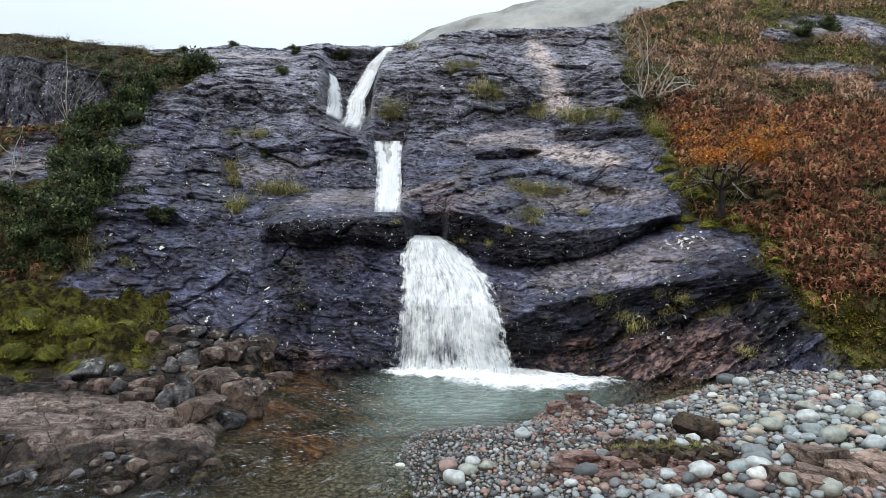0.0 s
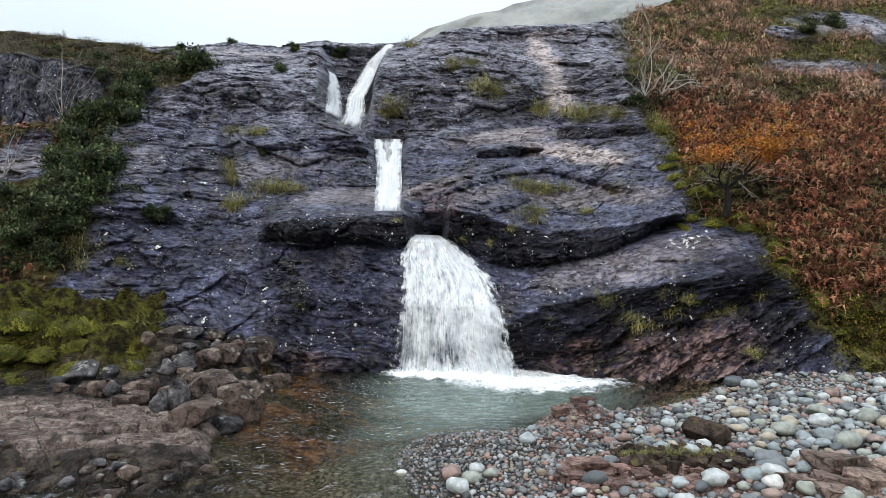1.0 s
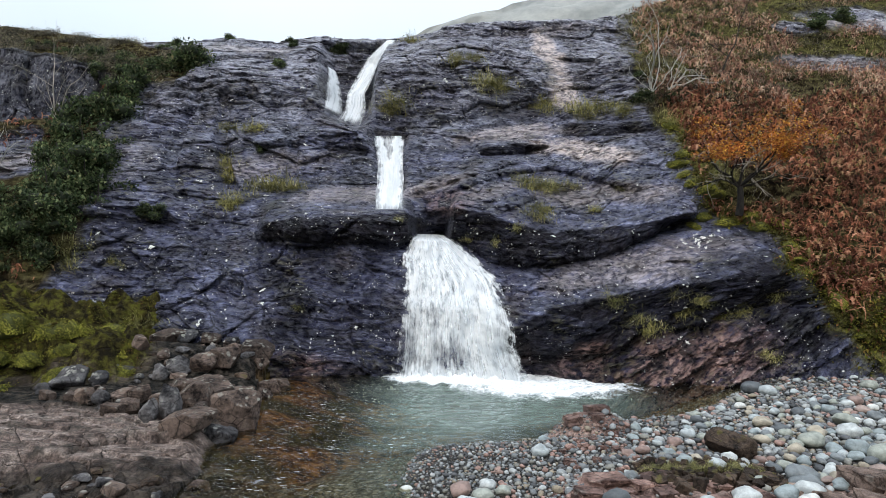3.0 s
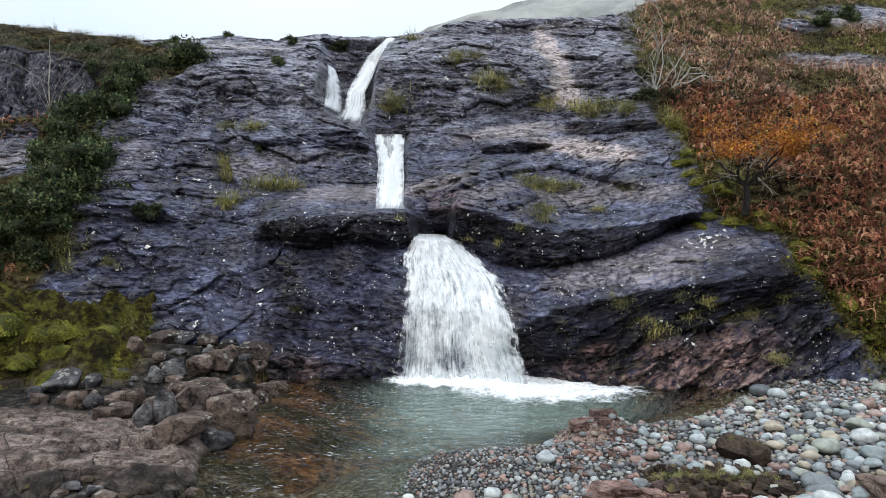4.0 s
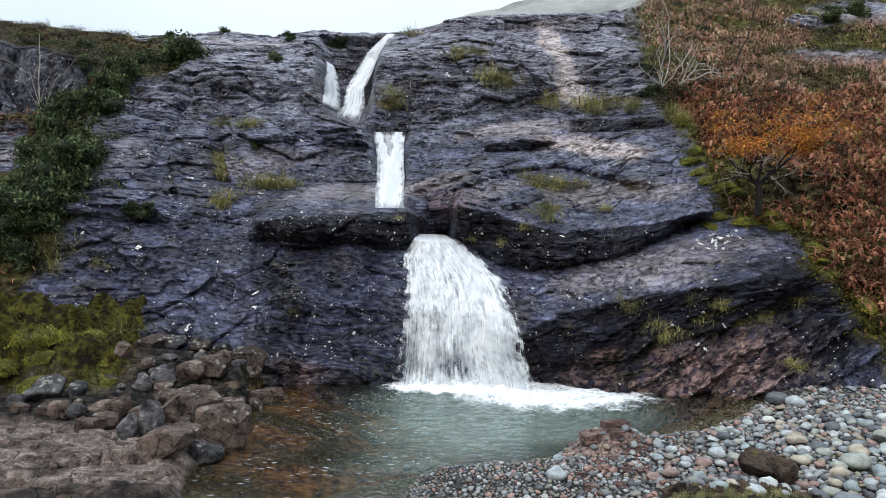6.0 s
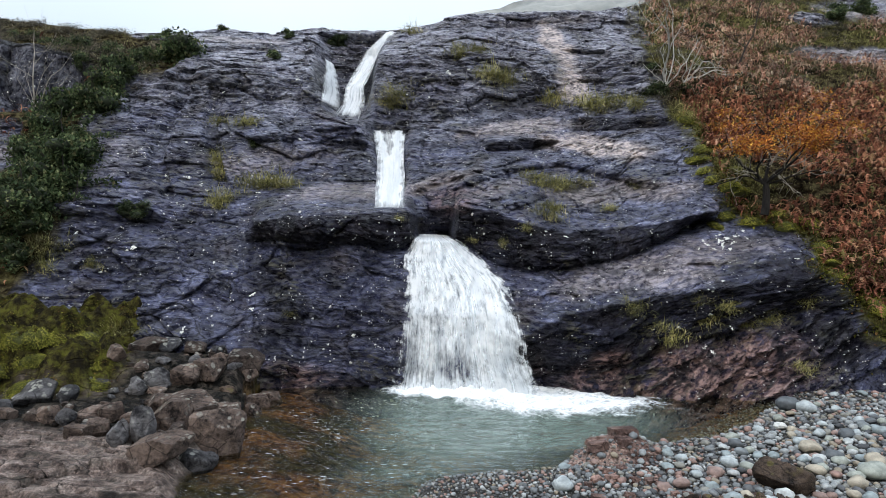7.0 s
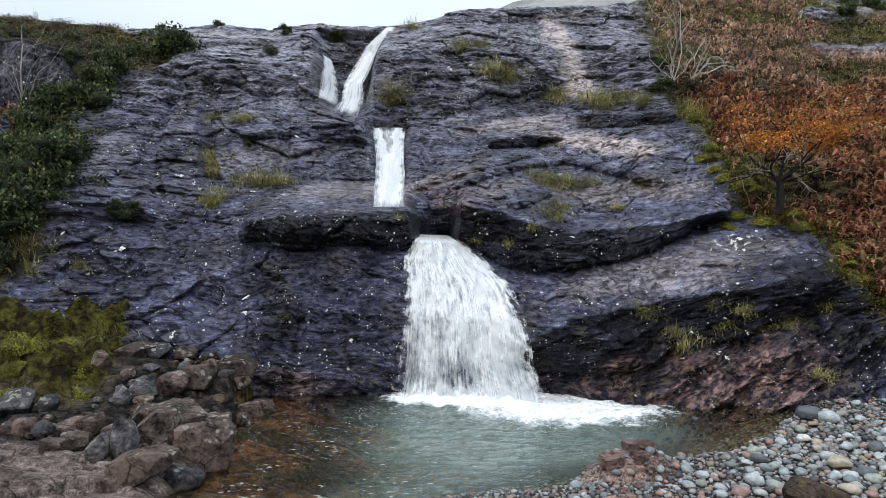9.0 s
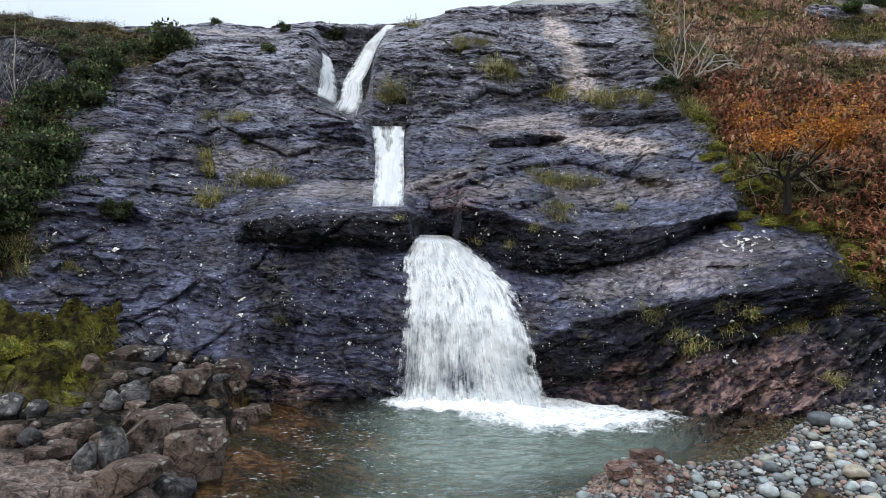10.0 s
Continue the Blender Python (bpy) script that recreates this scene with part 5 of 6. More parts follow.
def build_bank_moss():
    rng = np.random.default_rng(23)
    x, y = rng.uniform(-15, -7.6, 190000), rng.uniform(15.5, 19.4, 190000)
    z = ground_z(x, y)
    keep = (ramp(-7.7, -8.5, x) * ramp(15.6, 16.1, y) > rng.random(len(x))) & (fbm(x * 1.1, y * 1.1, 61, 4) > -0.12)
    p = np.stack([x, y, z - 0.02], -1)[keep]
    n = len(p)
    lush = 0.5 + 0.5 * fbm(p[:, 0] * 0.8, p[:, 1] * 0.8, 62, 3)
    v, fa = strew(LEAVES, p, rng.uniform(0.022, 0.055, n) * (0.6 + 0.8 * np.clip(lush, 0, 1)), rng.uniform(0, 6.28, n), rng.normal(0.35, 0.4, n), rng)
    stuff("bank_moss", mesh_from("bank_moss", v, fa, MOSS, False), "bright green moss and grass on the low bank", "moss")


def build_slope_moss():
    """Green mossy edge between the bare rock and the bracken."""
    rng = np.random.default_rng(24)
    edge = lambda x, z: turf_share(x, z) * ramp(1.6, 0.3, x - np.interp(z, RIGHT_TURF_Z, RIGHT_TURF_X) - 1.8 * ramp(4.5, 2, z)) * ramp(9.5, 8, z) * (0.35 + 0.65 * ramp(-0.15, 0.15, fbm(x * 1.1, z * 1.1, 64, 3)))
    x, z = hill_points(110000, rng, (7, 15, 0.3, 9.5), edge)
    n = len(x)
    v, fa = strew(LEAVES + BLADES, on_cliff(x, z, 0.0) + rng.normal(0, 1, (n, 3)) * np.array([0.03, 0.05, 0.05]), rng.uniform(0.05, 0.15, n), rng.normal(-1.57, 1.5, n), rng.normal(0.0, 0.7, n), rng)
    stuff("slope_moss", mesh_from("slope_moss", v, fa, MOSS, False), "yellow green moss and grass along the rock edge", "moss")


def make_bracken_plant(seed):
    """One bracken plant: nine arching dead fronds from a crown."""
    rng = np.random.default_rng(seed)
    thing = base("bracken_plant", (0, 0, 0), "arching rust brown bracken plant at the edge of the slope", "bracken", "bracken plants on the hillside")
    for i in range(9):
        v, fa = strew([FRONDS[i % 6]], np.zeros((1, 3)), np.array([rng.uniform(0.4, 0.65)]), np.array([-1.57 + (i - 4) * 0.55 + rng.normal(0, 0.15)]), np.array([rng.normal(-0.15, 0.25)]), rng)
        part("frond", mesh_from("frond", v, fa, BRACKEN_FROND, False), thing)
    return thing


def place_bracken_plants():
    rng = np.random.default_rng(29)
    kinds = [make_bracken_plant(s) for s in (91, 92, 93)]
    x, z = hill_points(900, rng, (8.3, 14.5, 2.0, 10.0), lambda px, pz: bracken_share(px, pz) * ramp(3.2, 0.4, px - np.interp(pz, RIGHT_TURF_Z, RIGHT_TURF_X)))
    x, z = x[:70], z[:70]
    p = on_cliff(x, z)
    for i, (px, py, pz) in enumerate(p):
        m = pose(float(px), float(py) - 0.05, float(pz), 0, 0, float(rng.normal(0, 25))) @ Matrix.Scale(float(rng.uniform(0.55, 0.9)), 4)
        if i < 3:
            kinds[i].matrix_world = m
        else:
            copy_thing(kinds[i % 3], Matrix.Identity(4)).matrix_basis = m


build_bracken()
place_bracken_plants()
build_hill_grass()


def build_heath():
    """Low heather and blaeberry in dark uneven clumps on the upper slopes."""
    rng = np.random.default_rng(28)
    want = lambda x, z: turf_share(x, z) * ramp(8.5, 11, z) * (1 - 0.85 * np.clip(bracken_share(x, z), 0, 1)) * ramp(-0.05, 0.2, fbm(x * 0.5, z * 0.9, 103, 4))
    x, z = hill_points(2600, rng, (8, 29, 8, 22), want)
    x2, z2 = hill_points(3000, rng, (-27, -12, 10, 16.4), lambda px, pz: turf_share(px, pz) * ramp(0.0, 0.25, fbm(px * 0.5, pz * 0.9, 104, 4)))
    c = on_cliff(np.concatenate([x, x2]), np.concatenate([z, z2]))
    n = len(c) * 60
    p = np.repeat(c, 60, 0) + rng.normal(0, 1, (n, 3)) * np.array([0.22, 0.12, 0.09]) + np.array([0, -0.05, 0.06])
    v, fa = strew(LEAVES, p, rng.uniform(0.05, 0.11, n), rng.uniform(0, 6.28, n), rng.normal(0, 0.7, n), rng)
    stuff("heath", mesh_from("heath", v, fa, HEATH, False), "low brown green heather clumps on the upper slopes", "heather")


build_heath()
build_bank_moss()
build_slope_moss()


# ---- grass tufts on the ledges ----
def tuft_mesh(seed, drooping, blades):
    rng = np.random.default_rng(seed)
    p = np.stack([rng.normal(0, 0.33, blades), rng.uniform(-0.1, 0.25, blades), rng.normal(0, 0.16, blades)], -1)
    v, fa = strew(FINE, p, rng.uniform(0.16, 0.46, blades), rng.normal(-1.57, 1.3, blades), rng.normal(0.45 if drooping else 0.2, 0.4, blades), rng)
    return mesh_from("grass_tuft", v, fa, GRASS, False)


TUFTS = [tuft_mesh(i, i % 2 == 0, 520 + 60 * (i % 3)) for i in range(5)]
TUFT_PLACES = [
    (-2.44, 10.20, 0.75), (-2.74, 9.98, 0.5), (1.98, 11.23, 0.75), (2.27, 11.02, 0.5), (0.62, 12.69, 0.55), (1.25, 12.80, 0.5), (4.57, 10.12, 0.75),
    (6.28, 9.96, 0.7), (6.95, 9.79, 0.8), (7.97, 9.73, 0.6), (9.42, 9.02, 0.7), (-1.96, 14.92, 0.5), (2.86, 6.18, 0.45), (3.26, 5.90, 0.5), (3.92, 5.84, 0.5),
    (4.53, 6.02, 0.35), (2.94, 4.73, 0.5), (3.29, 5.05, 0.35), (5.11, 5.02, 0.28), (2.33, 4.39, 0.25), (6.34, 5.92, 0.3), (-6.24, 5.87, 0.65), (-6.88, 6.01, 0.6), (-5.71, 5.94, 0.45),
    (-7.51, 5.34, 0.6), (-7.80, 5.20, 0.4), (-8.75, 6.96, 0.55), (-8.68, 6.44, 0.45), (-8.01, 8.62, 0.5), (-9.07, 8.70, 0.35),
]
TUFT_LOW = [
    (4.69, 2.18, 0.4), (5.66, 1.45, 0.42), (7.04, 1.83, 0.45), (8.56, 1.78, 0.45), (8.92, 1.85, 0.4), (8.00, 1.61, 0.35), (9.61, 2.37, 0.35),
    (5.45, 1.71, 0.22), (7.45, 2.22, 0.3), (9.39, 0.91, 0.3), (8.82, 0.72, 0.28), (0.71, 4.09, 0.22), (1.66, 3.93, 0.22), (-1.58, 4.62, 0.15),
    (-11.98, 3.78, 0.5), (-12.08, 3.22, 0.5), (-10.75, 3.21, 0.3), (-9.08, 1.42, 0.5), (-8.28, 0.49, 0.3), (-7.93, 0.36, 0.3), (-4.55, 1.99, 0.22), (6.52, 2.39, 0.25),
]
for i, (x, z, size) in enumerate(TUFT_PLACES + TUFT_LOW):
    ob = new("grass_tuft", TUFTS[i % 5])
    y = float(cliff_y(np.array([x]), np.array([z]))[0])
    ob.matrix_world = pose(x, y + 0.02, z, 0, 0, 17 * (i % 5) - 34) @ Matrix.Scale(1.9 * size, 4)
    tagged(ob, "tuft of yellow green grass growing from the rock", "grass tuft", "grass tufts on the cliff")


# ---- crusts of white lichen ----
LICHEN = plain("white_lichen", (0.66, 0.67, 0.63), 0.95)


def joined(pieces):
    vs, fs, n = [], [], 0
    for v, fa in pieces:
        vs.append(np.array(v))
        fs.append(np.array(fa) + n)
        n += len(v)
    return np.concatenate(vs), np.concatenate(fs)


def lichen_mesh(seed):
    """A clump of small crusts with ragged outlines."""
    rng = np.random.default_rng(seed)
    pieces = []
    for i in range(11):
        v, fa = BALLS[2]
        a = np.arctan2(v[:, 2], v[:, 0])
        r = rng.uniform(0.12, 0.5) * (1 + 0.25 * np.sin(3 * a + 9 * rng.random()) + 0.2 * np.sin(5 * a + 9 * rng.random()))
        v = v * np.stack([r, 0.10 + 0 * a, 0.8 * r], -1)
        v[:, 1] += 0.05 * fbm(v[:, 0] * 5, v[:, 2] * 5, seed + i, 3)
        pieces.append((v + np.array([rng.normal(0, 0.65), 0, rng.normal(0, 0.4)]), fa))
    return mesh_from("lichen_patch", *joined(pieces), LICHEN)


LICHENS = [lichen_mesh(500 + i) for i in range(6)]
LICHEN_LEFT = [
    (-9.69, 3.78, 0.16), (-7.07, 3.34, 0.10), (-5.70, 2.49, 0.11), (-5.66, 2.08, 0.10), (-11.49, 4.23, 0.10), (-9.31, 6.29, 0.12), (-8.74, 5.97, 0.10), (-8.51, 5.80, 0.09), (-5.80, 8.01, 0.11),
    (-9.98, 2.29, 0.09), (-11.49, 2.41, 0.09), (-7.33, 1.57, 0.10), (-6.51, 10.98, 0.10), (-7.50, 11.10, 0.12), (-9.40, 10.29, 0.09), (-9.79, 5.62, 0.09), (-10.16, 6.37, 0.08), (-6.60, 5.69, 0.08), (-4.50, 4.85, 0.07), (-1.58, 4.62, 0.06),
]
LICHEN_RIGHT = [
    (7.86, 3.78, 0.10), (8.22, 3.78, 0.09), (8.64, 4.17, 0.10), (7.77, 4.02, 0.08), (8.30, 4.21, 0.09), (8.86, 4.09, 0.07), (7.44, 3.78, 0.07), (5.98, 1.70, 0.06), (6.33, 1.15, 0.06), (5.84, 1.00, 0.05),
    (-0.03, 11.50, 0.14), (0.85, 11.67, 0.10), (7.82, 3.90, 0.12), (8.10, 4.01, 0.16), (8.34, 4.09, 0.18), (8.09, 3.82, 0.14), (8.40, 3.97, 0.10), (8.97, 4.33, 0.10), (7.74, 4.48, 0.10), (7.18, 1.39, 0.09),
    (7.41, 1.69, 0.07), (6.86, 2.04, 0.07), (6.96, 1.02, 0.09), (7.85, 1.75, 0.06), (3.37, 4.16, 0.07), (2.81, 4.32, 0.06), (3.66, 6.35, 0.08), (2.70, 6.46, 0.07), (6.74, 1.16, 0.07), (8.26, 2.39, 0.06), (4.74, 5.98, 0.07),
]
for i, (x, z, size) in enumerate(LICHEN_LEFT + LICHEN_RIGHT):
    ob = new("lichen_patch", LICHENS[i % 6])
    ob.matrix_world = pose(x, float(cliff_y(np.array([x]), np.array([z]))[0]) - 0.01, z, -40, 0, 0) @ Matrix.Rotation(1.3 * i, 4, "Y") @ Matrix.Scale(0.72 * size, 4)
    tagged(ob, "patch of white crusty lichen on the dark rock", "lichen", "lichen patches on the cliff")


# ---- shrubs ----
def tube(points, radii, sides=6):
    pts = np.array(points, dtype=float)
    verts, faces = [], []
    for i, p in enumerate(pts):
        d = pts[min(i + 1, len(pts) - 1)] - pts[max(i - 1, 0)]
        d = d / (np.linalg.norm(d) + 1e-9)
        a = np.cross(d, (0.31, 0.9, 0.29))
        a = a / (np.linalg.norm(a) + 1e-9)
        b = np.cross(d, a)
        for k in range(sides):
            t = 6.2832 * k / sides
            verts.append(p + radii[i] * (math.cos(t) * a + math.sin(t) * b))
        if i:
            for k in range(sides):
                q, r = (i - 1) * sides, i * sides
                faces.append((q + k, q + (k + 1) % sides, r + (k + 1) % sides))
                faces.append((q + k, r + (k + 1) % sides, r + k))
    return verts, faces


def make_shrub(seed, material, label):
    """A dense low bush, about one metre across: woody stems, leafy lobes around dark lumps that paint the inner shade,
    and small leaves all over them.
    """
    rng = np.random.default_rng(seed)
    thing = base("shrub", (0, 0, 0), label, "shrub", "shrubs in the gully")
    for i in range(4):
        a, r = rng.uniform(0, 6.28), rng.uniform(0.15, 0.42)
        end = np.array([r * math.cos(a), r * math.sin(a) * 0.7 - 0.1, rng.uniform(0.2, 0.75)])
        pts = [end * t + np.array([0.05 * math.sin(5 * t + i), 0, -0.1 * (1 - t)]) for t in np.linspace(0, 1, 5)]
        v, fa = tube(pts, np.linspace(0.02, 0.006, 5), 5)
        part("stem", mesh_from("stem", v, fa, DARK_BARK), thing, "dark woody stem")
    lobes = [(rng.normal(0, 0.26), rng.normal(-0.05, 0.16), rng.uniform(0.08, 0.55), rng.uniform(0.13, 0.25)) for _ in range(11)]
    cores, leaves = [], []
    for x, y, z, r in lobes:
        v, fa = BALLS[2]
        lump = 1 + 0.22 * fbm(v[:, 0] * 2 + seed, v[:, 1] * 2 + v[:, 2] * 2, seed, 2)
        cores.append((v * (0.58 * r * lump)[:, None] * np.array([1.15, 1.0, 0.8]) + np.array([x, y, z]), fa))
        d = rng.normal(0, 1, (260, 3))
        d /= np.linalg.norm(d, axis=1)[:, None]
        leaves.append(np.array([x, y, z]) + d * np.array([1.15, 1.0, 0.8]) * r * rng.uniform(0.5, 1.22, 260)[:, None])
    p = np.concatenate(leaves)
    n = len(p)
    # added dark lumps give the bush its inner shade by colour
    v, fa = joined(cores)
    part("inside", mesh_from("inside", v, fa, SHRUB_SHADE), thing, "dark filler lumps standing for the shade inside the bush")
    v, fa = strew(LEAVES, p, rng.uniform(0.04, 0.09, n), rng.uniform(0, 6.28, n), rng.normal(-0.5, 0.7, n), rng)
    part("foliage", mesh_from("foliage", v, fa, material, False), thing, "dark green small leaves")
    return thing


SHRUB_PLACES = [
    (-12.05, 12.16, 1.9), (-13.02, 12.00, 1.5), (-13.56, 10.93, 1.7), (-13.84, 10.09, 1.5), (-14.54, 9.76, 1.6), (-14.71, 8.88, 1.9), (-14.58, 7.88, 1.6),
    (-13.30, 7.07, 1.7), (-13.43, 6.54, 1.8), (-12.60, 5.71, 1.9), (-12.98, 5.37, 1.7), (-12.37, 4.66, 1.5), (-13.71, 6.04, 1.3),
    (-12.69, 6.56, 1.2), (-14.09, 5.36, 1.4), (-14.11, 4.16, 1.4), (-12.91, 3.59, 1.2), (-14.25, 3.22, 1.3), (-13.98, 4.65, 1.3), (-14.52, 7.06, 1.3), (-13.03, 4.55, 1.4), (-13.39, 3.97, 1.3), (-11.92, 5.06, 1.3), (-13.26, 7.50, 1.2), (-13.91, 9.28, 1.4), (-15.35, 8.67, 1.4),
]
SHRUB_SMALL = [
    (-10.23, 4.99, 0.75), (-7.50, 7.72, 0.6), (-8.39, 12.69, 1.0), (-14.16, 14.29, 0.8), (-12.00, 15.43, 0.7), (-14.53, 14.00, 0.7), (-8.24, 14.87, 0.7), (-6.17, 14.96, 1.2),
    (-6.03, 14.73, 1.1), (10.53, 10.35, 1.0), (8.88, 11.69, 0.9), (8.92, 10.55, 1.0), (21.19, 16.01, 1.6), (19.61, 15.45, 1.2), (12.79, 14.45, 1.1), (-12.36, 13.45, 0.7), (-20.26, 13.88, 0.9), (-18.99, 13.51, 1.0), (-17.70, 12.92, 1.2), (-16.84, 12.92, 1.2), (-15.80, 12.53, 1.2), (-16.74, 11.90, 1.0), (-15.80, 11.70, 1.2), (-15.07, 11.82, 1.2), (-21.29, 14.00, 0.8), (-15.34, 12.81, 1.0),
]
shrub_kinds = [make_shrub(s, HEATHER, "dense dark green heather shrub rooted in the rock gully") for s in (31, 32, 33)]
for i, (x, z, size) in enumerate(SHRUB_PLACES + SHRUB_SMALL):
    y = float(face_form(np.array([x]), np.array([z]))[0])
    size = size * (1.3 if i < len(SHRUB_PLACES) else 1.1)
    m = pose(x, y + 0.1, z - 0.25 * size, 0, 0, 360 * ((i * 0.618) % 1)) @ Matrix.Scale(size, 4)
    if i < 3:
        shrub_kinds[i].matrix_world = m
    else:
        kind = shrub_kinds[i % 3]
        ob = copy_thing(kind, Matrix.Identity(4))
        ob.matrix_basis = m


# ---- trees ----
def grow(rng, start, way, length, radius, depth, out, wander=0.35, lift=0.06, steps=7, limbs=None):
    """One limb with its twigs; gives the tip places."""
    p, d = np.array(start, dtype=float), np.array(way, dtype=float)
    pts, rad, tips = [p.copy()], [radius], []
    for i in range(steps):
        d = d + rng.normal(0, wander, 3) * 0.5 + np.array([0, 0, lift])
        d = d / np.linalg.norm(d)
        p = p + d * length / steps
        pts.append(p.copy())
        rad.append(radius * (1 - 0.75 * (i + 1) / steps))
        if depth > 0 and i >= 1 and rng.random() < 0.75:
            side = rng.normal(0, 1, 3)
            side[1] *= 0.7
            w = d * 0.65 + side / np.linalg.norm(side) * 0.8
            inner = out
            if limbs is not None:
                inner = []
                limbs.append(inner)
            tips += grow(rng, p, w, length * rng.uniform(0.35, 0.6), rad[-1] * 0.6, depth - 1, inner, wander, lift, max(4, steps - 2))
    out.append(tube(pts, rad, 5 if radius > 0.015 else 3))
    return tips + [p]


def make_tree(name, label, category, place, trunks, bark, seed, depth=2, leaves=None, leaf_count=0, leaf_size=0.06, group="", fork=0.0, wander=0.35, spread=0.22, twigs=None):
    """trunks: rows of lean x, lean y, length, thickness."""
    rng = np.random.default_rng(seed)
    thing = base(name, place, label, category, group)
    tips = []
    if fork:
        v, fa = tube([(0.06 * math.sin(3 * t), 0, -0.2 + t * (fork + 0.25)) for t in np.linspace(0, 1, 6)], np.linspace(0.13, 0.08, 6), 8)
        part("trunk", mesh_from("trunk", v, fa, bark), thing, "short dark trunk")
    for lx, ly, length, thick in trunks:
        pieces, limbs = [], []
        tips += grow(rng, (0, 0, fork - 0.15), (lx, ly, 1.0), length, thick, depth, pieces, wander, limbs=limbs)
        v, fa = joined(pieces)
        trunk = part("trunk", mesh_from("trunk", v, fa, bark), thing, "gnarled bare trunk")
        for limb in limbs:
            v, fa = joined(limb)
            part("limb", mesh_from("limb", v, fa, twigs or bark), trunk)
    if leaves:
        tips = np.array([t for t in tips if t[2] > 0.5 * max(q[2] for q in tips)])
        p = tips[rng.integers(0, len(tips), leaf_count)] + rng.normal(0, 1, (leaf_count, 3)) * np.array([spread, spread, 0.55 * spread])
        v, fa = strew(LEAVES, p, rng.uniform(0.6, 1.3, leaf_count) * leaf_size, rng.uniform(0, 6.28, leaf_count), rng.normal(0.2, 0.5, leaf_count), rng)
        part("crown", mesh_from("crown", v, fa, leaves, False), thing, "thin crown of orange autumn leaves")
    return thing


def tree_place(x, z, out=0.05):
    return (x, float(face_form(np.array([x]), np.array([z]))[0]) - out, z)


ROWAN_BARK = bark_material("rowan_bark", (0.004, 0.0035, 0.003), (0.022, 0.019, 0.017))
make_tree("rowan_tree", "small spreading rowan tree with orange leaves on the mossy edge", "tree", tree_place(9.75, 5.05, 0.6), [(-0.9, -0.3, 1.7, 0.05), (-0.3, -0.2, 2.0, 0.055), (0.3, -0.2, 2.1, 0.06), (0.9, -0.2, 2.0, 0.055), (1.7, -0.2, 2.0, 0.05), (-1.7, -0.3, 1.6, 0.045), (2.9, -0.3, 1.8, 0.04), (-2.6, -0.5, 1.4, 0.035), (0.6, -0.7, 1.7, 0.04)], ROWAN_BARK, 41, 3, ROWAN, 4600, 0.095, fork=0.9, wander=0.5, spread=0.15, twigs=BRANCH_BARK)
make_tree("birch_tree", "bare pale leaning birch on the rocky slope", "tree", tree_place(9.31, 10.96, 0.25), [(-0.5, -0.1, 3.9, 0.055), (0.15, -0.1, 4.4, 0.028), (0.9, -0.15, 2.4, 0.035), (-1.3, -0.1, 1.8, 0.03), (-0.2, -0.2, 2.2, 0.03)], PALE_BARK, 42, 3, wander=0.55)
make_tree("bare_tree", "bare fallen grey tree sprawling over the slope", "tree", tree_place(10.08, 11.08, 0.3), [(0.5, -0.3, 1.8, 0.035), (1.8, -0.3, 2.4, 0.04), (-1.2, -0.3, 1.7, 0.03), (1.0, -0.3, 2.0, 0.03), (3.0, -0.4, 2.0, 0.035)], PALE_BARK, 43, 3, wander=0.8)
make_tree("bare_tree", "thin bare dark tree among the bracken", "tree", tree_place(12.64, 11.65), [(0.08, 0, 4.4, 0.045), (0.4, 0, 2.0, 0.03)], DARK_BARK, 44, 2)
make_tree("birch_tree", "bare pale birch below the dark rock wall", "tree", tree_place(-15.84, 9.07, 0.3), [(-0.02, -0.1, 3.2, 0.036), (0.10, -0.1, 2.8, 0.022), (-0.3, -0.1, 2.0, 0.018), (0.9, -0.1, 2.2, 0.018), (-0.9, -0.1, 1.7, 0.015), (0.4, -0.1, 2.4, 0.016)], BRANCH_BARK, 45, 3)
make_tree("bare_shrub", "bare twiggy grey shrub on the bank", "shrub", tree_place(-16.14, 6.53), [(0.6, -0.2, 1.6, 0.03), (0.1, -0.2, 1.7, 0.03), (1.0, -0.2, 1.3, 0.02)], PALE_BARK, 46, 2)
make_tree("sapling", "thin bare sapling on the skyline", "tree", tree_place(-21.17, 15.34), [(0.05, 0, 0.9, 0.02)], BRANCH_BARK, 47, 2)


# ---- boulders of the left bank ----
def stone_shape(seed, level, blocky, flat=(1.0, 0.8, 0.65)):
    rng = np.random.default_rng(seed)
    v, fa = BALLS[level]
    v = v.copy()
    for _ in range(blocky):
        n = rng.normal(0, 1, 3)
        n /= np.linalg.norm(n)
        cut = rng.uniform(0.42, 0.78)
        d = v @ n
        v = v - np.where(d > cut, (d - cut) * 0.9, 0)[:, None] * n
    n3 = 0.16 * fbm(v[:, 0] * 1.1 + seed, v[:, 1] * 1.1 + v[:, 2] * 1.3, seed, 3) + (0.05 if blocky else 0.01) * fbm(v[:, 0] * 5 + seed, v[:, 1] * 5 + v[:, 2] * 4, seed + 1, 3)
    v = v * (1 + n3)[:, None]
    return v * np.array(flat), fa



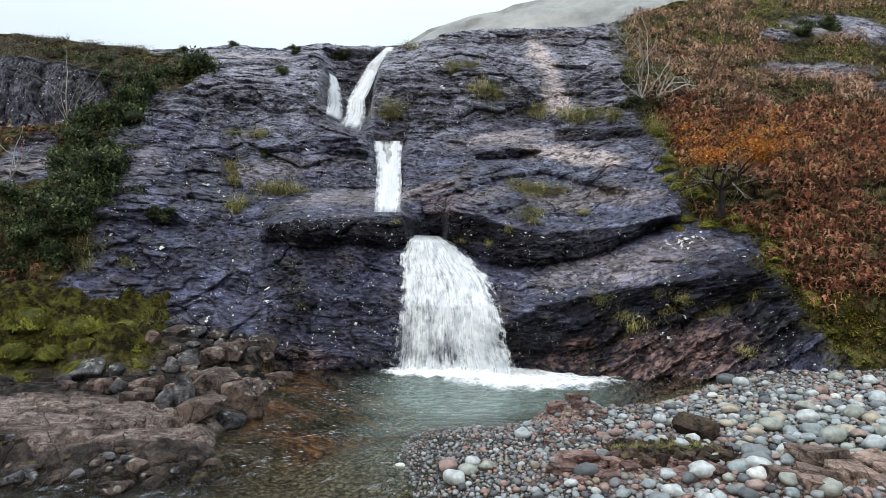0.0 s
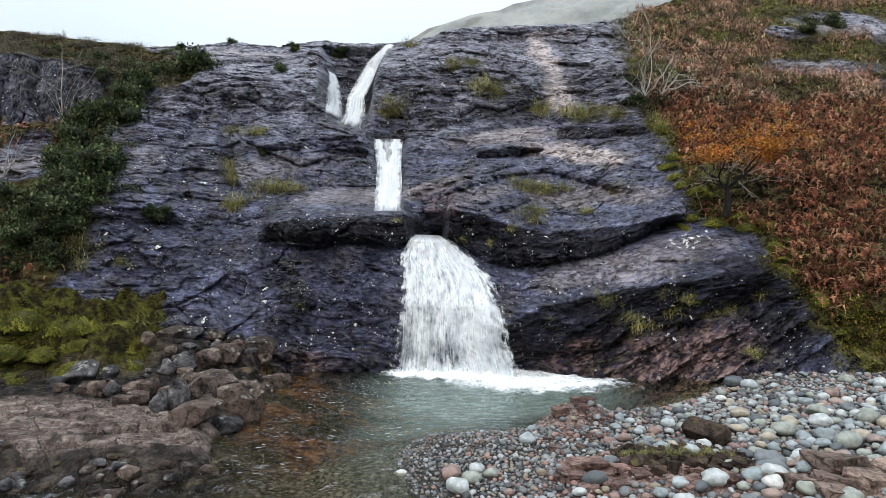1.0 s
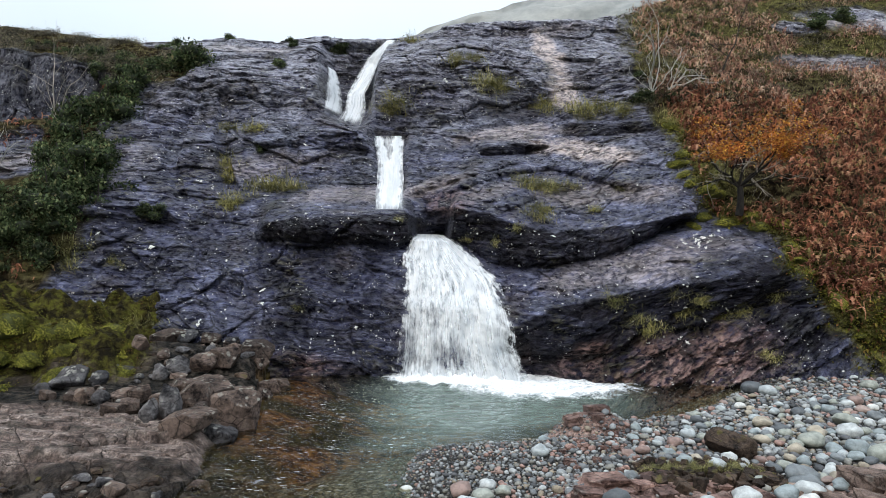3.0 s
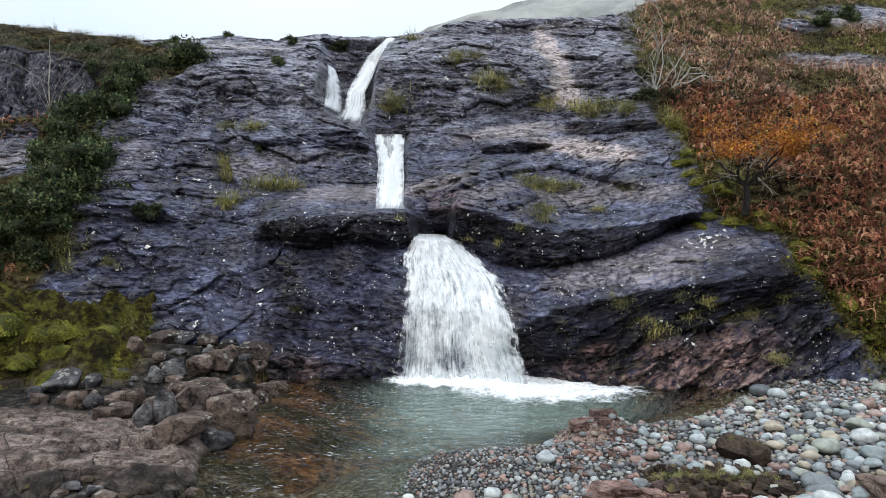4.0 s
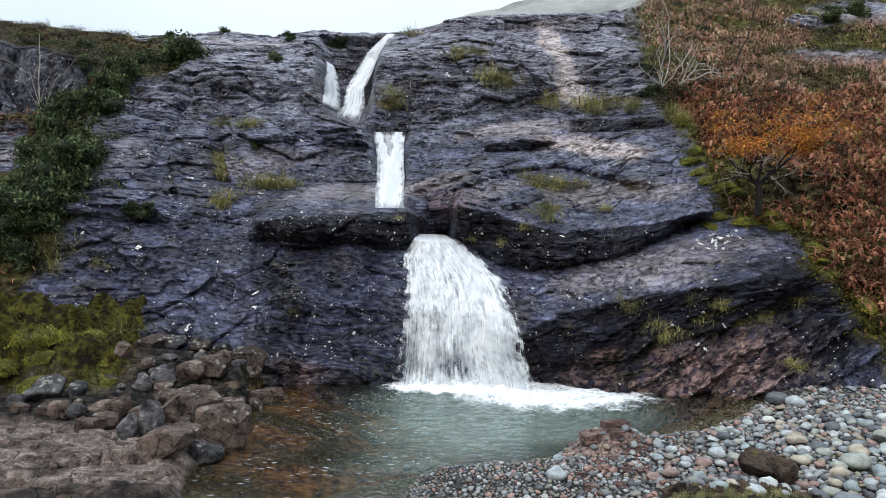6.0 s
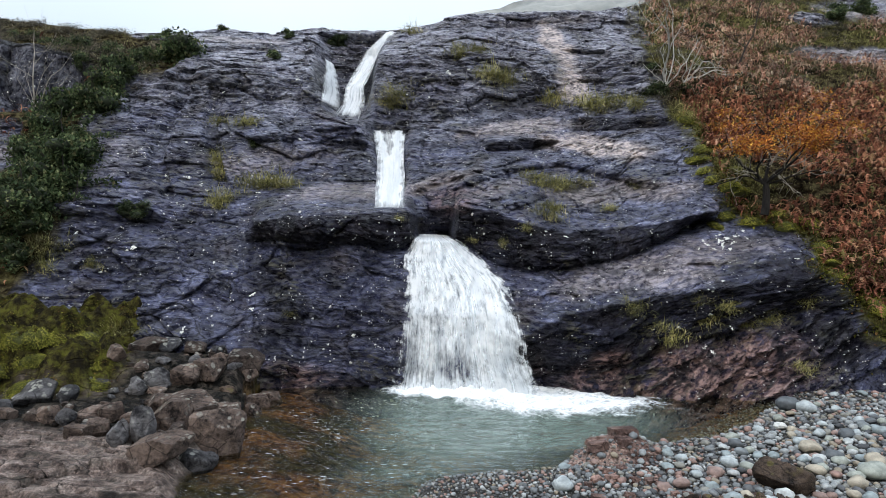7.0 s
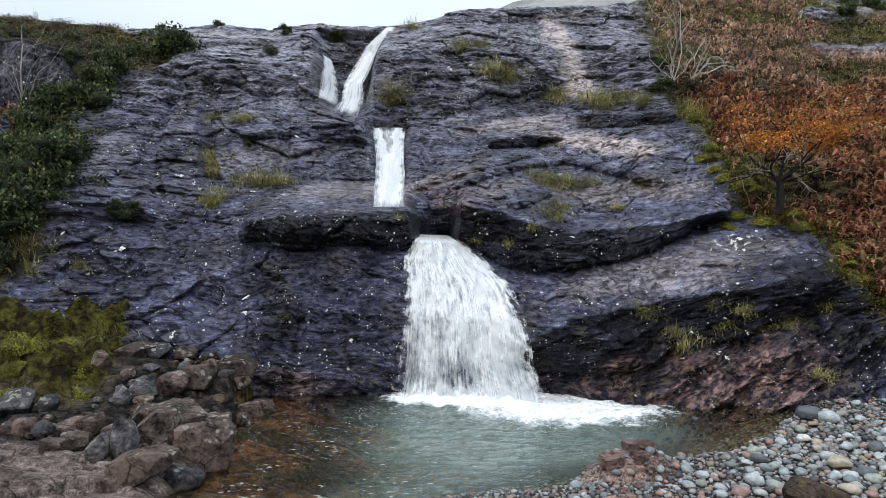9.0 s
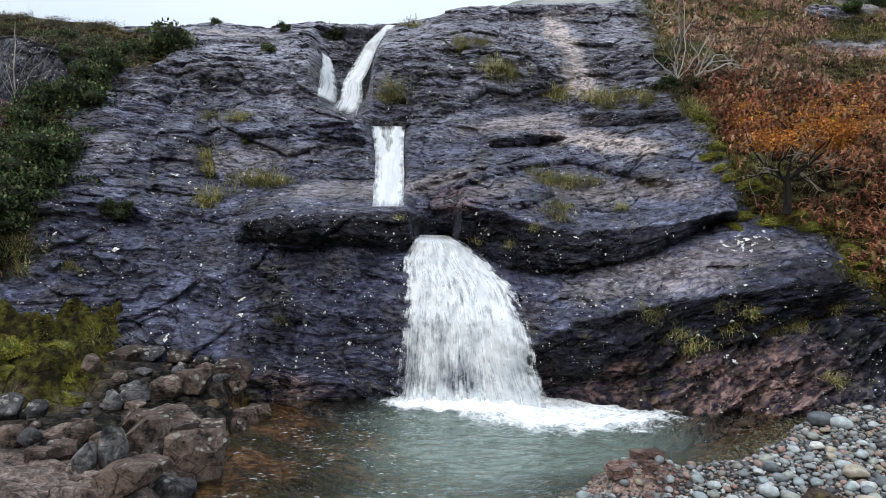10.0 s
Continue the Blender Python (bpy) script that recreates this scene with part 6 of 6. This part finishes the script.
def block_shape(seed, level, size):
    """An angular block split from bedrock: flat faces, a few broken corners, slightly worn edges."""
    rng = np.random.default_rng(seed)
    v, fa = BALLS[level]
    v = v / np.max(np.abs(v), axis=1)[:, None] ** 0.86
    v = v + 0.22 * v[:, [2, 0, 1]] * rng.uniform(-1, 1, 3)
    for _ in range(7):
        n = rng.normal(0, 1, 3)
        n /= np.linalg.norm(n)
        cut = rng.uniform(0.75, 1.05)
        d = v @ n
        v = v - np.where(d > cut, d - cut, 0)[:, None] * n
    v = v * (1 + 0.025 * fbm(v[:, 0] * 4 + seed, v[:, 1] * 4 + v[:, 2] * 3, seed + 1, 3))[:, None]
    return v * np.array(size), fa


# centre x, foot y, width, height, kind
BANK_BOULDERS = [
    (-8.87, 15.10, 1.0, 0.58, 0), (-8.30, 15.34, 0.5, 0.44, 0), (-5.70, 13.31, 0.46, 0.68, 0), (-6.06, 13.13, 0.42, 0.46, 0), (-5.00, 12.44, 0.80, 0.40, 1), (-4.55, 12.86, 0.72, 0.46, 0),
    (-5.19, 13.59, 0.34, 0.26, 1), (-6.81, 16.26, 0.66, 0.42, 0), (-4.48, 13.59, 0.80, 0.85, 1), (-5.58, 15.10, 0.95, 0.45, 1), (-5.65, 14.31, 0.66, 0.5, 1), (-6.84, 14.41, 0.42, 0.34, 1),
    (-7.21, 14.31, 0.55, 0.34, 1), (-7.45, 13.89, 0.40, 0.30, 0), (-7.89, 14.10, 0.42, 0.30, 1), (-5.27, 17.6, 0.9, 0.34, 1), (-4.64, 17.7, 0.6, 0.26, 1), (-6.27, 16.54, 0.6, 0.4, 1),
    (-7.49, 18.28, 0.72, 0.4, 0), (-7.92, 18.10, 0.8, 0.36, 1), (-7.17, 15.98, 0.5, 0.34, 0), (-6.71, 13.69, 0.36, 0.26, 1), (-6.91, 13.40, 0.36, 0.24, 1), (-6.32, 14.10, 0.36, 0.3, 1),
    (-5.83, 16.83, 0.7, 0.4, 1), (-6.26, 15.22, 0.5, 0.3, 1), (-4.89, 15.34, 0.5, 0.42, 1), (-5.16, 9.46, 0.45, 0.16, 1), (-5.05, 10.03, 0.35, 0.12, 1), (-9.21, 14.75, 0.4, 0.25, 0), (-8.05, 16.83, 0.4, 0.3, 1),
    (-6.76, 18.28, 0.5, 0.3, 1), (-6.11, 18.10, 0.45, 0.3, 0), (-4.74, 16.54, 0.4, 0.25, 1), (-5.93, 14.10, 0.3, 0.24, 1), (-5.11, 14.75, 0.45, 0.32, 1), (-8.15, 14.10, 0.3, 0.2, 1), (-8.87, 14.41, 0.32, 0.2, 1),
]
for i, (x, y, w, h, kind) in enumerate(BANK_BOULDERS):
    v, fa = block_shape(200 + i, 4, (0.52 * w, 0.44 * w, 0.62 * h)) if kind else stone_shape(200 + i, 4, 5, (0.48 * w, 0.42 * w, 0.62 * h))
    y = y + 0.25 * w
    ob = new("boulder", mesh_from("boulder", v, fa, PINK_BOULDER if kind else BOULDER, not kind))
    ob.matrix_world = pose(x, y, float(ground_z(np.array([x]), np.array([y]))[0]) + 0.40 * h, 0, 10 * math.sin(i * 2.1), 25 * math.sin(i * 1.3))
    tagged(ob, "angular pink boulder lying on the river bank" if kind else "rounded dark grey boulder with lichen on the river bank", "boulder", "boulders on the bank")


# ---- the broken rock shelf beside the pool: x, y, width, depth, height of the top ----
SHELF_BLOCKS = [
    (-5.45, 14.95, 0.76, 0.64, 0.57), (-4.62, 14.30, 0.40, 0.56, 0.57), (-5.05, 14.50, 0.48, 0.48, 0.61), (-6.15, 15.60, 0.72, 0.56, 0.52), (-5.70, 16.20, 0.72, 0.48, 0.48), (-4.95, 15.50, 0.56, 0.48, 0.52),
    (-6.60, 16.50, 0.56, 0.40, 0.57), (-4.66, 15.00, 0.36, 0.40, 0.53), (-5.90, 14.20, 0.40, 0.40, 0.41), (-6.90, 17.30, 0.56, 0.40, 0.66), (-5.30, 17.00, 0.64, 0.40, 0.37), (-4.70, 17.20, 0.56, 0.40, 0.31), (-6.20, 17.40, 0.64, 0.40, 0.57),
]
for i, (x, y, w, d, top) in enumerate(SHELF_BLOCKS):
    v, fa = block_shape(640 + i, 4, (0.52 * w, 0.52 * d, 0.5 * (top + 0.35)))
    ob = new("boulder", mesh_from("boulder", v, fa, PINK_BOULDER, False))
    top = top - 0.12
    ob.matrix_world = pose(x, y, top - 0.5 * (top + 0.35), 4 * math.sin(i * 2.3), 5 * math.sin(i * 1.7), 16 * math.sin(i * 2.9))
    tagged(ob, "large flat topped pink brown block of the broken shore ledge", "boulder", "blocks of the shore ledge")


# ---- broken rocks along the lower shelf ----
SHELF_ROCKS = [mesh_from("rock", *block_shape(260 + i, 3, (1.0, 0.75, 0.45)), (DARK_ROCK, BOULDER, PINK_BOULDER, DARK_ROCK)[i % 4], False) for i in range(8)]


def build_shelf_rocks():
    rng = random.Random(9)
    for i in range(72):
        y = rng.uniform(9.75, 10.9)
        x = rng.uniform(-0.74 * y, float(np.interp(y, SHORE_L_Y, SHORE_L_X)) + 0.5)
        if i > 50:
            x, y = rng.uniform(-8.4, -4.9), rng.uniform(14.0, 17.5)
        r = 0.05 + 0.17 * rng.random() ** 2
        z = float(ground_z(np.array([x]), np.array([y]))[0])
        ob = new("rock", SHELF_ROCKS[i % 8])
        ob.matrix_world = pose(x, y, z + 0.10 * r, rng.uniform(-12, 12), rng.uniform(-12, 12), rng.uniform(0, 360)) @ Matrix.Scale(r, 4)
        tagged(ob, "angular broken rock on the wet bedrock shelf", "rock", "broken rocks on the shelf")


build_shelf_rocks()


# ---- moss cushions on the bank ----
def make_cushion(seed):
    rng = np.random.default_rng(seed)
    v, fa = stone_shape(seed, 3, 0, (1.0, 0.75, 0.62))
    thing = base("moss_cushion", (0, 0, 0), "bright yellow green moss cushion on the dark bank", "moss", "moss cushions")
    body = part("cushion", mesh_from("cushion", v * 0.72, fa, GROUND_MOSS), thing)
    n = 5200
    d = rng.normal(0, 1, (n, 3))
    d /= np.linalg.norm(d, axis=1)[:, None]
    d[:, 2] = np.abs(d[:, 2]) * 1.1 - 0.25
    lump = 1 + 0.3 * fbm(d[:, 0] * 2.5, d[:, 1] * 2.5 + d[:, 2] * 2.5, seed, 4)
    v, fa = strew(LEAVES, d * np.array([1.0, 0.75, 0.62]) * rng.uniform(0.74, 0.98, n)[:, None] * lump[:, None], rng.uniform(0.03, 0.075, n), np.arctan2(d[:, 1], d[:, 0]) + rng.normal(0, 0.8, n), 1.0 - d[:, 2] + rng.normal(0, 0.4, n), rng)
    part("moss", mesh_from("moss", v, fa, BRIGHT_MOSS, False), body, "short bright green moss")
    return thing


cushion_kinds = [make_cushion(s) for s in (81, 82)]
for i, (x, y, z, r) in enumerate([(-8.35, 16.45, 0.55, 0.52), (-8.9, 16.3, 0.35, 0.4), (-10.9, 15.9, 0.35, 0.55), (-11.9, 16.0, 0.5, 0.6), (-10.1, 16.9, 1.55, 0.7), (-11.3, 16.9, 1.75, 0.8), (-9.0, 17.4, 1.5, 0.5), (-7.75, 17.0, 0.35, 0.26), (-12.4, 16.6, 1.3, 0.6), (-9.6, 16.1, 0.6, 0.5), (-11.4, 16.25, 1.0, 0.55), (-9.7, 16.5, 1.15, 0.45), (-12.7, 16.0, 0.5, 0.55), (-10.5, 16.3, 0.95, 0.5), (-8.6, 16.9, 1.0, 0.4)]):
    m = pose(x, y, z, 0, 0, 50 * i) @ Matrix.Scale(r, 4)
    if i < 2:
        cushion_kinds[i].matrix_world = m
    else:
        ob = copy_thing(cushion_kinds[i % 2], Matrix.Identity(4))
        ob.matrix_basis = m


# ---- moss cushions along the rock edge of the hillside ----
SLOPE_CUSHIONS = [
    (9.55, 4.63, 0.42), (10.25, 4.79, 0.5), (10.83, 4.71, 0.45), (11.13, 4.53, 0.35), (8.47, 4.55, 0.32), (8.78, 4.84, 0.3), (9.05, 7.41, 0.4), (8.66, 6.91, 0.42), (8.73, 6.08, 0.35),
    (9.32, 5.53, 0.4), (10.72, 3.78, 0.35), (10.81, 3.37, 0.35), (9.34, 8.88, 0.35), (10.92, 3.02, 0.3), (11.18, 2.29, 0.35), (10.29, 4.46, 0.4), (8.73, 6.50, 0.35), (9.06, 5.78, 0.4), (11.52, 1.32, 0.25),
]
for i, (x, z, r) in enumerate(SLOPE_CUSHIONS):
    ob = copy_thing(cushion_kinds[i % 2], Matrix.Identity(4))
    ob.matrix_basis = pose(x, float(cliff_y(np.array([x]), np.array([z]))[0]) - 0.1 * r, z - 0.05 * r, 0, 20 * math.sin(i * 1.9), 70 * i) @ Matrix.Diagonal(((1.2 + 0.4 * math.sin(i * 3.7)) * r, 0.9 * r, (1.0 + 0.35 * math.sin(i * 2.7)) * r, 1))
    tagged(ob, "yellow green moss cushion at the edge of the bracken")


# ---- more broken boulders between the large ones ----
def scatter_boulders():
    rng = random.Random(19)
    shapes = [mesh_from("boulder", *block_shape(420 + i, 3, (1.0, 0.8, 0.62)), PINK_BOULDER if i % 3 else BOULDER, False) for i in range(9)]
    n = 0
    while n < 46:
        x, y = rng.uniform(-8.3, -4.75), rng.uniform(13.2, 18.3)
        if x < -7.6 and y > 15.8 or y < 13.6 and x < -6.2:
            continue
        r = 0.08 + 0.16 * rng.random() ** 1.6
        z = float(ground_z(np.array([x]), np.array([y]))[0])
        ob = new("boulder", shapes[n % 9])
        ob.matrix_world = pose(x, y, z + 0.3 * r, rng.uniform(-25, 25), rng.uniform(-25, 25), rng.uniform(0, 360)) @ Matrix.Scale(r, 4)
        tagged(ob, "angular brown grey rock wedged between the bank boulders", "boulder", "boulders on the bank")
        n += 1


scatter_boulders()


# ---- cobbles of the beach ----
COBBLE_SHAPES = [stone_shape(300 + i, 3, i % 2, (1.0, 0.8 - 0.02 * (i % 4), 0.58 + 0.03 * (i % 3))) for i in range(10)]
COBBLE_MESHES = [mesh_from("cobble", v, fa, COBBLE) for v, fa in COBBLE_SHAPES]
SMALL_SHAPES = [stone_shape(320 + i, 2, 1, (1.0, 0.8, 0.62)) for i in range(8)]
PEBBLE_SHAPES = [stone_shape(340 + i, 1, 0, (1.0, 0.8, 0.62)) for i in range(8)]
BIG_COBBLES = [
    (6.38, 11.86, 0.46), (6.81, 12.41, 0.42), (8.52, 12.64, 0.50), (7.82, 13.13, 0.48), (7.42, 12.41, 0.46), (7.02, 11.56, 0.42), (7.11, 11.12, 0.52), (7.47, 10.57, 0.50),
    (6.59, 10.48, 0.32), (5.26, 10.27, 0.50), (5.00, 9.73, 0.44), (6.22, 13.22, 0.38), (8.63, 12.26, 0.42), (7.66, 11.21, 0.34), (3.94, 9.28, 0.42), (4.48, 10.94, 0.26), (4.43, 12.48, 0.30),
    (2.20, 9.39, 0.38), (0.50, 10.22, 0.28), (0.07, 9.97, 0.36), (0.40, 9.75, 0.32), (0.70, 9.90, 0.26), (0.17, 9.39, 0.38), (-0.75, 10.57, 0.22), (1.77, 12.80, 0.24), (1.52, 11.63, 0.36),
    (7.57, 16.29, 0.55), (7.82, 16.04, 0.45), (10.51, 16.29, 0.4), (9.14, 14.81, 0.4), (9.86, 13.80, 0.5), (10.98, 15.67, 0.45),
]


def inside_pink(x, y):
    return min(math.hypot((x - px) / rx, (y - py) / ry) for px, py, rx, ry in ((3.1, 9.75, 1.3, 0.45), (6.3, 9.1, 1.5, 0.6), (3.95, 10.25, 0.75, 0.45))) < 1


def place_cobbles():
    rng = random.Random(5)
    cells, stones = {}, []

    def clear(x, y, r):
        cx, cy = int(x / 0.5), int(y / 0.5)
        for i in (-1, 0, 1):
            for j in (-1, 0, 1):
                for q in cells.get((cx + i, cy + j), ()):
                    if (q[0] - x) ** 2 + (q[1] - y) ** 2 < (0.80 * (q[2] + r)) ** 2:
                        return False
        cells.setdefault((cx, cy), []).append((x, y, r))
        return True

    for x, y, w in BIG_COBBLES:
        clear(x, y, w / 2)
        stones.append((x, y, w / 2))
    tries = [(0.20, 350), (0.15, 1300), (0.11, 5000), (0.08, 20000), (0.055, 26000), (0.036, 14000)]
    for size, n in tries:
        for _ in range(n):
            y = 8.4 + 9.6 * rng.random() ** 1.15
            x = y * (-0.10 + 0.98 * rng.random())
            off = x - float(np.interp(y, SHORE_R_Y, SHORE_R_X))
            r = size * rng.uniform(0.75, 1.15) * (0.42 + 0.08 * min(max(x, 0), 8)) * float(np.interp(y, [9, 11.5, 17], [1.1, 0.9, 0.5]))
            if off < -1.7 or (off < 0 and rng.random() < 0.5 - 0.28 * off) or (size > 0.12 and off < 0.5) or (size > 0.16 and x < 3):
                continue
            if inside_pink(x, y) and (size > 0.06 or rng.random() < 0.93):
                continue
            if clear(x, y, r):
                stones.append((x, y, r))
    return stones


stones = place_cobbles()
loose = sorted(stones[len(BIG_COBBLES):], key=lambda q: -q[2])
singles, rest = stones[: len(BIG_COBBLES)] + loose[:262], loose[262:]
gz = ground_z(np.array([q[0] for q in singles]), np.array([q[1] for q in singles]))
for i, ((x, y, r), z) in enumerate(zip(singles, gz)):
    ob = new("cobble", COBBLE_MESHES[i % 10])
    ob.matrix_world = pose(x, y, float(z) + 0.5 * r, 9 * math.sin(i * 1.7), 9 * math.sin(i * 2.9), 40 * math.sin(i * 1.1)) @ Matrix.Scale(r, 4)
    tagged(ob, "smooth rounded river cobble on the shingle beach", "cobble", "cobbles on the beach")
pos = np.array([(q[0], q[1], 0) for q in rest])
rad = np.array([q[2] for q in rest])
pos[:, 2] = ground_z(pos[:, 0], pos[:, 1]) + 0.42 * rad
groups_ = []
for pick, shapes in ((rad >= 0.045, SMALL_SHAPES), (rad < 0.045, PEBBLE_SHAPES)):
    m = int(pick.sum())
    groups_.append(strew(shapes, pos[pick], rad[pick], RNG.uniform(0, 6.28, m), RNG.normal(0, 0.2, m), RNG))
v, fa = joined(groups_)
stuff("shingle", mesh_from("shingle", v, fa, SHINGLE), "small grey, pink and cream river stones", "shingle")
x, y = 4.73, 11.27
v, fa = stone_shape(390, 4, 5, (0.42, 0.32, 0.34))
dark = new("boulder", mesh_from("boulder", v, fa, DARK_ROCK))
dark.matrix_world = pose(x, y + 0.15, float(ground_z(np.array([x]), np.array([y]))[0]) + 0.2, 0, 10, -20)
tagged(dark, "rough dark brown boulder among the pale cobbles", "boulder")


# ---- broken bedrock blocks among the cobbles ----
def block_mesh(seed, material):
    """A squarish block with uneven corners and worn, chamfered edges."""
    rng = random.Random(seed)
    bm = bmesh.new()
    bmesh.ops.create_cube(bm, size=2.0)
    for p in bm.verts:
        p.co = Vector((p.co.x * rng.uniform(0.72, 1.05), p.co.y * rng.uniform(0.7, 1.05), p.co.z * rng.uniform(0.75, 1.05)))
    bmesh.ops.subdivide_edges(bm, edges=bm.edges[:], cuts=2, use_grid_fill=True)
    for p in bm.verts:
        p.co += 0.09 * Vector((rng.uniform(-1, 1), rng.uniform(-1, 1), rng.uniform(-1, 1)))
    bmesh.ops.bevel(bm, geom=[e for e in bm.edges if e.calc_face_angle(0) > 0.9], offset=0.07, segments=1, affect="EDGES")
    me = bpy.data.meshes.new("rock")
    bm.to_mesh(me)
    bm.free()
    me.materials.append(material)
    return me


BLOCKS = {name: [block_mesh(700 + 10 * j + i, material) for i in range(5)] for j, (name, material) in enumerate((("salmon", SALMON_ROCK), ("tan", TAN_ROCK), ("dark", DARK_ROCK)))}


def lay_blocks(seed, kind, words, count, x0, x1, y0, y1, low, high, flat):
    rng = random.Random(seed)
    done = []
    for _ in range(count * 12):
        x, y, r = rng.uniform(x0, x1), rng.uniform(y0, y1), rng.uniform(low, high)
        if len(done) >= count or any(abs(x - q[0]) < 0.85 * (r + q[2]) and abs(y - q[1]) < 0.66 * (r + q[2]) for q in done):
            continue
        done.append((x, y, r))
        ob = new("rock", BLOCKS[kind][len(done) % 5])
        z = float(ground_z(np.array([x]), np.array([y]))[0])
        lean = 24 if kind == "dark" else 9
        ob.matrix_world = pose(x, y, z + 0.35 * flat * r, rng.uniform(-lean, lean), rng.uniform(-lean, lean), 12 + rng.uniform(-2, 2) * lean) @ Matrix.Diagonal((r, 0.8 * r, flat * r, 1))
        tagged(ob, words, "rock", "bedrock blocks on the beach")


lay_blocks(1, "salmon", "angular salmon red bedrock block with dark joints", 30, 1.9, 4.1, 9.25, 10.1, 0.16, 0.38, 0.30)
lay_blocks(2, "tan", "pale tan bedrock block standing out of the cobbles", 26, 4.9, 7.6, 8.6, 9.6, 0.18, 0.42, 0.45)
lay_blocks(3, "dark", "dark mossy bedrock block among the cobbles", 120, 2.9, 4.9, 9.7, 10.9, 0.05, 0.125, 1.15)
lay_blocks(4, "salmon", "low salmon red rock at the edge of the water", 9, 2.2, 3.0, 12.9, 13.5, 0.12, 0.26, 0.5)
lay_blocks(5, "salmon", "small salmon red stone on the shingle beach", 24, 1.9, 3.5, 10.2, 12.4, 0.05, 0.10, 0.7)
for i in range(14):
    ob = new("grass_tuft", TUFTS[i % 5])
    x, y = 2.95 + 0.13 * i, 10.3 + 0.28 * ((i * 0.618) % 1)
    ob.matrix_world = pose(x, y, float(ground_z(np.array([x]), np.array([y]))[0]) + 0.1, 0, 0, 77 * i) @ Matrix.Scale(0.2, 4)
    tagged(ob, "small tuft of yellow moss and grass between the beach rocks", "grass tuft", "tufts between the beach rocks")


# ---- foam flecks drifting on the pool ----
def build_flecks():
    rng = np.random.default_rng(71)
    n = 900
    x, y = rng.normal(-2.3, 1.3, n), rng.uniform(10.4, 17.8, n)
    keep = (fbm(x * 1.2, y * 0.7, 72, 3) > -0.05) & (ground_z(x, y) < -0.04)
    x, y = x[keep], y[keep]
    verts, faces = [], []
    for px, py in zip(x, y):
        r, k0 = 0.004 + 0.014 * rng.random() ** 2, len(verts)
        for i in range(6):
            a = 1.047 * i
            q = r * rng.uniform(0.6, 1.3)
            verts.append((px + 3.2 * q * math.cos(a), py + q * math.sin(a), 0.024))
        verts.append((px, py, 0.028))
        faces += [(k0 + i, k0 + (i + 1) % 6, k0 + 6) for i in range(6)]
    stuff("foam_flecks", mesh_from("foam_flecks", verts, faces, FOAM), "small white foam flecks drifting on brown water", "foam")


build_flecks()
